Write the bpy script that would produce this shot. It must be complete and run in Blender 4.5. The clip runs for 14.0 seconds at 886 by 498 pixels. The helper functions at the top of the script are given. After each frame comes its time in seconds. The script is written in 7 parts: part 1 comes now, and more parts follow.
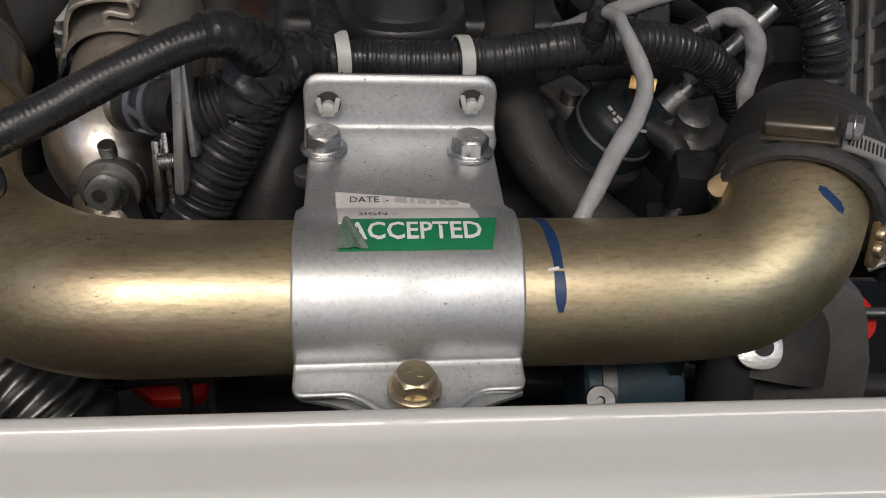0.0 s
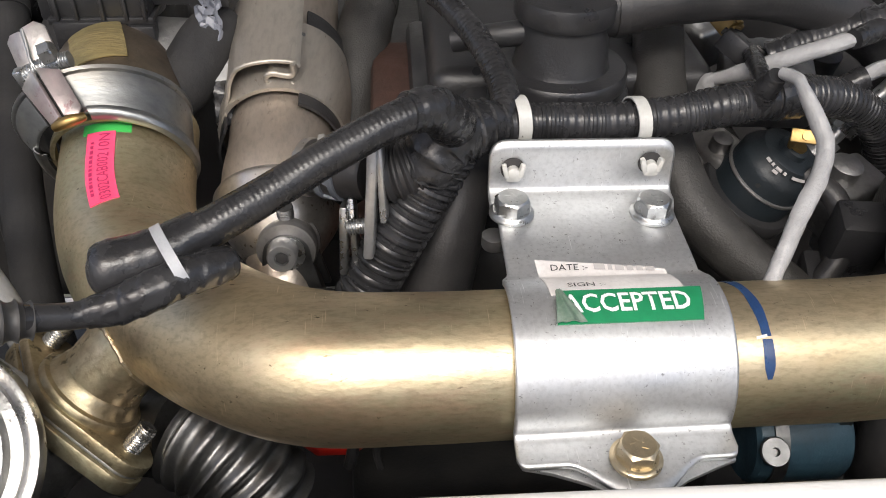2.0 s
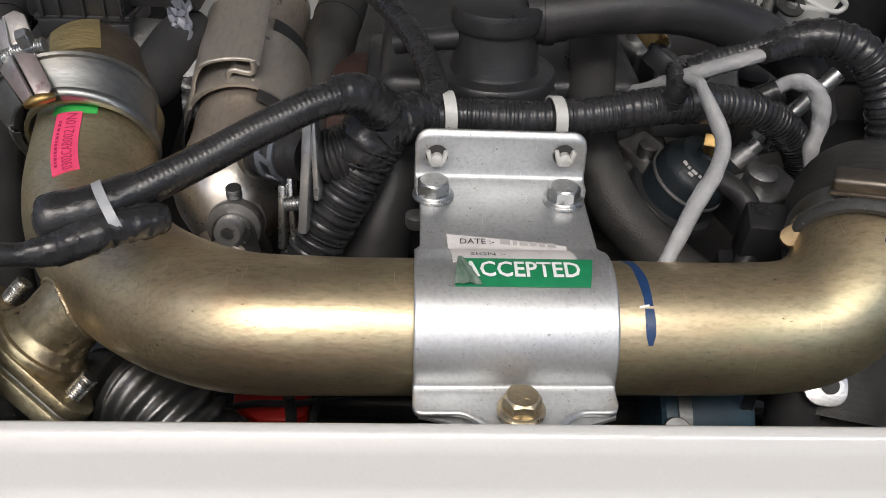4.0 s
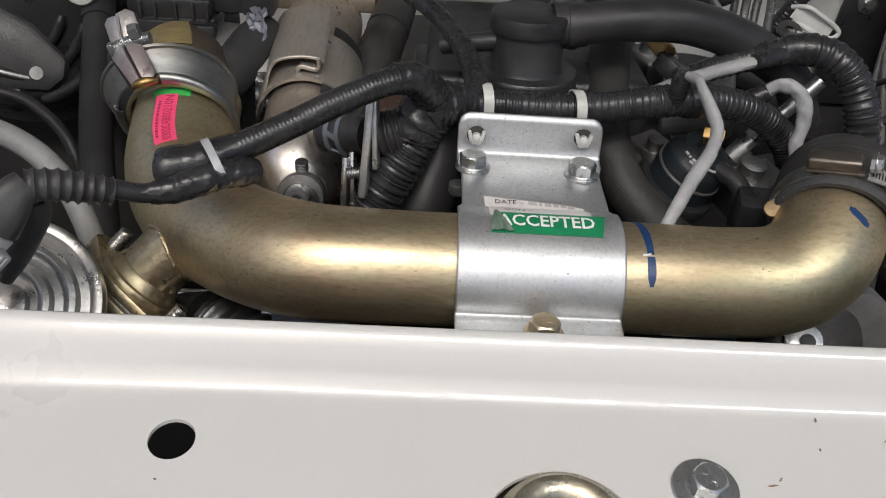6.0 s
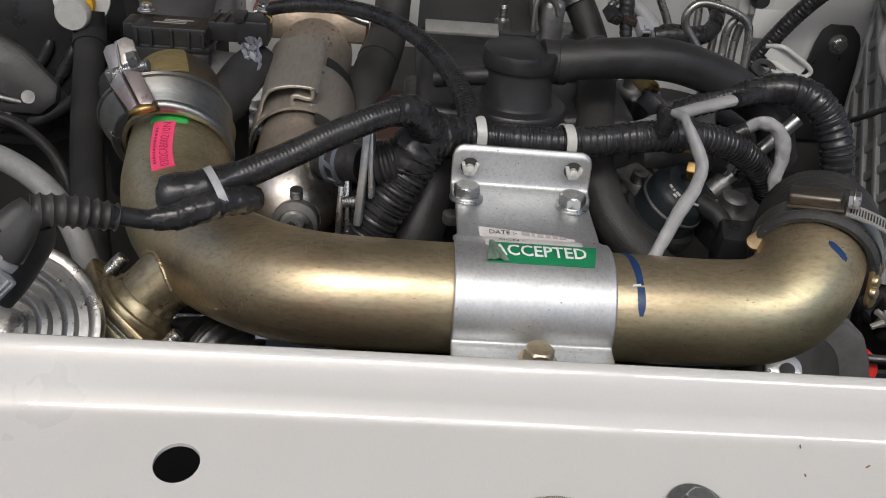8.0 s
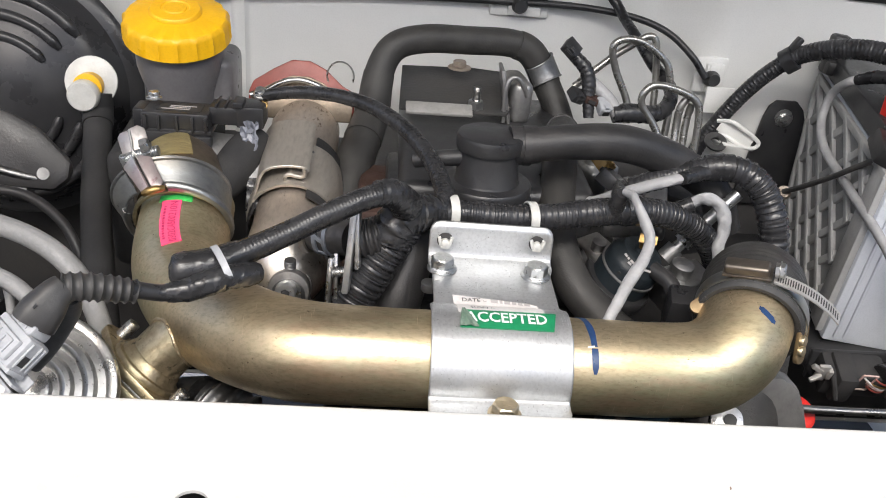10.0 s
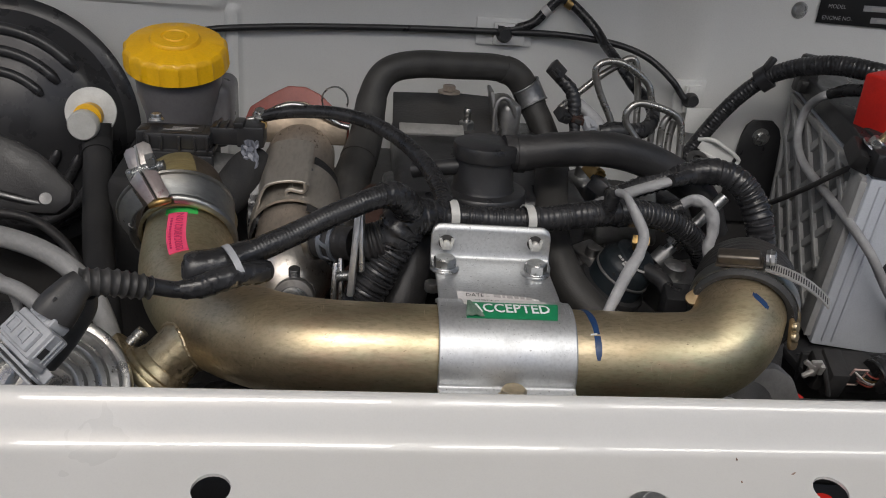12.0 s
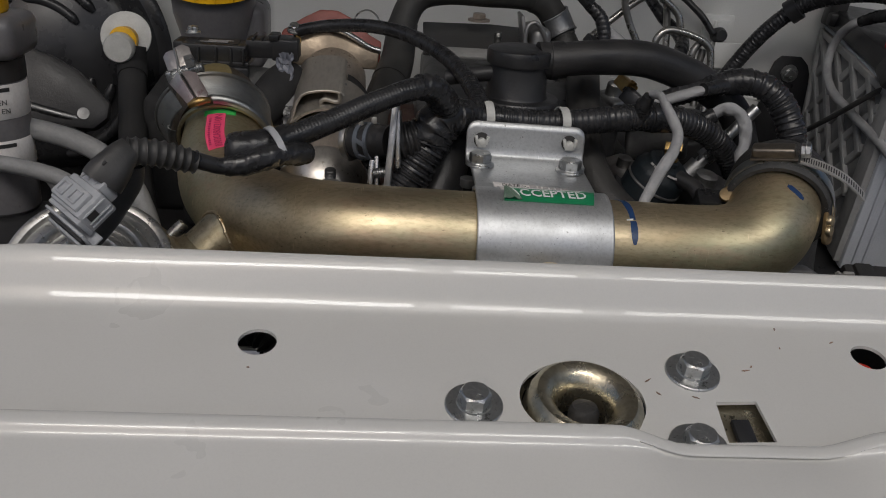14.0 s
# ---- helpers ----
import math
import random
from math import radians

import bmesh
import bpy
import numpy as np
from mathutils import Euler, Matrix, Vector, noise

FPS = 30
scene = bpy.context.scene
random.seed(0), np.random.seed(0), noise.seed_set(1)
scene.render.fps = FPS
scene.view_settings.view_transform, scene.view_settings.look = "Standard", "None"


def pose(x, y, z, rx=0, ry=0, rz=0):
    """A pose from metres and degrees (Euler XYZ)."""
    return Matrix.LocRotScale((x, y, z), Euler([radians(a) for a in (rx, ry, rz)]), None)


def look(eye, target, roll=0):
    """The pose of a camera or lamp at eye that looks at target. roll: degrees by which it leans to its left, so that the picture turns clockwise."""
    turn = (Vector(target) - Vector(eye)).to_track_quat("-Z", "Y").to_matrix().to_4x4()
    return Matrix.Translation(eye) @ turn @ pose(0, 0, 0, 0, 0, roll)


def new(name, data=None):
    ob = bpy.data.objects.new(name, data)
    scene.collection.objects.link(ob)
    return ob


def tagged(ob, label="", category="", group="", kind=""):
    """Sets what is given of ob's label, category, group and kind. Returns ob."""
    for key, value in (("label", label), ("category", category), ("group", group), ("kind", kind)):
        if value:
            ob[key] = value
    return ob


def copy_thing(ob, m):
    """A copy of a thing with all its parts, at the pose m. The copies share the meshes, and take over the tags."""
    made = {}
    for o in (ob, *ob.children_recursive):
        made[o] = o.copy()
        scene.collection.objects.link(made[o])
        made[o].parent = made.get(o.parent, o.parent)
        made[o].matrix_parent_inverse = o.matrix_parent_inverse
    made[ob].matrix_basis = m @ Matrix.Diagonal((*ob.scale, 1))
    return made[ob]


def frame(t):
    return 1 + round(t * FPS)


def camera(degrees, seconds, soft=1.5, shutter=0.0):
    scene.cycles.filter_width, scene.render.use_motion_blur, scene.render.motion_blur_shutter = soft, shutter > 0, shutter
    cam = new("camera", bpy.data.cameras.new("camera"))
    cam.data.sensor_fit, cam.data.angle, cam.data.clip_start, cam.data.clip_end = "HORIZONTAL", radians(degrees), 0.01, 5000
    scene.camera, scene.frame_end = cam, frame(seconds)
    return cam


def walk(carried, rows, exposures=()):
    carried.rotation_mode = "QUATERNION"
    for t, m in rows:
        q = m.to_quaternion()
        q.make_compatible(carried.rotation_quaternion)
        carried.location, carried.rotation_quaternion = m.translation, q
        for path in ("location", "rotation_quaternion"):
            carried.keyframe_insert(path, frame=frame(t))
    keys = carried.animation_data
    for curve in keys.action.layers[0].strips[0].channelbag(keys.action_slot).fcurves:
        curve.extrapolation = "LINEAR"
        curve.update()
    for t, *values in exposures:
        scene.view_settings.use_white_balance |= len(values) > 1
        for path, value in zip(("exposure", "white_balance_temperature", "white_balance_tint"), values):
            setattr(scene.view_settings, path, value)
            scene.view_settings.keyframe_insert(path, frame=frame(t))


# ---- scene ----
cam = camera(54.4, 14.0, 1.0)
PATH = [
    (0, (-0.0231, -0.0441, 1.1010), (0.1442, 1.5242, -0.1280), 3.20),
    (0.5, (-0.0566, -0.0208, 1.1180), (0.0812, 1.5279, -0.1400), 1.70),
    (1, (-0.0817, -0.0208, 1.1160), (0.0499, 1.5358, -0.1330), 1.40),
    (1.5, (-0.0953, -0.0161, 1.1270), (0.0268, 1.5356, -0.1290), 1.00),
    (2, (-0.0949, -0.0292, 1.1270), (0.0230, 1.5381, -0.1090), 1.20),
    (2.5, (-0.0863, -0.0494, 1.1190), (0.0218, 1.5362, -0.0940), 1.60),
    (3, (-0.0691, -0.0495, 1.1190), (0.0372, 1.5384, -0.0920), 1.90),
    (3.2, (-0.0667, -0.0458, 1.1230), (0.0373, 1.5474, -0.0810), 2.00),
    (5.3, (-0.0384, -0.1520, 1.1220), (0.0208, 1.5283, 0.0390), 3.50),
    (5.5, (-0.0508, -0.1545, 1.1250), (0.0180, 1.5216, 0.0360), 3.70),
    (6, (-0.0683, -0.1655, 1.1310), (-0.0225, 1.5205, 0.0550), 3.50),
    (6.5, (-0.0872, -0.1642, 1.1220), (-0.0350, 1.5331, 0.0640), 4.00),
    (7, (-0.0875, -0.1500, 1.1260), (0.0077, 1.5531, 0.0820), 5.30),
    (7.5, (-0.0875, -0.1581, 1.1310), (0.0289, 1.5535, 0.1030), 5.70),
    (7.7, (-0.0833, -0.1646, 1.1340), (0.0283, 1.5485, 0.1080), 5.40),
    (9.8, (-0.0850, -0.2198, 1.1730), (0.0704, 1.5383, 0.2310), 6.00),
    (10, (-0.0844, -0.2229, 1.1800), (0.0632, 1.5453, 0.2590), 5.50),
    (10.4, (-0.0756, -0.2170, 1.1680), (0.0855, 1.5959, 0.3390), 4.40),
    (10.5, (-0.0789, -0.2196, 1.1690), (0.0822, 1.5933, 0.3400), 4.40),
    (11, (-0.0820, -0.2283, 1.1630), (0.0848, 1.5900, 0.3480), 4.30),
    (11.5, (-0.0919, -0.2432, 1.1620), (0.0895, 1.5793, 0.3590), 4.30),
    (12, (-0.0993, -0.2544, 1.1510), (0.0906, 1.5711, 0.3570), 4.40),
    (12.5, (-0.0979, -0.2757, 1.1510), (0.1020, 1.5496, 0.3580), 4.40),
    (13, (-0.0878, -0.2920, 1.1390), (0.1268, 1.5384, 0.3630), 4.40),
    (13.5, (-0.1225, -0.3039, 1.0940), (0.0621, 1.5283, 0.3130), 4.30),
    (14, (-0.1114, -0.2871, 1.0900), (0.0451, 1.5374, 0.2850), 4.30),
]
EXPOSURES = [(t, stops, 6850 - 250 * min(1, t / 5.3), 12 - 1.5 * min(1, t / 5.3)) for t, stops in ((0, -0.40), (0.5, 0.02), (1, 0.40), (1.5, 0.80), (2, 0.78), (2.5, 0.68), (3, 0.40), (3.2, 0.36), (5.3, 0.02), (5.5, 0.02), (6, 0.08), (6.5, 0.04), (7.5, -0.1), (9.8, 0.87), (10.5, 1), (11, 0.65), (11.5, 0.4), (12, -0.25), (12.5, -0.3), (13, -0.15), (13.5, -0.45), (14, -0.8))]
walk(cam, [(t, look(eye, target, roll)) for t, eye, target, roll in PATH], EXPOSURES)

# ---- world and light ----
world = bpy.data.worlds.new("sky")
world.use_nodes = True
scene.world = world
wn = world.node_tree.nodes
sky = wn.new("ShaderNodeTexSky")
sky.sky_type, sky.sun_disc = "NISHITA", False
sky.sun_elevation, sky.sun_rotation = radians(52), radians(200)
sky.air_density, sky.dust_density, sky.ozone_density = 1.0, 4.0, 1.0
wn["Background"].inputs["Strength"].default_value = 0.12
world.node_tree.links.new(sky.outputs[0], wn["Background"].inputs["Color"])
sun = new("sun", bpy.data.lights.new("sun", "SUN"))
sun.data.energy, sun.data.angle, sun.data.color = 0.35, radians(20), (1.0, 0.985, 0.93)
sun.matrix_world = look((0.3, -1.2, 2.9), (0, 0.2, 0.9))
# Panels out of view, added overhead to give the broken streak reflections.
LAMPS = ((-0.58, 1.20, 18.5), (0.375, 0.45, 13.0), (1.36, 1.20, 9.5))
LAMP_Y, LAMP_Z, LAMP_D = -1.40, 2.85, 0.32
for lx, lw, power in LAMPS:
    lamp = new("added_panel_light", bpy.data.lights.new("added_panel_light", "AREA"))
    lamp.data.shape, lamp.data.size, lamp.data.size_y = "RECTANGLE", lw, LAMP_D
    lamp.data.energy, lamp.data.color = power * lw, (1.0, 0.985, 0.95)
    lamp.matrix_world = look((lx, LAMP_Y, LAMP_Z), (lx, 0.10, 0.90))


# ---- materials ----
def surf(name, col, col2=None, rough=0.5, metal=0.0, grain=400.0, stain=25.0, bump=0.1, rvar=0.12, spots=None, stretch=(1, 1, 1), coat=0.0, spec=0.5, dirt=0.2, vary=0.0, tint=None, scratch=0.0, tint2=None, wave=0.0, wave_scale=60.0):
    """A principled surface with stains, grain, relief and, if asked, spots of another colour (colour, scale, threshold)."""
    m = bpy.data.materials.new(name)
    m.use_nodes = True
    t = m.node_tree
    n, lk = t.nodes, t.links
    p = n["Principled BSDF"]
    tc = n.new("ShaderNodeTexCoord")
    mp = n.new("ShaderNodeMapping")
    mp.inputs["Scale"].default_value = stretch
    lk.new(tc.outputs["Object"], mp.inputs[0])

    def nz(scale, detail, rg=0.6):
        q = n.new("ShaderNodeTexNoise")
        q.inputs["Scale"].default_value, q.inputs["Detail"].default_value, q.inputs["Roughness"].default_value = scale, detail, rg
        lk.new(mp.outputs[0], q.inputs["Vector"])
        return q.outputs["Fac"]

    def ramp(src, lo, hi, a=0.0, b=1.0):
        r = n.new("ShaderNodeMapRange")
        r.inputs["From Min"].default_value, r.inputs["From Max"].default_value = lo, hi
        r.inputs["To Min"].default_value, r.inputs["To Max"].default_value = a, b
        lk.new(src, r.inputs["Value"])
        return r.outputs[0]

    def mix(fac, a, b):
        x = n.new("ShaderNodeMix")
        x.data_type = "RGBA"
        lk.new(fac, x.inputs[0])
        for v, s in ((a, x.inputs[6]), (b, x.inputs[7])):
            if isinstance(v, tuple):
                s.default_value = (*v, 1)
            else:
                lk.new(v, s)
        return x.outputs[2]

    big, fine = nz(stain, 5), nz(grain, 4)
    col2 = col2 or tuple(c * 0.8 for c in col)
    c = mix(ramp(big, 0.35, 0.68, 0, 1), col, col2)
    if tint:
        c = mix(ramp(nz(stain * 0.45, 3), 0.45, 0.62), c, tint)
    if tint2:
        c = mix(ramp(nz(stain * 0.9, 6, 0.7), 0.52, 0.66, 0, 0.8), c, tint2)
    c = mix(ramp(fine, 0.45, 0.75, 0, dirt), c, tuple(k * 0.55 for k in col2))
    if vary:
        oi = n.new("ShaderNodeObjectInfo")
        c = mix(ramp(oi.outputs["Random"], 0, 1, 0, vary), c, tuple(k * 0.5 for k in col))
    r = ramp(big, 0.3, 0.7, max(0.03, rough - rvar), min(1, rough + rvar))
    if spots:
        sc, ss, th = spots
        f = ramp(nz(ss, 6, 0.65), th, th + 0.05)
        g = n.new("ShaderNodeMath")
        g.operation = "MULTIPLY"
        lk.new(f, g.inputs[0])
        lk.new(ramp(nz(ss / 7, 2), 0.47, 0.58), g.inputs[1])
        f = g.outputs[0]
        c = mix(f, c, sc)
    lk.new(c, p.inputs["Base Color"])
    lk.new(r, p.inputs["Roughness"])
    p.inputs["Metallic"].default_value = metal
    p.inputs["Specular IOR Level"].default_value = spec
    p.inputs["Coat Weight"].default_value = coat
    p.inputs["Coat Roughness"].default_value = 0.04
    if scratch:
        w = n.new("ShaderNodeMapping")
        w.inputs["Scale"].default_value, w.inputs["Rotation"].default_value = (260, 9, 14), (0.3, 0.5, 0.9)
        lk.new(tc.outputs["Object"], w.inputs[0])
        q = n.new("ShaderNodeTexNoise")
        q.inputs["Scale"].default_value, q.inputs["Detail"].default_value = 6, 3
        lk.new(w.outputs[0], q.inputs["Vector"])
        f = ramp(q.outputs["Fac"], 0.66, 0.72, 0, scratch)
        g = n.new("ShaderNodeMath")
        g.operation = "MULTIPLY"
        lk.new(f, g.inputs[0])
        lk.new(ramp(nz(40, 2), 0.5, 0.6), g.inputs[1])
        lk.new(mix(g.outputs[0], c, tuple(min(1, k * 1.5) for k in col)), p.inputs["Base Color"])
    if bump:
        b = n.new("ShaderNodeBump")
        b.inputs["Strength"].default_value, b.inputs["Distance"].default_value = bump, 0.001
        lk.new(fine, b.inputs["Height"])
        lk.new(b.outputs[0], p.inputs["Normal"])
        if wave:
            w2 = n.new("ShaderNodeBump")
            w2.inputs["Strength"].default_value, w2.inputs["Distance"].default_value = wave, 0.002
            lk.new(nz(wave_scale, 3), w2.inputs["Height"])
            lk.new(w2.outputs[0], b.inputs["Normal"])
            if coat:
                lk.new(w2.outputs[0], p.inputs["Coat Normal"])
    return m


def plain(name, col, rough=0.5, metal=0.0):
    m = bpy.data.materials.new(name)
    m.use_nodes = True
    p = m.node_tree.nodes["Principled BSDF"]
    p.inputs["Base Color"].default_value, p.inputs["Roughness"].default_value, p.inputs["Metallic"].default_value = (*col, 1), rough, metal
    return m


M = dict(
    gold=surf("gold_passivated_steel", (0.67, 0.555, 0.375), (0.52, 0.42, 0.265), 0.43, 0.92, 520, 34, 0.12, 0.11, ((0.15, 0.12, 0.075), 560, 0.628), (0.38, 1, 1), dirt=0.55, tint=(0.43, 0.415, 0.27), scratch=0.5, tint2=(0.53, 0.39, 0.265), wave=0.10, wave_scale=45),
    zinc=surf("zinc_plated_steel", (0.66, 0.67, 0.675), (0.56, 0.57, 0.575), 0.46, 0.85, 500, 34, 0.05, 0.10, ((0.14, 0.14, 0.14), 700, 0.61), dirt=0.36, scratch=0.6),
    bolt=surf("bolt_zinc", (0.64, 0.64, 0.63), (0.46, 0.46, 0.45), 0.30, 0.96, 500, 90, 0.15, spots=((0.16, 0.15, 0.14), 400, 0.60)),
    goldbolt=surf("bolt_gold", (0.62, 0.52, 0.36), (0.48, 0.40, 0.27), 0.36, 0.9, 500, 90, 0.2, spots=((0.12, 0.10, 0.07), 300, 0.60)),
    goldtab=surf("pale_gold_tab", (0.34, 0.25, 0.14), (0.26, 0.19, 0.11), 0.50, 0.8, 400, 70, 0.15),
    dullmetal=surf("dull_steel", (0.56, 0.49, 0.42), (0.42, 0.355, 0.295), 0.40, 0.70, 350, 35, 0.25, 0.1, ((0.14, 0.10, 0.07), 240, 0.58), (1, 0.4, 1), dirt=0.4),
    domesteel=surf("pale_dome_steel", (0.62, 0.59, 0.55), (0.50, 0.47, 0.43), 0.38, 0.95, 350, 35, 0.15, 0.1, ((0.20, 0.16, 0.12), 260, 0.60), dirt=0.35),
    castmetal=surf("cast_aluminium", (0.42, 0.42, 0.42), (0.28, 0.28, 0.28), 0.5, 1.0, 300, 40, 0.5),
    band=surf("band_steel", (0.60, 0.60, 0.58), (0.44, 0.45, 0.44), 0.30, 1.0, 500, 40, 0.2),
    bellows=surf("grey_bellows_steel", (0.24, 0.24, 0.24), (0.15, 0.15, 0.15), 0.42, 1.0, 400, 40, 0.25),
    brushed=surf("brushed_zinc", (0.42, 0.43, 0.43), (0.32, 0.33, 0.33), 0.42, 1.0, 260, 45, 0.25, 0.10, ((0.14, 0.13, 0.12), 300, 0.60), (0.25, 1, 1), dirt=0.35, tint=(0.50, 0.47, 0.42)),
    pinkzinc=surf("iridescent_zinc", (0.50, 0.48, 0.46), (0.40, 0.37, 0.365), 0.42, 0.75, 300, 80, 0.25, 0.1, ((0.30, 0.20, 0.21), 200, 0.56), (1, 0.3, 1), dirt=0.3, tint=(0.46, 0.37, 0.37)),
    clampsteel=surf("brownish_clamp_steel", (0.30, 0.265, 0.225), (0.20, 0.175, 0.15), 0.46, 1.0, 350, 60, 0.06, 0.1, ((0.09, 0.08, 0.07), 260, 0.56), (0.4, 1, 1), dirt=0.4),
    clothtape=surf("gold_cloth_tape", (0.46, 0.37, 0.17), (0.30, 0.24, 0.12), 0.5, 0.5, 500, 60, 0.8, 0.1, ((0.12, 0.10, 0.06), 300, 0.52), (0.15, 1, 1), dirt=0.5),
    shieldsteel=surf("beige_shield_steel", (0.54, 0.50, 0.44), (0.42, 0.38, 0.33), 0.42, 0.70, 350, 30, 0.25, 0.08, ((0.20, 0.16, 0.12), 300, 0.62), (1, 0.25, 1), dirt=0.3),
    cutrubber=surf("cut_rubber", (0.030, 0.030, 0.031), (0.05, 0.05, 0.05), 0.6, 0.0, 300, 60, 0.8, spots=((0.42, 0.41, 0.39), 700, 0.62)),
    outletsteel=surf("brown_outlet_steel", (0.29, 0.235, 0.175), (0.19, 0.155, 0.12), 0.45, 0.9, 300, 40, 0.3),
    mattrubber=surf("matt_black_rubber", (0.027, 0.027, 0.028), (0.043, 0.042, 0.042), 0.75, 0.0, 400, 40, 0.3, spec=0.25),
    greycable=surf("grey_cable_sleeve", (0.27, 0.27, 0.27), (0.20, 0.20, 0.20), 0.5, 0.0, 500, 60, 0.3),
    boosterpaint=surf("satin_black_paint", (0.026, 0.026, 0.028), (0.038, 0.038, 0.040), 0.30, 0.0, 400, 30, 0.1),
    paleplate=surf("pale_steel_edge", (0.46, 0.45, 0.43), (0.36, 0.35, 0.33), 0.45, 0.4, 400, 60, 0.2),
    palezinc=surf("pale_bolt_zinc", (0.52, 0.53, 0.53), (0.38, 0.39, 0.39), 0.33, 0.9, 400, 120, 0.15, 0.1, ((0.16, 0.16, 0.15), 300, 0.60), dirt=0.3),
    oilyzinc=surf("oily_yellow_zinc", (0.58, 0.53, 0.41), (0.38, 0.34, 0.25), 0.30, 0.95, 300, 60, 0.25, 0.12, ((0.07, 0.06, 0.045), 200, 0.585), dirt=0.4),
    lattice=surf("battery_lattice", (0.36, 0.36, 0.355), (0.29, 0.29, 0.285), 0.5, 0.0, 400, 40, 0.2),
    liner=surf("bonnet_liner", (0.42, 0.41, 0.40), None, 0.7, 0.0, 60, 5, 0.2),
    greycrease=surf("creased_green_vinyl", (0.10, 0.17, 0.12), (0.22, 0.27, 0.23), 0.45, 0.0, 500, 140, 0.4),
    chip=surf("chipped_paint", (0.26, 0.16, 0.11), (0.14, 0.09, 0.07), 0.7),
    film=surf("pale_film", (0.27, 0.28, 0.32), (0.17, 0.18, 0.21), 0.3, 0.0, 300, 90, 0.5),
    dullpipe=surf("dull_steel_pipe", (0.36, 0.35, 0.33), (0.25, 0.245, 0.235), 0.32, 1.0, 400, 60, 0.2),
    clipgrey=surf("blue_grey_clip", (0.20, 0.22, 0.25), (0.15, 0.165, 0.19), 0.4, 0.3, 400, 60, 0.2),
    palepipe=surf("pale_steel_pipe", (0.46, 0.45, 0.42), (0.30, 0.29, 0.27), 0.30, 0.85, 400, 60, 0.15, 0.08, ((0.16, 0.14, 0.11), 260, 0.60)),
    castcover=surf("dull_grey_casting", (0.17, 0.168, 0.165), (0.12, 0.118, 0.116), 0.50, 0.3, 260, 40, 0.5),
    castsoft=surf("soft_grey_casting", (0.44, 0.43, 0.42), (0.30, 0.295, 0.29), 0.42, 0.85, 300, 50, 0.4),
    grimygold=surf("grimy_gold_steel", (0.58, 0.47, 0.31), (0.36, 0.29, 0.18), 0.40, 0.9, 260, 45, 0.28, 0.14, ((0.12, 0.10, 0.06), 200, 0.56), dirt=0.55, tint=(0.42, 0.39, 0.27)),
    tealblue=surf("blue_painted_case", (0.028, 0.066, 0.092), (0.016, 0.035, 0.05), 0.45, 0.0, 300, 40, 0.3),
    greylead=surf("dark_grey_lead", (0.060, 0.060, 0.062), (0.045, 0.045, 0.046), 0.5, 0.0, 400, 60, 0.2),
    hornzinc=surf("dull_horn_zinc", (0.50, 0.50, 0.49), (0.38, 0.38, 0.37), 0.33, 0.95, 400, 50, 0.2, 0.1, ((0.14, 0.13, 0.12), 240, 0.60)),
    headzinc=surf("socket_head_steel", (0.68, 0.68, 0.68), (0.52, 0.52, 0.52), 0.36, 0.8, 400, 80, 0.2),
    white=surf("white_paint", (0.625, 0.62, 0.60), (0.60, 0.595, 0.57), 0.30, 0.0, 900, 6, 0.02, 0.04, ((0.35, 0.32, 0.28), 160, 0.81), coat=1.0, dirt=0.08, wave=0.07, wave_scale=24),
    wallpaint=surf("bay_paint", (0.79, 0.79, 0.765), (0.74, 0.74, 0.715), 0.35, 0.0, 700, 8, 0.03, 0.06, coat=0.2, dirt=0.15),
    rubber=surf("rubber", (0.023, 0.023, 0.024), (0.038, 0.036, 0.036), 0.42, 0.0, 500, 40, 0.25, spec=0.45),
    hose=surf("braided_rubber", (0.030, 0.029, 0.028), (0.051, 0.049, 0.046), 0.50, 0.0, 900, 50, 0.4, spec=0.4),
    plastic=surf("black_plastic", (0.020, 0.020, 0.022), (0.034, 0.034, 0.035), 0.36, 0.0, 700, 40, 0.2),
    conduit=surf("conduit", (0.023, 0.023, 0.024), (0.038, 0.038, 0.041), 0.26, 0.0, 600, 60, 0.15),
    tape=surf("vinyl_tape", (0.018, 0.018, 0.019), (0.032, 0.032, 0.034), 0.27, 0.0, 260, 70, 0.35),
    boot=surf("rubber_boot", (0.029, 0.028, 0.028), (0.044, 0.043, 0.042), 0.45, 0.0, 500, 40, 0.15),
    sleeve=surf("grey_sleeve", (0.38, 0.38, 0.385), (0.29, 0.29, 0.295), 0.5, 0.0, 500, 60, 0.4, spots=((0.16, 0.15, 0.14), 90, 0.70)),
    nylon=surf("white_nylon", (0.60, 0.60, 0.575), (0.50, 0.495, 0.465), 0.4, 0.0, 500, 60, 0.1),
    greyplastic=surf("grey_plastic", (0.42, 0.43, 0.45), (0.34, 0.35, 0.37), 0.45, 0.0, 500, 60, 0.2),
    yellow=surf("yellow_plastic", (0.90, 0.50, 0.010), (0.82, 0.44, 0.010), 0.38, 0.0, 500, 30, 0.1, dirt=0.2),
    resin=surf("translucent_resin", (0.155, 0.15, 0.155), (0.115, 0.11, 0.115), 0.35, 0.0, 400, 25, 0.1),
    enginepaint=surf("engine_black", (0.027, 0.027, 0.028), (0.057, 0.054, 0.051), 0.55, 0.0, 300, 25, 0.6),
    dark=surf("underside_and_shade", (0.032, 0.032, 0.034), (0.056, 0.053, 0.051), 0.7, 0.0, 200, 12, 0.5),
    rust=surf("brown_casting", (0.075, 0.038, 0.028), (0.045, 0.025, 0.02), 0.65, 0.2, 300, 30, 0.6),
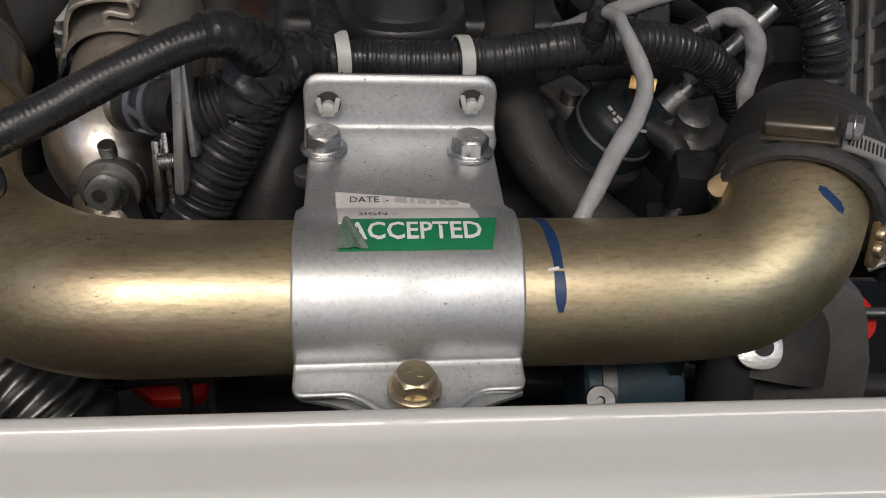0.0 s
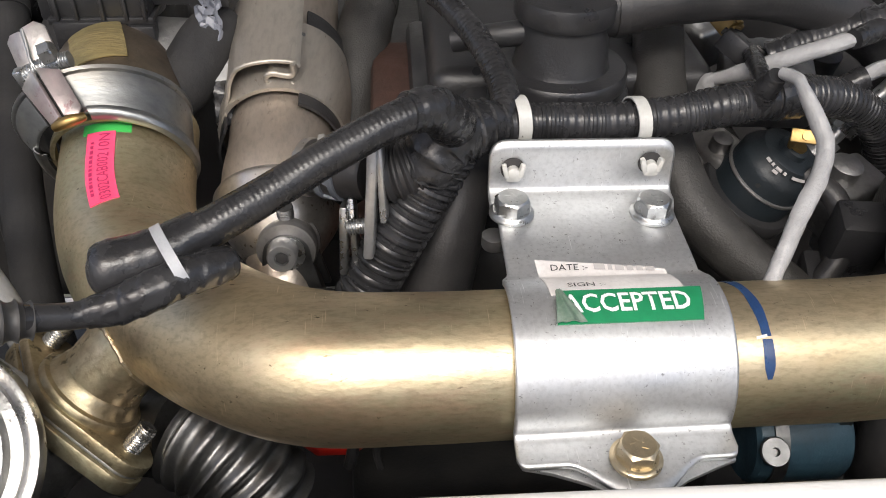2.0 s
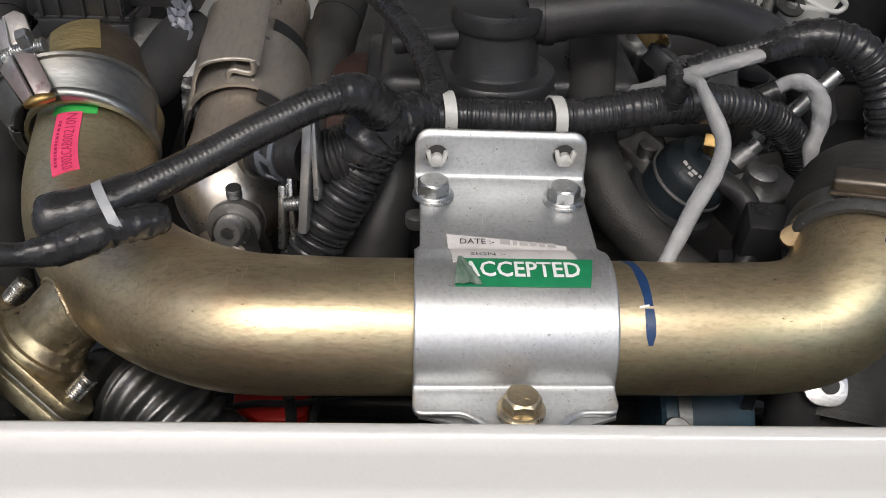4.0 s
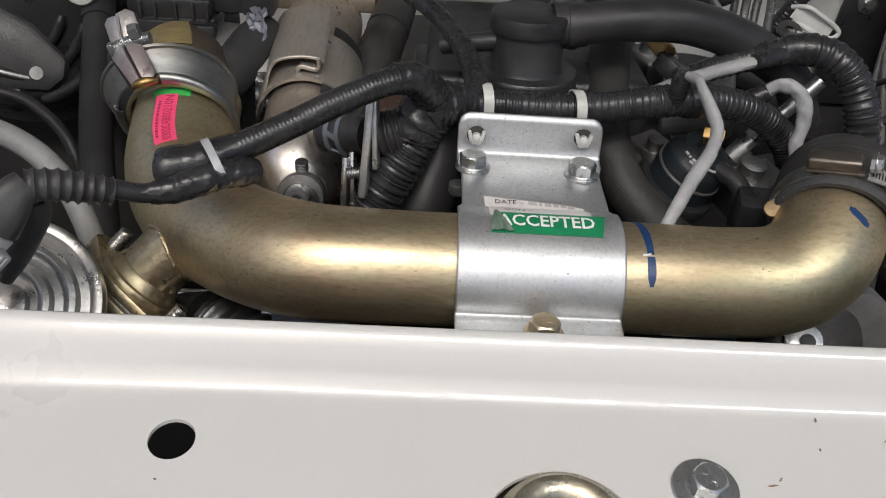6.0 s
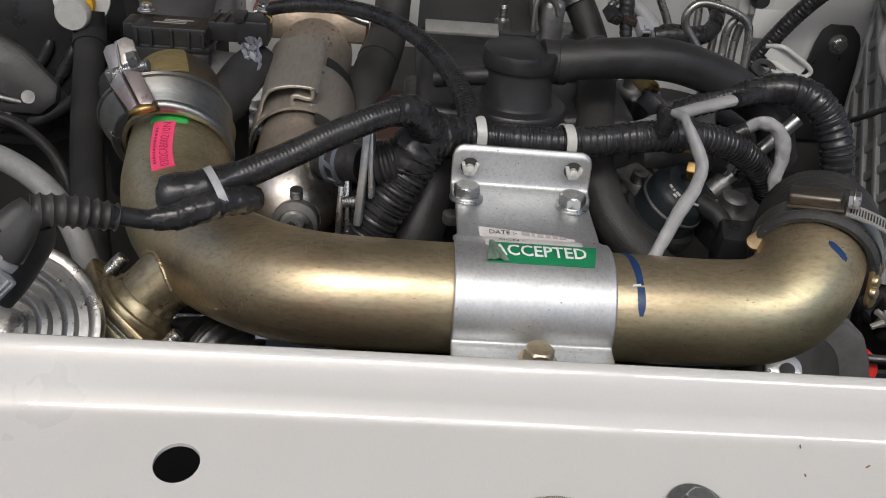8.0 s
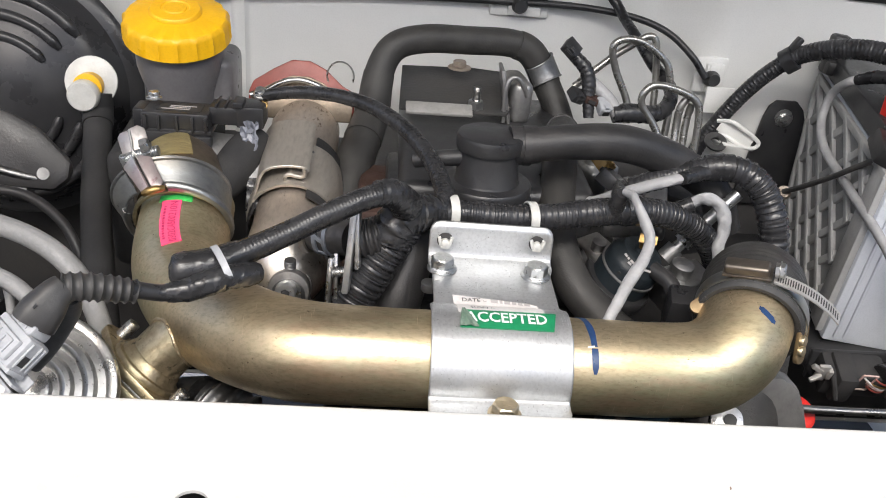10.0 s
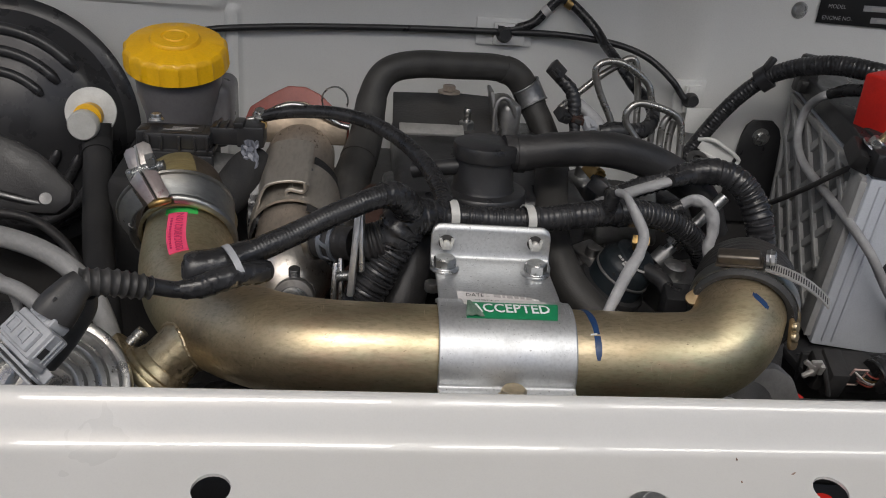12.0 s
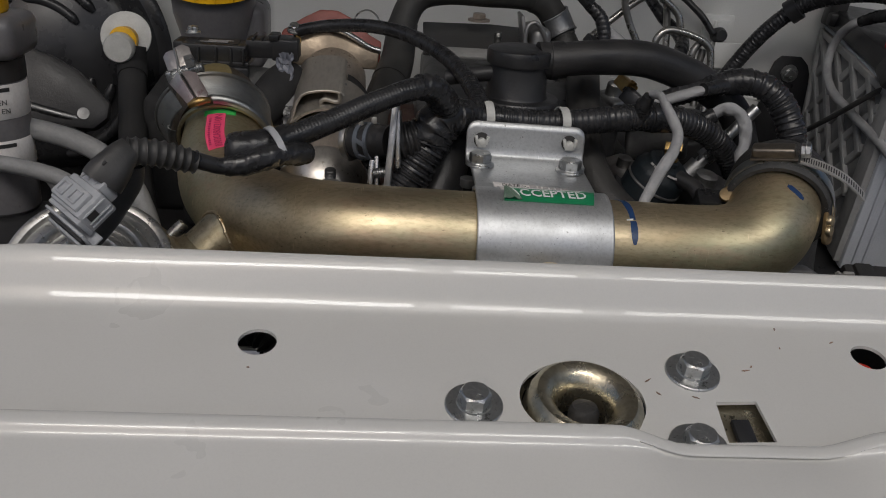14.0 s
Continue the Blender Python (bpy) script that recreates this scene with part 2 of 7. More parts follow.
    redshield=surf("red_plastic", (0.29, 0.055, 0.038), (0.19, 0.045, 0.035), 0.45, 0.0, 400, 30, 0.3),
    red=surf("red_rubber", (0.70, 0.025, 0.015), (0.58, 0.02, 0.015), 0.42, 0.0, 400, 40, 0.2),
    blue=surf("blue_housing", (0.014, 0.020, 0.025), (0.010, 0.014, 0.017), 0.5, 0.0, 400, 40, 0.3),
    battery=surf("battery_case", (0.55, 0.58, 0.63), (0.48, 0.51, 0.56), 0.42, 0.0, 700, 14, 0.1),
    batteryside=surf("battery_recess_shade", (0.19, 0.193, 0.193), (0.15, 0.153, 0.153), 0.5, 0.0, 500, 30, 0.2),
    brass=surf("brass", (0.52, 0.35, 0.14), (0.38, 0.25, 0.10), 0.45, 1.0, 400, 60, 0.2),
    green=surf("green_sticker", (0.012, 0.25, 0.10), (0.010, 0.20, 0.085), 0.35, 0.0, 500, 60, 0.02, dirt=0.15),
    greenpaper=surf("bright_green_sticker", (0.05, 0.50, 0.10), (0.04, 0.42, 0.09), 0.45, 0.0, 500, 60, 0.05, dirt=0.15),
    paper=surf("paper_sticker", (0.74, 0.71, 0.69), (0.64, 0.61, 0.59), 0.5, 0.0, 500, 60, 0.05, dirt=0.25),
    pink=surf("pink_label", (0.90, 0.085, 0.20), (0.82, 0.07, 0.17), 0.5, 0.0, 500, 60, 0.03, dirt=0.15),
    wire=surf("wire", (0.55, 0.30, 0.28), (0.5, 0.45, 0.4), 0.5),
    ink=plain("black_ink_and_shade", (0.03, 0.03, 0.03), 0.6),
    pinkink=plain("magenta_ink", (0.42, 0.015, 0.09), 0.6),
    fadedink=plain("faded_ink", (0.42, 0.40, 0.39), 0.6),
    whiteink=plain("white_print", (0.82, 0.84, 0.82), 0.5),
    marker=surf("blue_marker", (0.016, 0.055, 0.155), (0.010, 0.035, 0.11), 0.35, 0.0, 700, 150, 0.05, dirt=0.3),
    plate=plain("black_plate", (0.012, 0.012, 0.013), 0.35),
    yard=surf("unseen_dark_wall", (0.16, 0.155, 0.15), None, 0.85, 0, 30, 1, 0.1),
    wallclose=surf("concrete", (0.50, 0.49, 0.47), None, 0.8, 0, 60, 3, 0.1),
)


# ---- mesh helpers ----
WORLD = {}


def finish(bm, sharp=38):
    bmesh.ops.recalc_face_normals(bm, faces=bm.faces)
    lim = radians(sharp)
    for f in bm.faces:
        f.smooth = True
    for e in bm.edges:
        if len(e.link_faces) == 2 and e.calc_face_angle(0) > lim:
            e.smooth = False


def part(name, bm, material, parent=None, label="", sharp=38):
    """Links a bmesh as one mesh object, as a part of parent or as a thing of its own."""
    finish(bm, sharp)
    me = bpy.data.meshes.new(name)
    ob = new(name, me)
    me.materials.append(material)
    if parent is None:
        co = [v.co for v in bm.verts]
        base = Vector(((min(c.x for c in co) + max(c.x for c in co)) / 2, (min(c.y for c in co) + max(c.y for c in co)) / 2, min(c.z for c in co)))
        for v in bm.verts:
            v.co -= base
        ob.matrix_basis = Matrix.Translation(base)
        WORLD[ob] = Matrix.Translation(base)
    else:
        ob.parent = parent
        inv = WORLD[parent].inverted()
        ob.matrix_parent_inverse = inv
        WORLD[ob] = Matrix.Identity(4)
    bm.to_mesh(me)
    bm.free()
    if label:
        tagged(ob, label=label)
    return ob


def thing(name, base, label, category, group="", kind=""):
    ob = new(name)
    ob.empty_display_size = 0.02
    ob.matrix_basis = Matrix.Translation(base)
    WORLD[ob] = ob.matrix_basis.copy()
    return tagged(ob, label, category, group, kind)


def spline(pts, n):
    """n points on a Catmull-Rom curve through pts, evenly spread by control interval."""
    P = [np.array(p, float) for p in pts]
    P = [2 * P[0] - P[1]] + P + [2 * P[-1] - P[-2]]
    out, m = [], len(P) - 3
    for i in range(n):
        u = i / (n - 1) * m
        k = min(int(u), m - 1)
        t = u - k
        a, b, c, d = P[k:k + 4]
        out.append(0.5 * (2 * b + (c - a) * t + (2 * a - 5 * b + 4 * c - d) * t * t + (3 * b - a - 3 * c + d) * t ** 3))
    return np.array(out)


def even(curve, step):
    """The curve resampled at an even step of arc length."""
    d = np.r_[0, np.cumsum(np.linalg.norm(np.diff(curve, axis=0), axis=1))]
    n = max(3, int(d[-1] / step) + 1)
    s = np.linspace(0, d[-1], n)
    return np.stack([np.interp(s, d, curve[:, k]) for k in range(curve.shape[1])], 1), s


class Tube:
    """A tube along a curve: mesh() builds it, at() gives a point on its skin."""

    def __init__(self, pts, r, step=0.004, up=(0, 0, 1)):
        rad = r if isinstance(r, (list, tuple)) else [r] * len(pts)
        dense = spline([(*p, q) for p, q in zip(pts, rad)], 40 * len(pts))
        self.c, self.s = even(dense, step)
        self.r = self.c[:, 3]
        self.c = self.c[:, :3]
        self.t = np.gradient(self.c, axis=0)
        self.t /= np.linalg.norm(self.t, axis=1)[:, None]
        u = np.array(up, float)
        self.u = []
        for t in self.t:
            u = u - t * (u @ t)
            u /= np.linalg.norm(u)
            self.u.append(u)
        self.u = np.array(self.u)
        self.v = np.cross(self.t, self.u)

    def at(self, f, ang, lift=0.0):
        """f: 0 to 1 along the length; ang in degrees from up; the skin's point, lifted."""
        x = f * (len(self.c) - 1)
        i = min(int(x), len(self.c) - 2)
        w = x - i
        c = self.c[i] * (1 - w) + self.c[i + 1] * w
        r = self.r[i] * (1 - w) + self.r[i + 1] * w
        u = self.u[i] * (1 - w) + self.u[i + 1] * w
        v = self.v[i] * (1 - w) + self.v[i + 1] * w
        a = radians(ang)
        return Vector(c + (u * math.cos(a) + v * math.sin(a)) * (r + lift))

    def mesh(self, seg=20, shape=None, cap=True, inner=0.0):
        """shape(s, angle) scales the radius; inner leaves an open tube with that wall."""
        bm = bmesh.new()
        rings = []
        for k in range(len(self.c)):
            ring = []
            for j in range(seg):
                a = 2 * math.pi * j / seg
                r = self.r[k] * (shape(self.s[k], a) if shape else 1)
                ring.append(bm.verts.new(self.c[k] + (self.u[k] * math.cos(a) + self.v[k] * math.sin(a)) * r))
            rings.append(ring)
        for a, b in zip(rings, rings[1:]):
            for j in range(seg):
                bm.faces.new((a[j], a[(j + 1) % seg], b[(j + 1) % seg], b[j]))
        if cap:
            bm.faces.new(rings[0])
            bm.faces.new(rings[-1])
        return bm


def ribs(pitch, depth, duty=0.5):
    return lambda s, a: 1 + depth * (1 if (s / pitch) % 1 < duty else -1) * min(1, 6 * min((s / pitch) % duty, duty - (s / pitch) % duty) if (s / pitch) % 1 < duty else 1)


def waves(pitch, depth, twist=0.0):
    return lambda s, a: 1 + depth * math.sin(2 * math.pi * s / pitch + twist * a)


def wraps(pitch, depth):
    """Overlapping turns of tape, with small creases."""
    return lambda s, a: 1 + depth * (((s / pitch + a / (2 * math.pi)) % 1) - 0.5) + 0.03 * noise.noise((s * 260, math.cos(a) * 2, math.sin(a) * 2))


def frame_of(axis, up=(0, 0, 1)):
    z = Vector(axis).normalized()
    u = Vector(up)
    if abs(z.dot(u.normalized())) > 0.97:
        u = Vector((0, 1, 0))
    x = u.cross(z).normalized()
    y = z.cross(x)
    return Matrix((x, y, z)).transposed().to_4x4()


def place(bm, loc, axis=(0, 0, 1), up=(0, 0, 1)):
    bm.transform(Matrix.Translation(loc) @ frame_of(axis, up))
    return bm


def lathe(profile, seg=36, loc=(0, 0, 0), axis=(0, 0, 1), shape=None):
    """Turns (radius, height) pairs round the axis."""
    bm = bmesh.new()
    rings = []
    for r, h in profile:
        if r < 1e-6:
            rings.append([bm.verts.new((0, 0, h))])
        else:
            rings.append([bm.verts.new((r * (shape(2 * math.pi * j / seg, h) if shape else 1) * math.cos(2 * math.pi * j / seg),
                                        r * (shape(2 * math.pi * j / seg, h) if shape else 1) * math.sin(2 * math.pi * j / seg), h)) for j in range(seg)])
    for a, b in zip(rings, rings[1:]):
        for j in range(seg):
            q = [a[j % len(a)], a[(j + 1) % len(a)], b[(j + 1) % len(b)], b[j % len(b)]]
            q = list(dict.fromkeys(q))
            if len(q) > 2:
                bm.faces.new(q)
    return place(bm, loc, axis)


def slab(outline, thick, bevel=0.0005, loc=(0, 0, 0), axis=(0, 0, 1), up=(0, 0, 1), holes=()):
    """A plate cut to the outline (x, y), thick along its axis."""
    bm = bmesh.new()
    f = bm.faces.new([bm.verts.new((x, y, 0)) for x, y in outline])
    g = bmesh.ops.extrude_face_region(bm, geom=[f])
    for v in g["geom"]:
        if isinstance(v, bmesh.types.BMVert):
            v.co.z += thick
    if bevel:
        bmesh.ops.bevel(bm, geom=list(bm.edges), offset=bevel, segments=2, profile=0.5, affect="EDGES", clamp_overlap=True)
    return place(bm, loc, axis, up)


def box(size, loc, bevel=0.001, rot=(0, 0, 0), segments=2, taper=1.0):
    bm = bmesh.new()
    bmesh.ops.create_cube(bm, size=1)
    for v in bm.verts:
        k = taper if v.co.z > 0 else 1
        v.co = Vector((v.co.x * size[0] * k, v.co.y * size[1] * k, v.co.z * size[2]))
    if bevel:
        bmesh.ops.bevel(bm, geom=list(bm.edges), offset=bevel, segments=segments, profile=0.5, affect="EDGES", clamp_overlap=True)
    bm.transform(pose(*loc, *rot))
    return bm


def merge(*bms):
    out = bmesh.new()
    for b in bms:
        me = bpy.data.meshes.new("tmp")
        b.to_mesh(me)
        b.free()
        out.from_mesh(me)
        bpy.data.meshes.remove(me)
    return out


def hexprism(af, h, chamfer=0.0006):
    """A hexagon af across its flats: the corners of the top are turned off to a cone."""
    bm = bmesh.new()
    turn = af * 0.46
    rings = [[], [], []]
    for k in range(36):
        a = radians(10 * k)
        edge = af / 2 / math.cos((a + math.pi / 6) % (math.pi / 3) - math.pi / 6)
        drop = chamfer * 0.4 + (edge - turn) * 0.62
        for ring, r, z in zip(rings, (edge, edge, turn), (0, h - drop, h)):
            ring.append(bm.verts.new((r * math.cos(a), r * math.sin(a), z)))
    bm.faces.new(rings[0][::-1])
    bm.faces.new(rings[2])
    for lo, hi in zip(rings, rings[1:]):
        for k in range(36):
            bm.faces.new((lo[k], lo[(k + 1) % 36], hi[(k + 1) % 36], hi[k]))
    return bm


def circle(r, n=24, cx=0, cy=0, a0=0, a1=360):
    return [(cx + r * math.cos(radians(a0 + (a1 - a0) * k / n)), cy + r * math.sin(radians(a0 + (a1 - a0) * k / n))) for k in range(n + (a1 - a0 != 360))]


def rounded(x0, y0, x1, y1, r, n=5):
    return circle(r, n, x1 - r, y1 - r, 0, 90) + circle(r, n, x0 + r, y1 - r, 90, 180) + circle(r, n, x0 + r, y0 + r, 180, 270) + circle(r, n, x1 - r, y0 + r, 270, 359.9)


def patch(fn, nu, nv, thick=0.00025):
    """A thin sheet on a surface: fn(u, v, lift) gives its points."""
    bm = bmesh.new()
    top = [[bm.verts.new(fn(i / nu, j / nv, thick)) for j in range(nv + 1)] for i in range(nu + 1)]
    low = [[bm.verts.new(fn(i / nu, j / nv, -0.0003)) for j in range(nv + 1)] for i in range(nu + 1)]
    for i in range(nu):
        for j in range(nv):
            bm.faces.new((top[i][j], top[i + 1][j], top[i + 1][j + 1], top[i][j + 1]))
    for i in range(nu):
        for j in (0, nv):
            bm.faces.new((top[i][j], top[i + 1][j], low[i + 1][j], low[i][j]))
    for j in range(nv):
        for i in (0, nu):
            bm.faces.new((top[i][j], top[i][j + 1], low[i][j + 1], low[i][j]))
    return bm


def plate(points, thick, bevel=0.0004):
    """A flat plate through 3D corners, thick along its normal."""
    P = [Vector(p) for p in points]
    c = sum(P, Vector()) / len(P)
    nrm = sum(((P[i] - c).cross(P[(i + 1) % len(P)] - c) for i in range(len(P))), Vector()).normalized()
    bm = bmesh.new()
    f = bm.faces.new([bm.verts.new(p - nrm * ((p - c).dot(nrm) + thick / 2)) for p in P])
    g = bmesh.ops.extrude_face_region(bm, geom=[f])
    for v in g["geom"]:
        if isinstance(v, bmesh.types.BMVert):
            v.co += nrm * thick
    if bevel:
        bmesh.ops.bevel(bm, geom=list(bm.edges), offset=bevel, segments=2, profile=0.5, affect="EDGES", clamp_overlap=True)
    return bm


def lettering(text, height, cuts=2, bold=0.0):
    """A bmesh of the text in the built-in font, centred, its capitals that high."""
    cu = bpy.data.curves.new("text", "FONT")
    cu.body, cu.align_x, cu.align_y, cu.size, cu.resolution_u = text, "CENTER", "CENTER", height * 1.42, 2
    cu.offset = bold
    ob = bpy.data.objects.new("text", cu)
    scene.collection.objects.link(ob)
    me = bpy.data.meshes.new_from_object(ob.evaluated_get(bpy.context.evaluated_depsgraph_get()))
    bpy.data.objects.remove(ob)
    bm = bmesh.new()
    bm.from_mesh(me)
    bpy.data.meshes.remove(me)
    bmesh.ops.triangulate(bm, faces=bm.faces)
    for _ in range(cuts):
        long = [e for e in bm.edges if e.calc_length() > height * 0.3]
        if long:
            bmesh.ops.subdivide_edges(bm, edges=long, cuts=1)
            bmesh.ops.triangulate(bm, faces=bm.faces)
    return bm


def bars(widths, height, gap):
    """A row of plain bars in place of writing."""
    bm, x = bmesh.new(), -(sum(widths) + gap * (len(widths) - 1)) / 2
    for w in widths:
        bm.faces.new([bm.verts.new(c) for c in ((x, -height / 2, 0), (x + w, -height / 2, 0), (x + w, height / 2, 0), (x, height / 2, 0))])
        x += w + gap
    return bm


def mapped(bm, fn):
    for v in bm.verts:
        v.co = fn(v.co.x, v.co.y)
    return bm


# ---- the setting ----
def setting(ob, label, category="structure"):
    return tagged(ob, label, category, kind="structure")


def grid(nx, ny, fn):
    bm = bmesh.new()
    v = [[bm.verts.new(fn(i / nx, j / ny)) for j in range(ny + 1)] for i in range(nx + 1)]
    for i in range(nx):
        for j in range(ny):
            bm.faces.new((v[i][j], v[i + 1][j], v[i + 1][j + 1], v[i][j + 1]))
    return bm


def ease(x, a, b):
    t = min(1, max(0, (x - a) / (b - a)))
    return t * t * (3 - 2 * t)


def seg_dist(x, z, a, b):
    p, q = Vector((x, z)), Vector(a)
    d = Vector(b) - q
    t = min(1, max(0, (p - q).dot(d) / d.dot(d)))
    return (p - q - d * t).length


def firewall_y(x, z):
    y = 0.70 - 0.040 * ease(x, 0.19, 0.27)
    for a, b in (((-0.243, 0.70), (-0.243, 1.002)), ((-0.50, 1.016), (-0.258, 1.012))):
        y -= 0.0045 * (1 - ease(seg_dist(x, z, a, b), 0.0035, 0.0085))
    return y


# Frames and hangers for the added lamp panels, all out of view.
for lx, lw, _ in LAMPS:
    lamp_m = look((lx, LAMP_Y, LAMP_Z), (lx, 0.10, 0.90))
    fixture = thing("panel_lamp", (lx, LAMP_Y, LAMP_Z), "unseen white framed lighting panel added overhead for streak reflections", "lamp", "overhead lamps")
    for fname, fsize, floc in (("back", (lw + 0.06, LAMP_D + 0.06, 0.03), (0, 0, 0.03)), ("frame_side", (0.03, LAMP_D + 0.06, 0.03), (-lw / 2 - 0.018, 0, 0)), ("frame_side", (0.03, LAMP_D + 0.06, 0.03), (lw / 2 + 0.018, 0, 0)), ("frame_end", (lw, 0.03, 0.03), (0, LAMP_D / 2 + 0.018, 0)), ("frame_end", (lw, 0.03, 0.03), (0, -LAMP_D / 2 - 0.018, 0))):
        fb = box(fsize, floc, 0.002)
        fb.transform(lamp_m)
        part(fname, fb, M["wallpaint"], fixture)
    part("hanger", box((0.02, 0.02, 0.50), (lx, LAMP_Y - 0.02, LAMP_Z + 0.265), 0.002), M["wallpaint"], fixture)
ground = setting(part("ground", grid(8, 8, lambda u, v: (-400 + 800 * u, -400 + 800 * v, 0)), M["wallclose"]), "grey concrete ground under the vehicle", "ground")
# Unseen walls added to close the place and darken low reflections.
for k, (x, y, sx, sy) in enumerate(((0, -7, 14, 0.2), (0, 7, 14, 0.2), (-7, 0, 0.2, 13.8), (7, 0, 0.2, 13.8))):
    setting(part("wall_yard_%d" % (k + 1), box((sx, sy, 2.6), (x, y, 1.3), 0.02), M["yard"]), "unseen plain dark wall added far off to darken low reflections", "wall")
# Unseen rail, added only to carry the lamp panels.
setting(part("lamp_rail", merge(box((13.8, 0.08, 0.10), (0, LAMP_Y - 0.02, 3.40), 0.01), box((0.1, 0.1, 0.80), (-6.94, LAMP_Y - 0.02, 2.98), 0.01), box((0.1, 0.1, 0.80), (6.94, LAMP_Y - 0.02, 2.98), 0.01)), M["wallclose"]), "unseen grey steel rail added across the yard to hold the lamps", "rail")
wall = part("wall_firewall", grid(420, 220, lambda u, v: (-0.62 + 1.24 * u, firewall_y(-0.62 + 1.24 * u, 0.50 + 0.70 * v), 0.50 + 0.70 * v)), M["wallpaint"])
setting(wall, "off-white painted steel bulkhead with pressed beads", "bulkhead")
sol = wall.modifiers.new("thickness", "SOLIDIFY")
sol.thickness, sol.offset = 0.003, -1
for side, x in (("left", -0.63), ("right", 0.63)):
    setting(part("wall_" + side, box((0.02, 0.95, 0.995), (x, 0.28, 0.4975), 0.004), M["wallpaint"]), "off-white painted inner wing of the engine bay", "wall")
setting(part("floor", box((1.25, 0.9, 0.02), (0, 0.28, 0.44), 0.004), M["dark"]), "dark undertray below the engine", "floor")
setting(part("bonnet", box((1.3, 1.05, 0.02), (0, 0.335, 1.41), 0.008, (-33, 0, 0)), M["liner"]), "pale grey lined bonnet propped open over the bay", "bonnet")


# ---- front panel ----
SLOPE = 0.19


def flat_z(y):
    return 0.869 + SLOPE * (y - 0.0905)


def filleted(pts, r=0.0024, n=7):
    """A polyline with its corners rounded off."""
    P = [Vector(p) for p in pts]
    out = [P[0]]
    for a, b, c in zip(P, P[1:], P[2:]):
        k = min(r, (a - b).length * 0.45, (c - b).length * 0.45)
        p, q = b + (a - b).normalized() * k, b + (c - b).normalized() * k
        out += [p.lerp(b, t).lerp(b.lerp(q, t), t) for t in np.linspace(0, 1, n)]
    return [(p.x, p.y) for p in out + [P[-1]]]


def rim_profile(keys):
    """(y, z) of the panel's rear rim, front to rear: keys are (share of the run, tilt in degrees) from the top edge forwards."""
    top = (0.1345, 0.8980)
    tilt = np.interp(np.linspace(0, 1, 60), [k for k, _ in keys], [t for _, t in keys])
    tilt = np.radians(np.convolve(np.r_[[tilt[0]] * 2, tilt, [tilt[-1]] * 2], np.ones(5) / 5, "valid"))
    dy, dz = np.cumsum(np.cos(tilt)), np.cumsum(np.sin(tilt))
    step = (top[1] - flat_z(top[0])) / (dz[-1] - SLOPE * dy[-1])
    run = [(top[0] - a * step, top[1] - b * step) for a, b in zip(dy, dz)]
    return [(0.1045, flat_z(0.1045))] + run[::-1] + [top, (0.1357, 0.8974), (0.1367, 0.8953), (0.1373, 0.8918), (0.1373, 0.85)]


PY = rim_profile([(0, 0), (0.05, 22), (0.10, 41), (0.16, 47.5), (0.24, 52.5), (0.30, 62), (0.60, 64), (0.68, 55), (0.82, 46), (0.90, 34), (0.94, 12), (1, 11)])
PY_SOFT = rim_profile([(0, 0), (0.05, 18), (0.11, 40), (0.18, 47), (0.27, 53), (0.34, 60), (0.57, 62), (0.66, 54), (0.81, 46), (0.90, 32), (0.96, 13), (1, 11)])
HOLES = [(-0.168, 0.0905, 0.0096), (0.151, 0.0932, 0.0092)]


def rear_dip(x):
    """The rear rim steps down towards the left lamp."""
    return 0.003 * (1 - ease(x, -0.330, -0.280))


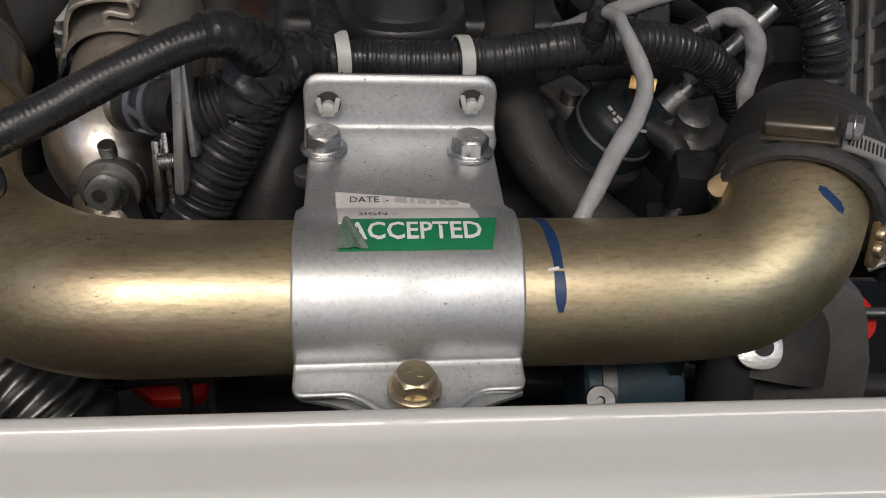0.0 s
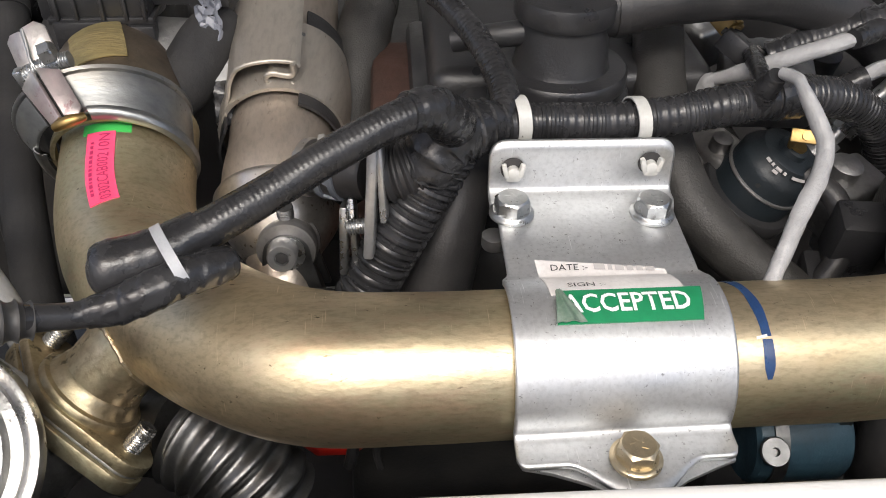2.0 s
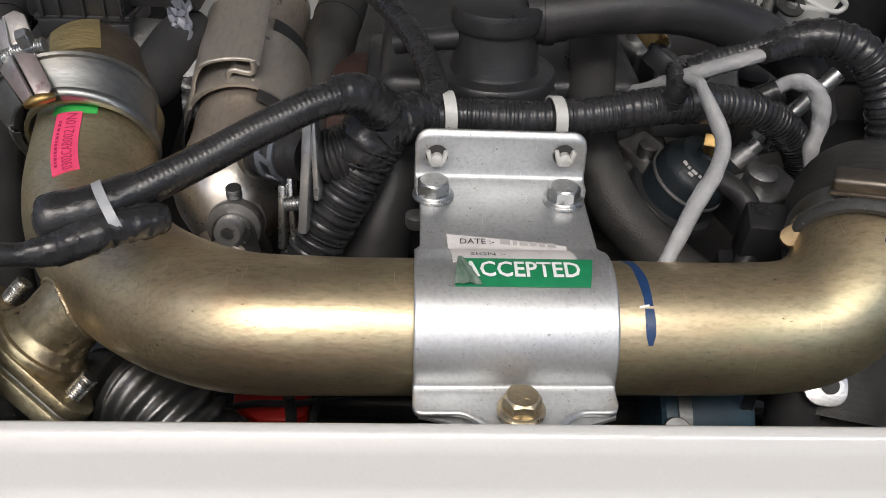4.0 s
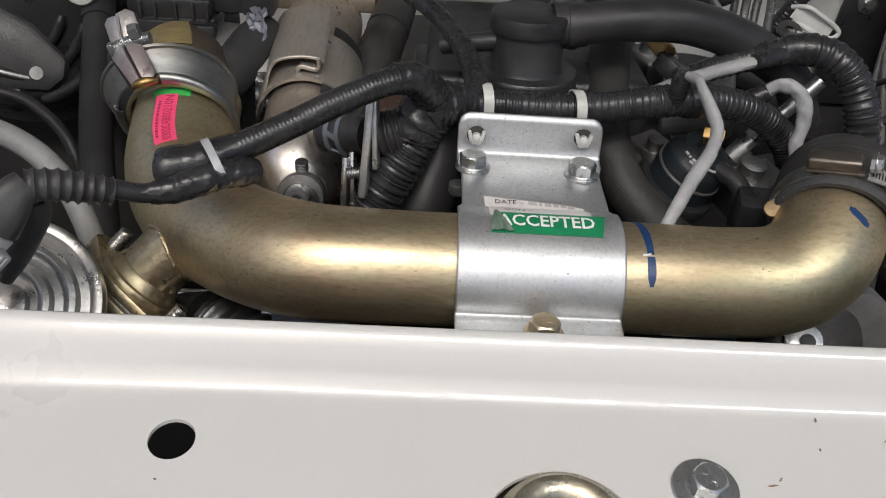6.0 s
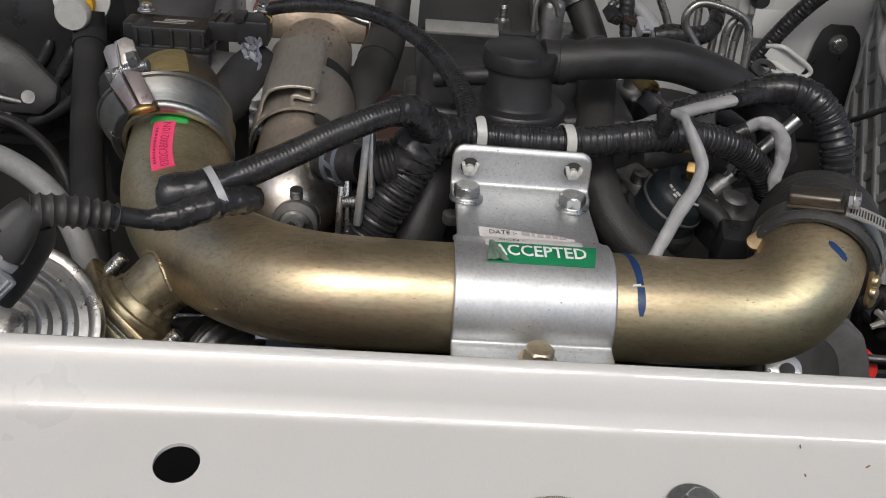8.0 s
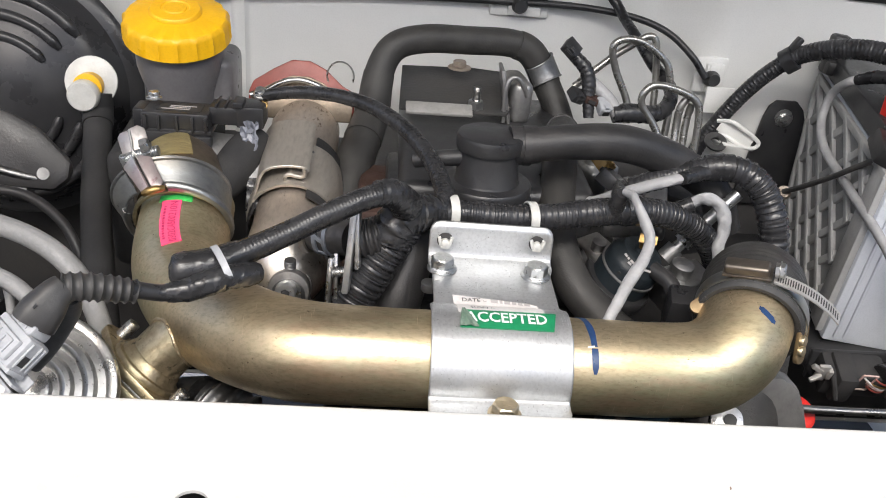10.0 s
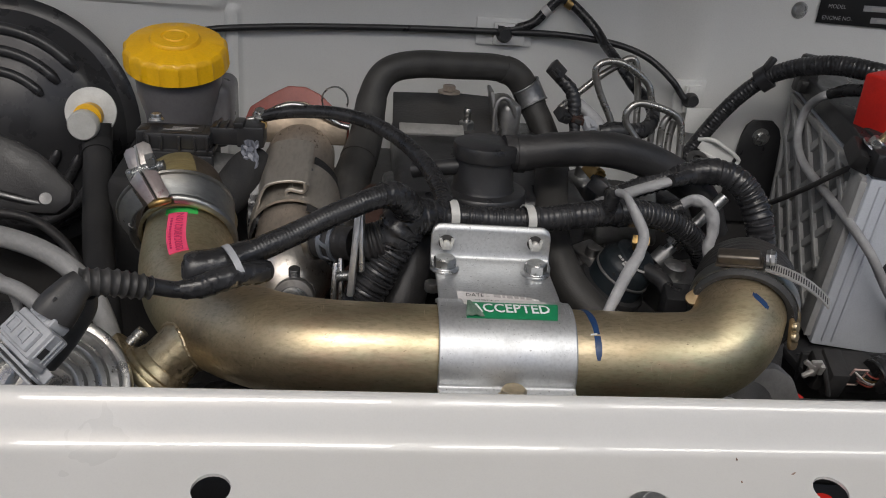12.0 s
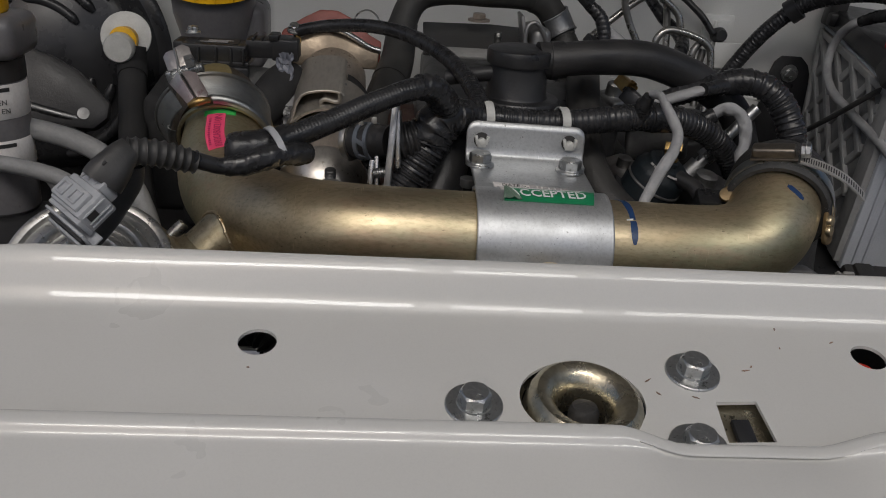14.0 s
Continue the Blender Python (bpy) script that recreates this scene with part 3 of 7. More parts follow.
def panel_mesh():
    bm = bmesh.new()
    x0, x1 = -0.61, 0.61
    loops = [[(x0, 0.028), (x1, 0.028), (x1, 0.1045), (x0, 0.1045)]]
    loops += [[(cx + r * math.cos(k * math.pi / 16), cy + r * 1.0 * math.sin(k * math.pi / 16)) for k in range(32)] for cx, cy, r in HOLES]
    loops.append([(-0.0095 + 0.0305 * math.cos(k * math.pi / 20), 0.0565 + 0.026 * math.sin(k * math.pi / 20)) for k in range(40)])
    loops.append([(0.0563, 0.0572), (0.0770, 0.0585), (0.0780, 0.0325), (0.0545, 0.0315)])
    edges = []
    for lp in loops:
        vs = [bm.verts.new((x, y, flat_z(y))) for x, y in lp]
        edges += [bm.edges.new((a, b)) for a, b in zip(vs, vs[1:] + vs[:1])]
    bmesh.ops.triangle_fill(bm, use_beauty=True, use_dissolve=False, edges=edges)
    g = bmesh.ops.extrude_face_region(bm, geom=list(bm.faces))
    for v in g["geom"]:
        if isinstance(v, bmesh.types.BMVert):
            v.co.z -= 0.0018
    # the raised rear rim
    n, k = 160, len(PY) - 1

    def rear(u, v):
        x = x0 + (x1 - x0) * u
        w = ease(x, -0.26, -0.13)
        y, z = (PY_SOFT[round(v * k)][q] * (1 - w) + PY[round(v * k)][q] * w for q in (0, 1))
        return x, y, z - rear_dip(x) * ease(y, 0.10, 0.14)
    rim = grid(n, k, rear)
    # the raised front edge, with a notch by the latch slot
    fr = filleted([(0.028, flat_z(0.028)), (0.0262, 0.8640), (0.0245, 0.8715), (0.021, 0.8735), (0.0155, 0.8720), (0.0125, 0.8675), (-0.03, 0.8570), (-0.09, 0.838), (-0.135, 0.815), (-0.16, 0.775), (-0.165, 0.70), (-0.165, 0.45)], 0.003, 6)
    m = len(fr) - 1

    def front(u, v):
        x = x0 + (x1 - x0) * u
        y, z = fr[round(v * m)]
        k = ease(x, -0.004, 0.030) * (1 - ease(x, 0.088, 0.125))
        lift_ = max(0.0, z - flat_z(0.028)) if y > -0.02 else 0.0
        return x, y - 0.003 * k * (y > 0.015), z - k * 0.0072 * ease(lift_, 0.004, 0.014) * ease(y, -0.02, 0.012)
    return merge(bm, rim, grid(200, m, front))


panel = setting(part("front_panel", panel_mesh(), M["white"], sharp=50), "glossy off-white front cross panel with two holes and a latch cut-out", "body panel")


def bolt_template(name, head_mat, label, af=0.013, hh=0.0062, fr=0.0092, dish=0.0):
    b = thing(name, (0, 0, 0), label, "bolt")
    cap_bm = hexprism(af, hh, 0.0007)
    cap_bm.transform(pose(0, 0, 0.0016))
    marks = merge(*[box((0.0022, 0.0005, 0.0003), (0.0024 * math.cos(a), 0.0024 * math.sin(a), hh + 0.0016), 0, (0, 0, math.degrees(a) + 30)) for a in (0.3, 1.3, 2.4, 3.6, 5.0)])
    head = part("head", merge(cap_bm, lathe([(0, hh + 0.0013), (af * 0.40, hh + 0.0015), (af * 0.43, hh + 0.0008)], 20), marks), head_mat, b)
    part("flange", lathe([(0, 0), (fr, 0), (fr, 0.0011), (fr * 0.97, 0.0015), (af * 0.63, 0.0019), (af * 0.60, 0.0026), (0, 0.0026)], 32), head_mat, b)
    return b


def put_bolt(template, loc, axis=(0, 0, 1), spin=0.0, first=False, label="", group=""):
    m = Matrix.Translation(loc) @ frame_of(axis) @ pose(0, 0, 0, 0, 0, spin)
    b = template if first else copy_thing(template, m)
    if first:
        b.matrix_basis = m
    return tagged(b, label, group=group)


panel_bolt = bolt_template("panel_bolt", M["palezinc"], "zinc-plated hex bolt with a wide washer on the front panel", 0.0135, 0.0078, 0.0138)
put_bolt(panel_bolt, (0.0503, 0.0772, 0.8665), (0, -SLOPE, 1), spin=10, first=True, group="panel bolts")
put_bolt(panel_bolt, (-0.0625, 0.0508, 0.8615), (0, -SLOPE, 1), spin=25, group="panel bolts")
put_bolt(panel_bolt, (0.0392, 0.0285, 0.8570), (0, -SLOPE, 1), spin=0, group="panel bolts")

cup = thing("latch_cup", (-0.0095, 0.055, 0.84), "oily yellow-zinc bonnet latch cup sunk in the front panel", "latch")
part("shell", lathe([(0.0300, -0.014), (0.0298, -0.006), (0.0290, 0.002), (0.0270, 0.0075), (0.0240, 0.0098), (0.0205, 0.0095), (0.0170, 0.0070), (0.0140, 0.0030), (0.0125, -0.002), (0.012, -0.012)], 48, (-0.0085, 0.0555, 0.8575), (0.03, -0.17, 1)), M["oilyzinc"], cup)
part("pin", lathe([(0, 0.004), (0.006, 0.003), (0.0075, 0.0), (0.0075, -0.02), (0, -0.02)], 24, (-0.0085, 0.0550, 0.857)), M["enginepaint"], cup, "greasy black latch pin")
part("rim_tab", lathe([(0.0305, -0.004), (0.0305, -0.002), (0.027, -0.002)], 40, (-0.0115, 0.0565, 0.8605)), M["oilyzinc"], cup)
striker = thing("latch_plate", (0.066, 0.045, 0.84), "yellow-zinc latch plate below the slot in the panel", "latch")
part("plate", box((0.03, 0.036, 0.0016), (0.066, 0.0445, 0.853), 0.0004, (20, 0, 0)), M["oilyzinc"], striker)
part("hook", box((0.009, 0.02, 0.003), (0.0665, 0.0395, 0.8545), 0.0006, (20, 0, 4)), M["plastic"], striker, "black hook of the latch")
for x, y, ln, ang in ((0.026, 0.071, 0.006, 40), (0.029, 0.062, 0.004, -60), (0.079, 0.080, 0.005, 10), (0.083, 0.083, 0.003, 50), (0.104, 0.098, 0.002, 80), (0.106, 0.112, 0.003, 75), (0.047, 0.060, 0.004, -30), (-0.17, 0.072, 0.0015, 0), (0.135, 0.104, 0.004, 30)):
    chip = slab([(-ln / 2, 0), (-ln * 0.1, -0.0005), (ln / 2, -0.0001), (ln * 0.2, 0.0004), (-ln * 0.3, 0.0003)], 0.0003, 0)
    up_ = 0.0 if y < 0.1074 else (y - 0.1074) * 0.25
    chip.transform(pose(x, y, flat_z(y) + up_, math.degrees(math.atan(SLOPE)), 0, ang))
    part("paint_chip", chip, M["chip"], panel)
part("red_plug", lathe([(0, 0.0050), (0.0050, 0.0040), (0.0072, 0), (0, 0)], 24, (0.1515, 0.0965, 0.8570)), M["red"], panel, "red plug seen through the hole")
# Dark slab added below, standing in for the shade inside the holes.
part("panel_cavity", box((0.9, 0.12, 0.012), (0, 0.06, 0.80), 0.002), M["dark"])
tagged(bpy.data.objects["panel_cavity"], "dark slab added under the front panel to blacken its holes", "beam", kind="structure")


# ---- main pipe with its saddle ----
AX = lambda x: Vector((x, 0.2138 + 0.0446 * x, 0.8762 - 0.0311 * x))
PIPE_PTS = [(-0.2275, 0.372, 0.896), (-0.2265, 0.345, 0.885), (-0.2235, 0.319, 0.875), (-0.2125, 0.291, 0.869), (-0.191, 0.261, 0.8685), (-0.161, 0.2325, 0.873), (-0.127, 0.2125, 0.8785), tuple(AX(-0.085)), tuple(AX(-0.045)), tuple(AX(0.0)), tuple(AX(0.05)), tuple(AX(0.095)), (0.125, 0.2200, 0.8755), (0.1445, 0.2280, 0.8845), (0.1560, 0.2435, 0.8940), (0.1625, 0.2580, 0.8990)]
PIPE_R = [0.0330, 0.0330, 0.0330, 0.0328, 0.0325, 0.0318, 0.0308, 0.030, 0.0299, 0.0299, 0.0299, 0.0299, 0.0299, 0.0299, 0.0299, 0.0299]
main = Tube(PIPE_PTS, PIPE_R, 0.003)
pipe = thing("intake_pipe", AX(0), "bent gold-passivated steel intake pipe across the engine bay", "pipe")
tube = part("tube", main.mesh(48), M["gold"], pipe)


def on_pipe(x, phi, lift=0.0):
    """A point on the straight run: phi in degrees from the rear horizontal, over the top to the front."""
    a = radians(phi)
    return AX(x) + Vector((0, math.cos(a), math.sin(a))) * (0.0299 + lift)


def blue_long(u, v, lift):
    phi = 48 + 106 * u
    w = 0.0020 * (0.55 + 0.45 * min(1, 14 * u, 14 * (1 - u)) + 0.10 * math.sin(17 * u))
    x = 0.0415 + 0.0055 * (1 - (1 - u) ** 2.2)
    return on_pipe(x + (v - 0.5) * 2 * w, phi, lift)


part("marker_line", patch(lambda u, v, l: blue_long(0.70 * u, v, l), 20, 3, 0.0002), M["marker"], pipe, "hand-drawn blue marker line")
part("marker_line", patch(lambda u, v, l: blue_long(0.72 + 0.28 * u, v, l), 20, 3, 0.0002), M["marker"], pipe, "hand-drawn blue marker line")


part("paint_fleck", patch(lambda u, v, l: on_pipe(0.0425 + 0.0042 * v, 48 + 106 * (0.701 + 0.018 * u) - 1.5 * v, l), 4, 4, 0.0004), M["whiteink"], pipe, "chipped white fleck across the marker line")


DASH = (0.9585, 30.0, -0.0065, 24.0)


def blue_short(u, v, lift):
    return main.at(DASH[0] + DASH[2] * u + (v - 0.5) * (0.0065 if 0.1 < u < 0.9 else 0.004), DASH[1] + DASH[3] * u, lift)


part("marker_dash", patch(blue_short, 12, 3, 0.0002), M["marker"], pipe, "short blue marker dash")

# the branch with its two-stud flange
BR_AXIS = Vector((0.62, 0.30, 0.62)).normalized()
BR_C = Vector((-0.2295, 0.2385, 0.8395))
part("branch", lathe([(0.0245, 0.0), (0.0245, 0.0026), (0.0238, 0.0036), (0.0218, 0.0042), (0.0204, 0.0062), (0.0196, 0.0095), (0.0186, 0.0105), (0.0184, 0.018), (0.0184, 0.046), (0.0, 0.046)], 44, BR_C, BR_AXIS), M["grimygold"], pipe, "short welded branch with a stepped foot")
BRX = frame_of(BR_AXIS).to_3x3()
weld = []
for a in np.linspace(0, 2 * math.pi, 49):
    q = BR_C + BRX @ Vector((math.cos(a), math.sin(a), 0)) * 0.0186
    h = 0.05
    for k in range(100):
        p = np.array(q + BR_AXIS * (0.0005 * k))
        i = np.argmin(((main.c - p) ** 2).sum(1))
        if np.linalg.norm(main.c[i] - p) < main.r[i] + 0.0006:
            h = 0.0005 * k
            break
    weld.append(tuple(q + BR_AXIS * h))
part("weld_bead", Tube(weld, 0.0011, 0.001).mesh(8, lambda s, a: 1 + 0.3 * noise.noise((s * 400, 0, 0)) + 0.15 * math.sin(s * 3500)), M["goldbolt"], pipe, "thin lumpy weld bead")
LONG = (Vector((0.63, -0.71, -0.31)) - BR_AXIS * Vector((0.63, -0.71, -0.31)).dot(BR_AXIS)).normalized()
side_v = BR_AXIS.cross(LONG)


def oval(a, b, rc):
    """The outline of a two-bolt flange: a round middle of radius b and ends of radius rc at +-a."""
    return circle(rc, 12, a, 0, -72, 72) + circle(b, 6, 0, 0, 66, 114) + circle(rc, 12, -a, 0, 108, 252) + circle(b, 6, 0, 0, 246, 294)


for nm, a, b, rc, th, off, m, lab in (("flange", 0.0325, 0.0262, 0.0118, 0.0062, 0.0062, "grimygold", "thick two-bolt flange"), ("gasket", 0.0322, 0.0248, 0.0108, 0.0016, 0.0079, "castmetal", "grey flange gasket"), ("mating_flange", 0.0330, 0.0272, 0.0120, 0.008, 0.0160, "grimygold", "second flange below the gasket")):
    fl = slab(oval(a, b, rc), th, min(0.0012, th * 0.3))
    fl.transform(Matrix.Translation(BR_C - BR_AXIS * off) @ Matrix((LONG, side_v, BR_AXIS)).transposed().to_4x4())
    part(nm, fl, M[m], pipe, lab)
part("branch_neck", lathe([(0.021, -0.05), (0.021, -0.016), (0.019, -0.016), (0.019, -0.05)], 32, BR_C, BR_AXIS), M["castmetal"], pipe, "cast neck below the flange")
for k in (-1, 1):
    st = Tube([BR_C + LONG * 0.0325 * k - BR_AXIS * 0.006, BR_C + LONG * 0.0325 * k + BR_AXIS * 0.0125], 0.0042, 0.0003)
    part("stud", st.mesh(16, waves(0.00125, 0.08)), M["bolt"], pipe, "threaded zinc stud")

# rolled lip and pink label at the far end
part("lip", lathe([(0.0325, 0.000), (0.0345, 0.000), (0.0350, 0.001), (0.0350, 0.004), (0.0325, 0.005)], 44, Vector(PIPE_PTS[1]) + Vector((-0.002, 0.004, 0.005)), (-0.02, 0.927, 0.375)), M["gold"], pipe, "rolled steel lip")


def label_map(cx, cy, lift=0.0):
    """cx along the pipe from the lip, cy round it, in metres."""
    return main.at(0.046 + cx / main.s[-1], 8 + math.degrees(cy / 0.033), lift)


part("green_sticker", patch(lambda u, v, l: label_map(-0.002 + 0.006 * u, -0.014 + 0.023 * v, l), 5, 8, 0.0003), M["greenpaper"], pipe, "torn bright green sticker")
pink_label = part("pink_label", patch(lambda u, v, l: label_map(0.0035 + 0.046 * u, -0.007 + 0.0135 * v - 0.001 * u, l), 20, 8, 0.0005), M["pink"], pipe, "fluorescent pink part label")
txt = lettering("0302CAB00210N", 0.0036, 1)
wide = max(v.co.x for v in txt.verts) * 2
part("print", mapped(txt, lambda x, y: label_map(0.0265 - x * 0.043 / wide, -0.0026 + y * 1.45, 0.0008)), M["pinkink"], pink_label, "part number in dark print")
part("small_print", mapped(bars([0.0016, 0.0010, 0.0018, 0.0008, 0.0014, 0.0020, 0.0012, 0.0009, 0.0017, 0.0011, 0.0016, 0.0013, 0.0008], 0.0013, 0.0008), lambda x, y: label_map(0.0265 - x * 1.3, 0.0032 + y * 1.2, 0.0008)), M["pinkink"], pink_label)

# ---- the saddle bracket ----
R_S = 0.0326


def saddle_profile():
    """(y, z) from the top of the upright tab, down, along the plate, over the pipe to the front lip."""
    cy, cz = 0.2138, 0.8762
    p = [(0.2945, 0.9312), (0.2940, 0.926), (0.2935, 0.920), (0.2930, 0.914), (0.2922, 0.9085), (0.2905, 0.9062), (0.2875, 0.9052)]
    p += [(y, 0.9049 - (0.285 - y) * 0.035) for y in np.linspace(0.283, 0.2400, 12)]
    a0, a1 = radians(54), radians(186)
    p += [(0.2362, 0.9025)]
    p += [(cy + R_S * math.cos(a), cz + R_S * math.sin(a)) for a in np.linspace(a0, a1, 34)]
    p += [(0.1800, 0.8717), (0.1785, 0.8707), (0.1765, 0.8703)]
    p += [(y, 0.8702) for y in np.linspace(0.1745, 0.1665, 5)]
    return np.array(p)


PROF = saddle_profile()
PROF_S = np.r_[0, np.cumsum(np.linalg.norm(np.diff(PROF, axis=0), axis=1))]


def on_saddle(x, s, lift=0.0):
    y, z = np.interp(s, PROF_S, PROF[:, 0]), np.interp(s, PROF_S, PROF[:, 1])
    y2, z2 = np.interp(s + 0.001, PROF_S, PROF[:, 0]), np.interp(s + 0.001, PROF_S, PROF[:, 1])
    y1, z1 = np.interp(s - 0.001, PROF_S, PROF[:, 0]), np.interp(s - 0.001, PROF_S, PROF[:, 1])
    t = Vector((0, y2 - y1, z2 - z1)).normalized()
    nrm = Vector((1, 0, 0)).cross(t)
    w = ease(0.25 - abs(0.235 - y), 0.0, 0.1)
    return Vector((x, y + 0.0446 * x * w, z - 0.0311 * x * w)) - nrm * lift * (1 if nrm.z < 0 or abs(nrm.z) < 0.3 and nrm.y > 0 else -1)


S_PLATE, S_ARC, S_LIP = PROF_S[7], PROF_S[20], PROF_S[-6]


def saddle_mesh():
    bm = bmesh.new()
    X = np.unique(np.r_[np.linspace(-0.0513, -0.043, 8), np.linspace(-0.043, 0.026, 46), np.linspace(0.026, 0.033, 8)])
    rows = []
    for x in X:
        dl, dr = x + 0.0513, 0.033 - x
        d = min(dl, dr)
        r = 0.0075
        top = r - math.sqrt(max(0, r * r - max(0, r - d) ** 2))
        bump_ = max(0, 1 - abs(x + 0.0070) / 0.0265)
        tip = 0.0145 * ease(bump_, 0, 0.85)
        corner = 0.004
        tip -= corner - math.sqrt(max(0, corner * corner - max(0, corner - d) ** 2))
        col = []
        for s in PROF_S:
            if s > PROF_S[-5]:
                f = (s - PROF_S[-5]) / (PROF_S[-1] - PROF_S[-5])
                p = on_saddle(x, PROF_S[-5]) + Vector((0, -(PROF_S[-1] - PROF_S[-5] + tip) * f, 0))
            elif s < PROF_S[4]:
                f = s / PROF_S[4]
                p = on_saddle(x, top + (PROF_S[4] - top) * f)
            else:
                p = on_saddle(x, s)
            if S_PLATE < s < S_ARC:
                k = ease(s, S_PLATE, S_PLATE + 0.01) * (1 - ease(s, S_ARC - 0.004, S_ARC + 0.001))
                p.x += (0.0025 * k) * (1 if dl < dr else -1) * (1 - min(1, d / 0.03))
            col.append(bm.verts.new(p))
        rows.append(col)
    for a, b in zip(rows, rows[1:]):
        for j in range(len(a) - 1):
            bm.faces.new((a[j], a[j + 1], b[j + 1], b[j]))
    return bm


bracket = thing("saddle_bracket", (-0.008, 0.23, 0.87), "zinc-plated sheet-steel bracket saddled over the intake pipe", "bracket")
strap = part("strap", saddle_mesh(), M["zinc"], bracket, sharp=60)
sol = strap.modifiers.new("thickness", "SOLIDIFY")
sol.thickness, sol.offset = 0.0022, 0
part("lower_strap", slab([(-0.049, 0.0), (-0.049, 0.012), (0.032, 0.012), (0.032, 0.0), (0.024, -0.003), (0.012, -0.008), (0.002, -0.0142), (-0.007, -0.0165), (-0.016, -0.0142), (-0.026, -0.008), (-0.038, -0.003)], 0.002, 0.0004, (0, 0.1685, 0.8652)), M["zinc"], bracket, "second flange of the clamp below")
part("weld_nut", lathe([(0, 0), (0.0050, 0), (0.0055, 0.001), (0.0055, 0.006), (0.004, 0.0065), (0, 0.0065)], 24, (-0.0500, 0.270, 0.892)), M["castmetal"], bracket)


def sticker_map(x, y, lift=0.0004):
    """x to the right and y to the rear of the sticker's middle, on the bracket."""
    return on_saddle(x - 0.006 + 0.0, S_ARC + 0.0115 - y, lift)


sticker = part("sticker_green", patch(lambda u, v, l: sticker_map(-0.0287 + 0.0563 * u + 0.003 * v, -0.0210 + 0.0160 * v, 0.0016 + l), 40, 10, 0.0003), M["green"], bracket, "green acceptance sticker with a peeling corner")
part("sticker_white", patch(lambda u, v, l: sticker_map(-0.029 + 0.0535 * u - 0.002 * v, -0.007 + (0.0295 - 0.007 * u) * v, 0.0012 + l), 40, 16, 0.0003), M["paper"], bracket, "white paper strip with date and sign lines")
txt = lettering("ACCEPTED", 0.0083, 3, 0.00022)
wide = max(v.co.x for v in txt.verts) * 2
part("print", mapped(txt, lambda x, y: sticker_map(-0.0004 + x * 0.0490 / wide, -0.0128 + y * 1.02, 0.0024)), M["whiteink"], sticker, "white capital letters")
for word, x, y, h, w in (("DATE :-", -0.0175, 0.0170, 0.0030, 0.0155), ("SIGN :-", -0.0140, -0.0016, 0.0030, 0.0150)):
    txt = lettering(word, h, 1)
    wide = max(v.co.x for v in txt.verts) * 2
    part("print", mapped(txt, lambda a, b: sticker_map(x + a * w / wide, y + b, 0.0022)), M["ink"], bpy.data.objects["sticker_white"])
for w, dx in ((0.005, -0.0145), (0.002, -0.0094), (0.004, -0.0048), (0.003, 0.0003), (0.003, 0.0049), (0.004, 0.0100)):
    part("stamp", mapped(bars([w], 0.003, 0), lambda a, b: sticker_map(0.0075 + a * 0.9 + dx * 0.85, 0.0160 + b - 0.08 * (a + dx), 0.0021)), M["fadedink"], bpy.data.objects["sticker_white"], "faded date stamp")
part("peeled_corner", patch(lambda u, v, l: sticker_map(-0.0292 + 0.0115 * u * (1 - 0.80 * v) + 0.0020 * v, -0.0208 + 0.0150 * v, 0.0027 + (0.0016 * math.sin(math.pi * u) + 0.0006 * math.sin(14 * u + 5 * v)) * (1 - 0.7 * v) + l), 14, 8, 0.0003), M["greycrease"], sticker, "creased greyish-green peeling corner")

bracket_bolt = bolt_template("bracket_bolt", M["palezinc"], "zinc-plated flanged hex bolt holding the saddle bracket", 0.0138, 0.0072, 0.0099)
put_bolt(bracket_bolt, (-0.0425, 0.2735, 0.9070), spin=8, first=True, group="bracket bolts")
put_bolt(bracket_bolt, (0.0200, 0.2735, 0.9050), spin=28, group="bracket bolts")
gold_bolt = bolt_template("clamp_bolt", M["goldbolt"], "gold-passivated flanged hex bolt in the front lip of the bracket", 0.0135, 0.0068, 0.0098)
put_bolt(gold_bolt, (-0.0080, 0.1658, 0.8734), spin=30, first=True)


# ---- right end of the pipe: hose and clamp ----
def hose_thing(name, pts, r, material, label, category="hose", seg=20, step=0.004, shape=None, group=""):
    ob = part(name, Tube(pts, r, step).mesh(seg, shape), material)
    return tagged(ob, label, category, group)


def hose_group(name, pts, r, material, label, category, seg, step, shape, extras, body="hose_body"):
    """A hose as a thing with its body and cuffs, collars or wraps (name, from, to, scale, material, label)."""
    t = Tube(pts, r, step)
    g = thing(name, (pts[0][0], pts[0][1], min(p[2] for p in pts)), label, category)
    part(body, t.mesh(seg, shape), material, g)
    n = len(t.c) - 1
    for nm, f0, f1, k, m, lab in extras:
        idx = [round(n * (f0 + (f1 - f0) * q / 6)) for q in range(7)]
        c = Tube([tuple(t.c[i]) for i in idx], [float(t.r[i] * k) for i in idx], 0.001)
        part(nm, c.mesh(seg, wraps(0.006, 0.06) if m == "tape" else None), M[m], g, lab)
    return g


END_C, END_A = Vector((0.1590, 0.2470, 0.8965)), Vector((0.42, 0.87, 0.24)).normalized()
hose_tube = Tube([(0.1572, 0.2430, 0.8955), (0.1645, 0.2575, 0.8985), (0.1730, 0.2770, 0.8985), (0.1815, 0.2965, 0.8880), (0.186, 0.306, 0.862), (0.183, 0.296, 0.835), (0.176, 0.275, 0.812), (0.170, 0.255, 0.785)], [0.0342, 0.0342, 0.0345, 0.0352, 0.036, 0.0365, 0.0365, 0.0365], 0.0008)
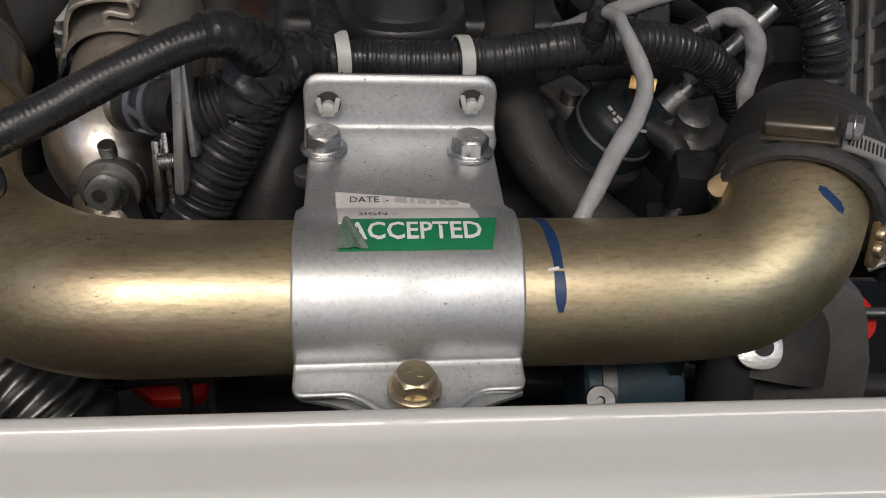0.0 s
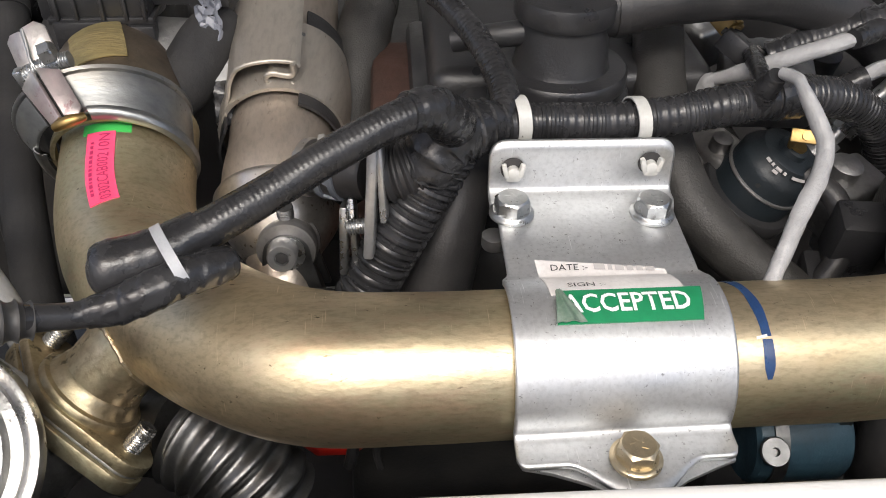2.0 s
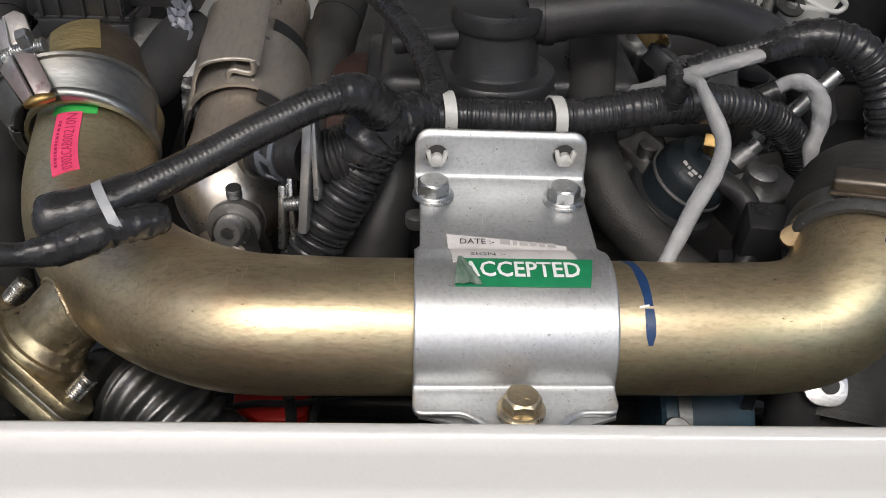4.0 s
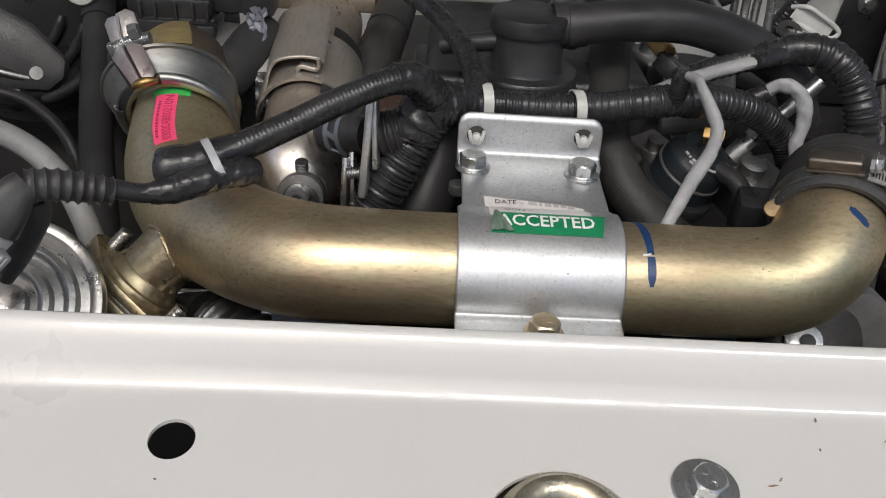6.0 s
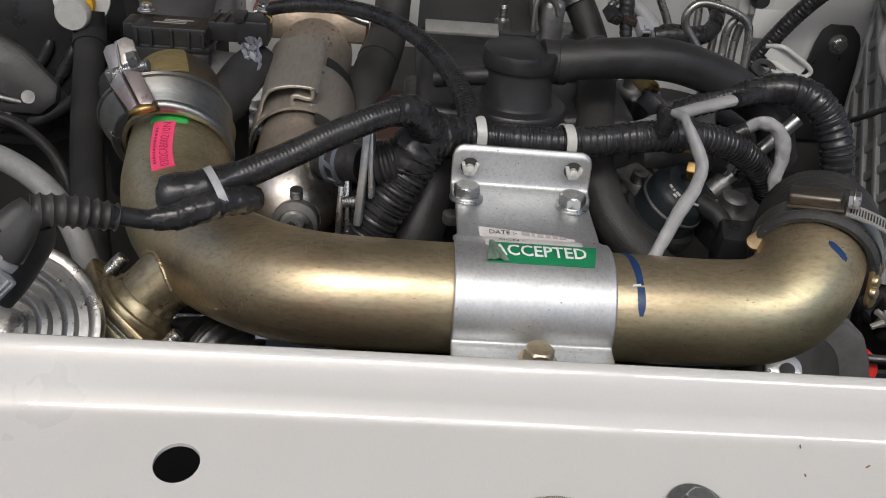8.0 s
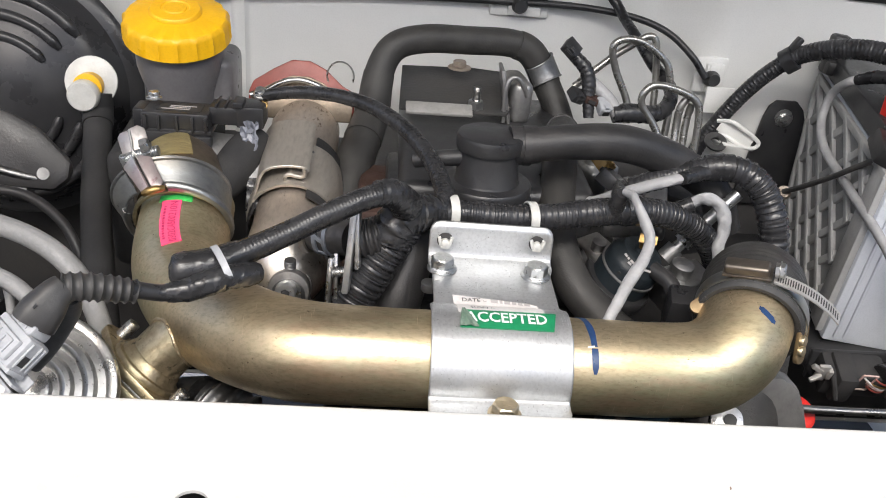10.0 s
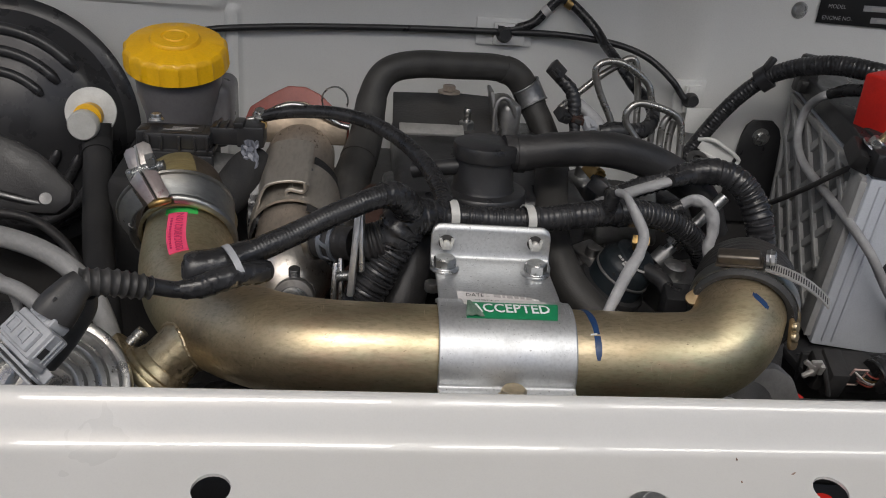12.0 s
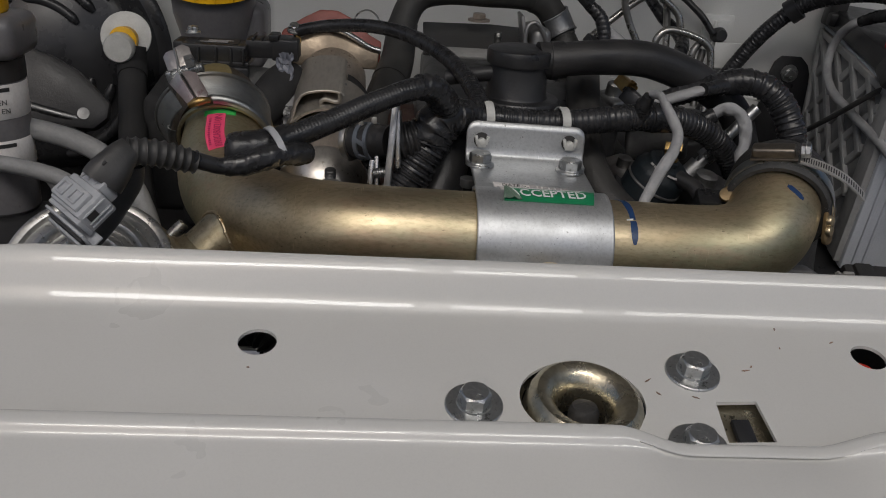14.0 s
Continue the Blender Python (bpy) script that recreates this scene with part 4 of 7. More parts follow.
big = thing("rubber_elbow_hose", (0.176, 0.28, 0.80), "thick dark rubber elbow hose on the intake pipe", "hose")
part("hose_body", hose_tube.mesh(44, lambda s, a: 1 + 0.014 * abs(math.sin(s * 800 + 0.25 * math.sin(2 * a))) * (1 if 0.024 < s < 0.075 else 0.2) + 0.006 * noise.noise((s * 70, 2 * math.cos(a), 2 * math.sin(a)))), M["hose"], big)
part("hose_end", lathe([(0.0302, 0.000), (0.0330, -0.0006), (0.0345, 0.0008), (0.0350, 0.003), (0.0350, 0.007), (0.030, 0.007)], 48, END_C - END_A * 0.006, END_A), M["cutrubber"], big, "cut rubber edge of the hose")
clamp = thing("hose_clamp", END_C, "steel worm-drive hose clamp round the rubber elbow", "clamp")
part("band", lathe([(0.0350, 0.0), (0.0361, 0.0), (0.0363, 0.001), (0.0363, 0.010), (0.0361, 0.011), (0.0350, 0.011)], 60, END_C - END_A * 0.0025, END_A), M["band"], clamp)
CX = frame_of(END_A).to_3x3()


def clamp_pt(ang, r, h):
    return END_C + END_A * (h - 0.0015) + CX @ Vector((math.cos(radians(ang)), math.sin(radians(ang)), 0)) * r


def clamp_tail(u, v, lift):
    a = 102 + 60 * u
    return clamp_pt(a, 0.0369 + 0.0165 * u ** 1.6 + lift, -0.0005 + 0.011 * v)


part("band_tail", patch(clamp_tail, 30, 4, 0.0008), M["paleplate"], clamp, "slotted free end of the band")
# Black patches laid on the band paint the shade of its slots.
part("slots", merge(*[patch(lambda u, v, l, k=k: clamp_pt(105 + 2.25 * k + 0.8 * u, 0.0379 + 0.0165 * ((3 + 2.3 * k + u) / 62) ** 1.6 + l, 0.002 + 0.006 * v), 1, 2, 0.0002) for k in range(25)]), M["ink"], clamp, "band slots with their shade painted as dark patches")
hb = merge(box((0.0275, 0.0110, 0.0070), (-0.0025, 0, 0.0), 0.0020, segments=3), box((0.030, 0.0130, 0.0018), (-0.002, 0, -0.0038), 0.0006))
tang = (CX @ Vector((-math.sin(radians(80)), math.cos(radians(80)), 0))).normalized()
rad_v = (CX @ Vector((math.cos(radians(80)), math.sin(radians(80)), 0))).normalized()
HB = Matrix.Translation(clamp_pt(80, 0.0404, 0.0050)) @ Matrix((tang, END_A, rad_v)).transposed().to_4x4()
hb.transform(HB)
part("screw_housing", hb, M["clampsteel"], clamp, "folded worm housing")
sc = merge(lathe([(0, 0), (0.0042, 0), (0.0042, 0.002), (0.006, 0.0025), (0.006, 0.003), (0.0, 0.003)], 20), hexprism(0.0085, 0.006))
sc.transform(HB @ pose(0.0145, 0, 0.0005, 0, 90, 0))
part("screw", sc, M["bolt"], clamp, "hex-headed clamp screw")


def ear_frame(loc, along, facing):
    f = Vector(facing).normalized()
    a = Vector(along)
    a = (a - f * a.dot(f)).normalized()
    return Matrix.Translation(loc) @ Matrix((a, f.cross(a), f)).transposed().to_4x4()


for loc, along, facing, ln, wd in (((0.1868, 0.2290, 0.8915), (0.0, 0.25, 0.95), (0.60, -0.76, 0.20), 0.0135, 0.0054), ((0.1275, 0.2545, 0.9000), (0.75, 0.15, 0.55), (-0.25, -0.62, 0.74), 0.0066, 0.0048)):
    ear = slab(rounded(-ln, -wd, ln, wd, 0.0045), 0.0032, 0.0010)
    MX = ear_frame(loc, along, facing)
    ear.transform(MX)
    e = part("retainer", ear, M["goldtab"], clamp, "gold retaining tab")
    if ln > 0.01:
        for dx in (0.0028, -0.0040):
            rv = lathe([(0.0036, 0), (0.0036, 0.0018), (0.0030, 0.0028), (0, 0.0032)], 20)
            rv.transform(MX @ pose(dx, 0.0028, 0.0028))
            part("rivet", rv, M["goldbolt"], e)

# ---- far left end of the pipe: band clamp and outlet ----
VB_A = Vector((-0.02, 0.927, 0.375)).normalized()
VB_C = Vector(PIPE_PTS[1])
vb = thing("band_clamp", VB_C, "wide zinc-plated band clamp with a T-bolt at the pipe's joint", "clamp")


VB_F, VB_R = Vector((-0.2296, 0.3460, 0.8925)), Vector((-0.2385, 0.3660, 0.9045))
VB_B = Vector((-0.20, 0.88, 0.43)).normalized()


def vb_pt(f, ang, r):
    """f from the front lip (0) to the rear rim (1); ang in degrees from the top to the right."""
    ax = VB_A.lerp(VB_B, f).normalized()
    side = Vector((1, 0, 0)) - ax * ax.x
    side.normalize()
    up = side.cross(ax)
    a = radians(ang)
    return VB_F.lerp(VB_R, f) + (side * math.sin(a) + up * math.cos(a)) * r


BAND = [(0.10, 0.0366), (0.16, 0.0370), (0.28, 0.0374), (0.55, 0.0392), (0.80, 0.0409), (0.88, 0.0412), (0.90, 0.0402), (0.93, 0.0402), (0.95, 0.0420), (1.03, 0.0424), (1.06, 0.0415)]
LIP = [(-0.03, 0.0342), (-0.06, 0.0356), (-0.05, 0.0374), (0.02, 0.0386), (0.10, 0.0388), (0.17, 0.0380), (0.20, 0.0370)]


def ring_part(profile, a0, a1):
    n = len(profile) - 1

    def fn(u, v, lift):
        f, r = profile[round(v * n)]
        return vb_pt(f, a0 + (a1 - a0) * u, r + lift)
    return patch(fn, max(8, int(abs(a1 - a0) / 6)), n, 0.0007)


part("band", ring_part(BAND, -24, 318), M["brushed"], vb, "conical pressed band", 50)
part("front_lip", ring_part(LIP, -5, 284), M["brushed"], vb, "rolled front lip of the band", 50)
part("torn_lip", patch(lambda u, v, l: vb_pt(0.02 + 0.10 * v, -24 + 19 * u, 0.0362 + 0.0026 * u * u + l), 8, 3, 0.0007), M["brushed"], vb)
LUG_O = Vector((-0.2390, 0.3252, 0.9238))
LUG_A = Vector((-0.309, 0.769, 0.560)).normalized()
LUG_C = Vector((0.94, 0.15, 0.31))
LUG_C = (LUG_C - LUG_A * LUG_C.dot(LUG_A)).normalized()
LUG_N = LUG_C.cross(LUG_A)


def lug_pt(c, a, n=0.0):
    """c across, a along from the pin to the rear tip, n out of the band, in millimetres."""
    return LUG_O + (LUG_C * c + LUG_A * a + LUG_N * n) * 0.001


for leg, ear in ((((-18.5, 28.5, -1.0), (-10.0, 33.0, 4.5), (-2.8, 5, 4), (-9.0, 4.5, 1)), ((-16.6, 34, -1), (-18.5, 51.5, 3), (-15.5, 54.3, 4), (-10, 53.6, 5), (-8.4, 51.5, 5), (-9.4, 33.5, 3))),
                 (((-7.8, 32.5, 5.5), (2.2, 28.5, 2.5), (6.8, 7.5, 2.0), (5.2, 4.0, 2.0), (-1.2, 5, 4)), ((-8.6, 33, 3), (-8.4, 53.8, 6), (-2.2, 55.2, 6.5), (2.0, 52, 5), (3.0, 36, 1), (-1.8, 29.5, 0.5)))):
    part("lug", merge(plate([lug_pt(*p) for p in leg], 0.0020), plate([lug_pt(*p) for p in ear], 0.0024, 0.0008)), M["pinkzinc"], vb, "folded clamp lug with a pinkish sheen")
part("lug_rim", merge(*[Tube([lug_pt(*p) for p in pts], 0.0009, 0.001).mesh(8) for pts in (((-17.5, 31, 0), (-13, 33.5, 3), (-9.4, 34.5, 4.5), (-8.9, 44, 5.5), (-8.6, 53, 6.5)), ((-8.0, 53, 7), (-8.2, 44, 6), (-8.4, 35, 5), (-4, 32, 3.5), (1.5, 30, 1)))]), M["band"], vb, "bright cut edges of the lugs")
# A dark plate paints the shade in the gap between both legs.
part("lug_gap", plate([lug_pt(*p) for p in ((-9, 30, 0), (-6, 30, 0), (-1, 5, -0.5), (-5, 5, -0.5))], 0.0024), M["dark"], vb, "dark plate painting the shade between the lugs")
part("t_bolt", merge(Tube([lug_pt(-15, 34, 1), lug_pt(-4, 34, 2), lug_pt(8.0, 32.5, 2)], 0.0038, 0.0003).mesh(16, waves(0.00125, 0.08)), place(hexprism(0.0095, 0.006), lug_pt(-2.5, 36.5, 6.5), LUG_C), place(box((0.0065, 0.0090, 0.004), (0, 0, 0), 0.0012), lug_pt(-17.5, 34, 0), LUG_C)), M["palezinc"], vb, "clamp bolt with nut and square head")
part("trunnion", Tube([lug_pt(-8.5, 3.2, 0.5), lug_pt(-3, 2.4, 2.4), lug_pt(2, 2.6, 2.0), lug_pt(6.2, 3.6, -0.5)], [0.0020, 0.0028, 0.0028, 0.0020], 0.001).mesh(12), M["brass"], vb, "yellowish trunnion pin")

outlet = thing("outlet_pipe", (-0.24, 0.40, 0.90), "brownish steel outlet pipe behind the band clamp", "pipe")
out_t = Tube([(-0.2325, 0.368, 0.894), (-0.236, 0.388, 0.900), (-0.242, 0.408, 0.902), (-0.250, 0.430, 0.895), (-0.258, 0.45, 0.875), (-0.262, 0.46, 0.84)], 0.0325, 0.004)
part("tube", out_t.mesh(36), M["outletsteel"], outlet)
part("tape_patch", patch(lambda u, v, l: out_t.at(0.16 + 0.20 * u, -34 + 50 * v, 0.0006 + l), 6, 10, 0.0005), M["clothtape"], outlet, "wrap of dull gold cloth tape")

# ---- pressure sensor ----
sens = thing("pressure_sensor", (-0.235, 0.44, 0.935), "black plastic pressure sensor bolted above the outlet pipe", "sensor")
part("body", merge(box((0.052, 0.030, 0.014), (-0.252, 0.437, 0.947), 0.002), box((0.056, 0.032, 0.004), (-0.252, 0.437, 0.939), 0.001), box((0.010, 0.022, 0.017), (-0.280, 0.437, 0.946), 0.002)), M["plastic"], sens)
part("socket", merge(box((0.036, 0.022, 0.015), (-0.210, 0.444, 0.950), 0.002), box((0.022, 0.025, 0.018), (-0.196, 0.445, 0.950), 0.002), box((0.008, 0.018, 0.005), (-0.205, 0.44, 0.960), 0.001)), M["plastic"], sens)
for dx in (-0.022, -0.012, 0.002, 0.014, 0.024):
    part("side_rib", box((0.0022, 0.004, 0.012), (-0.252 + dx, 0.4212, 0.946), 0.0006), M["plastic"], sens)
for dx in (0.0, 0.007, 0.014):
    part("socket_ridge", box((0.0020, 0.023, 0.0030), (-0.222 + dx, 0.444, 0.9583), 0.0006), M["plastic"], sens)
part("skirt", merge(box((0.030, 0.010, 0.016), (-0.262, 0.4225, 0.932), 0.0015), box((0.020, 0.010, 0.012), (-0.234, 0.4235, 0.931), 0.0015)), M["plastic"], sens, "black skirt below the body")
part("label", box((0.034, 0.018, 0.0004), (-0.250, 0.436, 0.9543), 0), M["ink"], sens, "dark type label")
part("print", merge(*[box((w, 0.0016, 0.0002), (-0.250 + dx, 0.431 + 0.0036 * k, 0.9546), 0) for k, (w, dx) in enumerate(((0.022, -0.003), (0.016, 0), (0.02, 0.002)))]), M["fadedink"], sens)
sens.location += Vector((0.004, 0, -0.0055))
sens_bolt = bolt_template("sensor_bolt", M["bolt"], "small zinc bolt on the pressure sensor", 0.008, 0.004, 0.0062)
put_bolt(sens_bolt, (-0.267, 0.440, 0.9535), first=True)
put_bolt(sens_bolt, (-0.186, 0.452, 0.9585), (0, -0.5, 1))
tagged(part("sensor_bracket", slab([(-0.05, -0.02), (0.055, -0.03), (0.06, 0.0), (0.02, 0.012), (-0.03, 0.02), (-0.055, 0.015)], 0.003, 0.0008, (-0.20, 0.425, 0.918), (0.1, -0.55, 0.8)), M["castmetal"]), "cast grey metal bracket under the pressure sensor", "bracket")
mount = thing("rubber_mount", (-0.20, 0.42, 0.89), "short black rubber joint with a scrap of torn film", "joint")
part("joint", Tube([(-0.218, 0.395, 0.893), (-0.205, 0.41, 0.905), (-0.193, 0.432, 0.918), (-0.186, 0.445, 0.922)], [0.012, 0.0165, 0.0165, 0.012], 0.004).mesh(20), M["mattrubber"], mount)
part("film_scrap", patch(lambda u, v, l: Vector((-0.1965 + 0.012 * v + 0.004 * noise.noise((u * 4, v * 4, 0)), 0.428 - 0.010 * u + 0.006 * noise.noise((u * 5, v * 5, 3)), 0.943 - 0.018 * u + 0.005 * noise.noise((u * 5, v * 5, 9)) + l)), 12, 8, 0.0003), M["film"], mount, "crumpled pale plastic film")
part("torn_wrap", patch(lambda u, v, l: Vector((-0.190 + 0.016 * v + 0.003 * noise.noise((u * 6, v * 6, 1)), 0.405 - 0.012 * u, 0.905 - 0.022 * u + 0.004 * noise.noise((u * 7, v * 7, 5)) + l)), 12, 8, 0.0004), M["tape"], mount, "torn black wrapping")

# ---- exhaust and heat shield ----
exh = thing("exhaust_elbow", (-0.15, 0.36, 0.86), "brownish stainless exhaust elbow with a folded heat shield", "exhaust")
ex_t = Tube([(-0.1500, 0.290, 0.815), (-0.1510, 0.305, 0.836), (-0.1520, 0.325, 0.853), (-0.1535, 0.352, 0.866), (-0.1545, 0.385, 0.873), (-0.1555, 0.43, 0.882), (-0.156, 0.47, 0.891), (-0.157, 0.505, 0.898), (-0.158, 0.535, 0.90)], [0.016, 0.0165, 0.0190, 0.0300, 0.0290, 0.0305, 0.031, 0.031, 0.031], 0.002)
part("tube", ex_t.mesh(44), M["dullmetal"], exh, "", 30)
DI = [round(f * (len(ex_t.c) - 1)) for f in (0.165, 0.19, 0.22, 0.25, 0.275, 0.29, 0.297)]
part("dome", Tube([tuple(ex_t.c[i]) for i in DI], [0.0185, 0.0240, 0.0288, 0.0318, 0.0334, 0.0342, 0.0320], 0.001).mesh(48), M["domesteel"], exh, "pressed pale steel dome")
part("dome_seam", Tube([tuple(ex_t.at(0.290, a, 0.0042)) for a in range(-120, 121, 8)], 0.0011, 0.002).mesh(8), M["domesteel"], exh, "welded seam round the elbow")
part("heat_shield", patch(lambda u, v, l: ex_t.at(0.475 + 0.22 * v, -128 + 256 * u, 0.0045 + 0.0025 * math.sin(math.pi * v) + l * 2), 44, 10, 0.0008), M["shieldsteel"], exh, "half-round heat shield")
for f, a0, a1 in ((0.425, -122, -60), (0.445, 20, 100), (0.70, -125, -78), (0.70, 24, 125)):
    part("shield_band", patch(lambda u, v, l: ex_t.at(f + 0.050 * v - 0.02 * abs((a0 + (a1 - a0) * u) / 250), a0 + (a1 - a0) * u, 0.0035 + l), 20, 3, 0.0012), M["rubber"], exh, "black heat-resistant flap")
HAT = ((-70, 0.0050), (-56, 0.0062), (-44, 0.0090), (-34, 0.0140), (-27, 0.0170), (-20, 0.0178), (8, 0.0178), (13, 0.0172), (16, 0.0155))


def strip(u, v, l):
    """A pressed hat-shaped strip over the shield's joint, flared at its front corner."""
    x = v * (len(HAT) - 1)
    i = min(int(x), len(HAT) - 2)
    w = x - i
    ang, up = (HAT[i][k] * (1 - w) + HAT[i + 1][k] * w for k in (0, 1))
    f = 0.500 + 0.235 * u - 0.030 * max(0, (-30 - ang) / 40) * (1 - u)
    return ex_t.at(f, ang, up - 0.002 * max(0, (-40 - ang) / 30) * (1 - u) + l)


part("cover_strip", patch(strip, 14, 24, 0.0018), M["shieldsteel"], exh, "pressed beige steel strip along the shield")
b0 = ex_t.at(0.498, 4, 0.0)
UPV = (ex_t.at(0.498, 4, 0.01) - b0).normalized()
SDV = Vector((1, 0, 0))
AL = (ex_t.at(0.52, 4, 0.0) - b0).normalized()
part("strip_rim", Tube([tuple(strip(0, v, 0.0004)) for v in np.linspace(0.02, 0.98, 30)], 0.0013, 0.001).mesh(10), M["shieldsteel"], exh, "rolled front rim of the strip")
CURL = ((0.0055, 0.0172), (0.0062, 0.0120), (0.0040, 0.0095), (-0.0005, 0.0102), (-0.0045, 0.0112), (-0.0075, 0.0092), (-0.0068, 0.0058), (-0.003, 0.0040), (0.003, 0.0035), (0.0075, 0.0042))
cv = spline([(a, b, 0) for a, b in CURL], 60)
part("curled_edge", patch(lambda u, v, l: b0 + SDV * cv[round(u * 59)][0] + UPV * (cv[round(u * 59)][1] + l * 2) + AL * (0.030 * v - 0.001), 59, 3, 0.0007), M["shieldsteel"], exh, "S-shaped folded edge", 80)
part("curl_rim", Tube([tuple(b0 + SDV * (p[0] * 1.08) + UPV * (p[1] + 0.0006) - AL * 0.0012) for p in cv[::3]], 0.0018, 0.0007).mesh(10), M["shieldsteel"], exh, "S-shaped rim")
part("clamp_ring", lathe([(0.022, 0), (0.027, 0.001), (0.0275, 0.005), (0.027, 0.009), (0.022, 0.010)], 44, (-0.1507, 0.301, 0.830), (-0.02, 0.66, 0.75)), M["bellows"], exh, "clamp ring at the foot of the elbow")
sb = thing("socket_bolt", (-0.1515, 0.298, 0.862), "grey socket-head bolt through the exhaust clamp lug", "bolt")
SA = Vector((0.0, -0.98, 0.20)).normalized()
EAR = [(-0.018, -0.024), (-0.0125, -0.004)] + circle(0.0122, 14, 0, 0.001, 180, 0) + [(0.0125, -0.004), (0.018, -0.024)]
part("lug", slab(EAR, 0.0085, 0.0014, (-0.1515, 0.3130, 0.8610), SA), M["bellows"], sb, "arched clamp lug")
BARREL = Vector((-0.1515, 0.3130, 0.8635))
part("barrel", lathe([(0, -0.0110), (0.0150, -0.0110), (0.0157, -0.0102), (0.0157, -0.0035), (0.0147, -0.0027), (0.0144, -0.0010), (0.0150, -0.0002), (0.0150, 0.0058), (0.0142, 0.0072), (0.0095, 0.0080), (0, 0.0080)], 44, BARREL, SA), M["castsoft"], sb, "grooved steel barrel of the clamp")
part("rear_lug", slab([(x * 1.12, y * 1.05) for x, y in EAR], 0.0040, 0.001, (-0.1515, 0.3210, 0.8620), SA), M["bellows"], sb, "second clamp lug behind")
part("washer", lathe([(0, 0), (0.0092, 0), (0.0095, 0.0006), (0.0092, 0.0014), (0, 0.0014)], 28, Vector((-0.1515, 0.3130, 0.8630)) + SA * 0.0083, SA), M["bolt"], sb)
HB0 = Vector((-0.1525, 0.3130, 0.8655)) + SA * 0.0095
part("head", lathe([(0, 0.0), (0.0070, 0), (0.0072, 0.0006), (0.0072, 0.0092), (0.0066, 0.0100), (0.0036, 0.0100), (0.0034, 0.0080), (0, 0.0078)], 36, HB0, SA, lambda a, h: 1 - (0.03 if 0.001 < h < 0.0085 and round(a * 18 / math.pi) % 2 else 0)), M["headzinc"], sb, "knurled socket head")
# A thin dark hexagon paints the shade of the deep socket.
part("socket", place(hexprism(0.0056, 0.0004, 0.0), HB0 + SA * 0.0090, SA), M["dark"], sb, "hexagonal socket with its shade painted as a dark face")
part("threaded_end", Tube([BARREL - SA * 0.0068 + Vector((0.0005, -0.2, 0.98)) * d for d in (0.010, 0.0235)], 0.0040, 0.0003).mesh(14, waves(0.00125, 0.08)), M["bellows"], sb)
sb.location += Vector((0.0050, 0, -0.001))
red_plate = thing("manifold_flange", (-0.16, 0.53, 0.92), "red heat shield plate with a steel gasket behind the exhaust", "flange")
arch = [(-0.047, -0.03), (0.047, -0.03), (0.048, -0.008), (0.036, -0.002), (0.020, 0.012), (0.006, 0.0185), (-0.010, 0.0185), (-0.026, 0.010), (-0.044, -0.002), (-0.048, -0.012)]
part("plate", slab(arch, 0.006, 0.0015, (-0.1615, 0.545, 0.943), (0, -0.95, 0.3)), M["redshield"], red_plate)
part("flange_plate", slab([(x * 0.96, y * 0.8 - 0.004) for x, y in arch], 0.004, 0.001, (-0.1615, 0.537, 0.939), (0, -0.95, 0.3)), M["outletsteel"], red_plate, "brown steel flange")
part("gasket", Tube([(-0.207, 0.530, 0.932), (-0.195, 0.530, 0.936), (-0.178, 0.529, 0.946), (-0.162, 0.529, 0.949), (-0.145, 0.529, 0.944), (-0.125, 0.530, 0.933), (-0.114, 0.530, 0.930)], 0.0028, 0.003).mesh(10), M["band"], red_plate, "bright steel gasket edge")
part("wire_ring", Tube([(-0.128 + 0.012 * math.cos(a), 0.54, 0.952 + 0.013 * math.sin(a)) for a in np.linspace(-0.4, 3.6, 12)], 0.0008, 0.002).mesh(6), M["bolt"], red_plate, "thin wire loop")
lug_plate = thing("steel_stay", (-0.104, 0.275, 0.87), "upright zinc-plated steel stay behind the intake pipe", "bracket")
part("web", merge(box((0.0046, 0.012, 0.062), (-0.1030, 0.2860, 0.9120), 0.0012, (-14, 2, -8)), box((0.0030, 0.009, 0.040), (-0.0985, 0.2870, 0.9180), 0.001, (-14, -4, -8))), M["headzinc"], lug_plate)
part("second_web", merge(box((0.0036, 0.013, 0.034), (-0.1165, 0.2900, 0.8840), 0.0012, (-14, 1, -6)), box((0.0030, 0.010, 0.036), (-0.1120, 0.2920, 0.8850), 0.001, (-16, -4, -6))), M["bolt"], lug_plate)
part("spacer", Tube([(-0.115, 0.285, 0.893), (-0.103, 0.284, 0.895)], 0.0035, 0.0003).mesh(14, waves(0.00125, 0.08)), M["bolt"], lug_plate)
part("red_tip", box((0.0045, 0.003, 0.0045), (-0.0935, 0.2900, 0.9180), 0.001, (0, 30, 0)), M["red"], lug_plate, "small red tab")
tube_clip = thing("tube_clip", (-0.115, 0.306, 0.91), "grey spring clip on a short black rubber tube", "clip")
CL_A, CL_B = Vector((-0.1330, 0.3160, 0.9060)), Vector((-0.1035, 0.2990, 0.9120))
CL_D = (CL_B - CL_A).normalized()
CL_X = frame_of(CL_D).to_3x3()
part("tube", Tube([CL_A, CL_A.lerp(CL_B, 0.3), CL_A.lerp(CL_B, 0.7), CL_B], [0.0120, 0.0122, 0.0122, 0.0118], 0.002).mesh(26, lambda s, a: 1 + 0.03 * math.sin(s * 900)), M["rubber"], tube_clip)
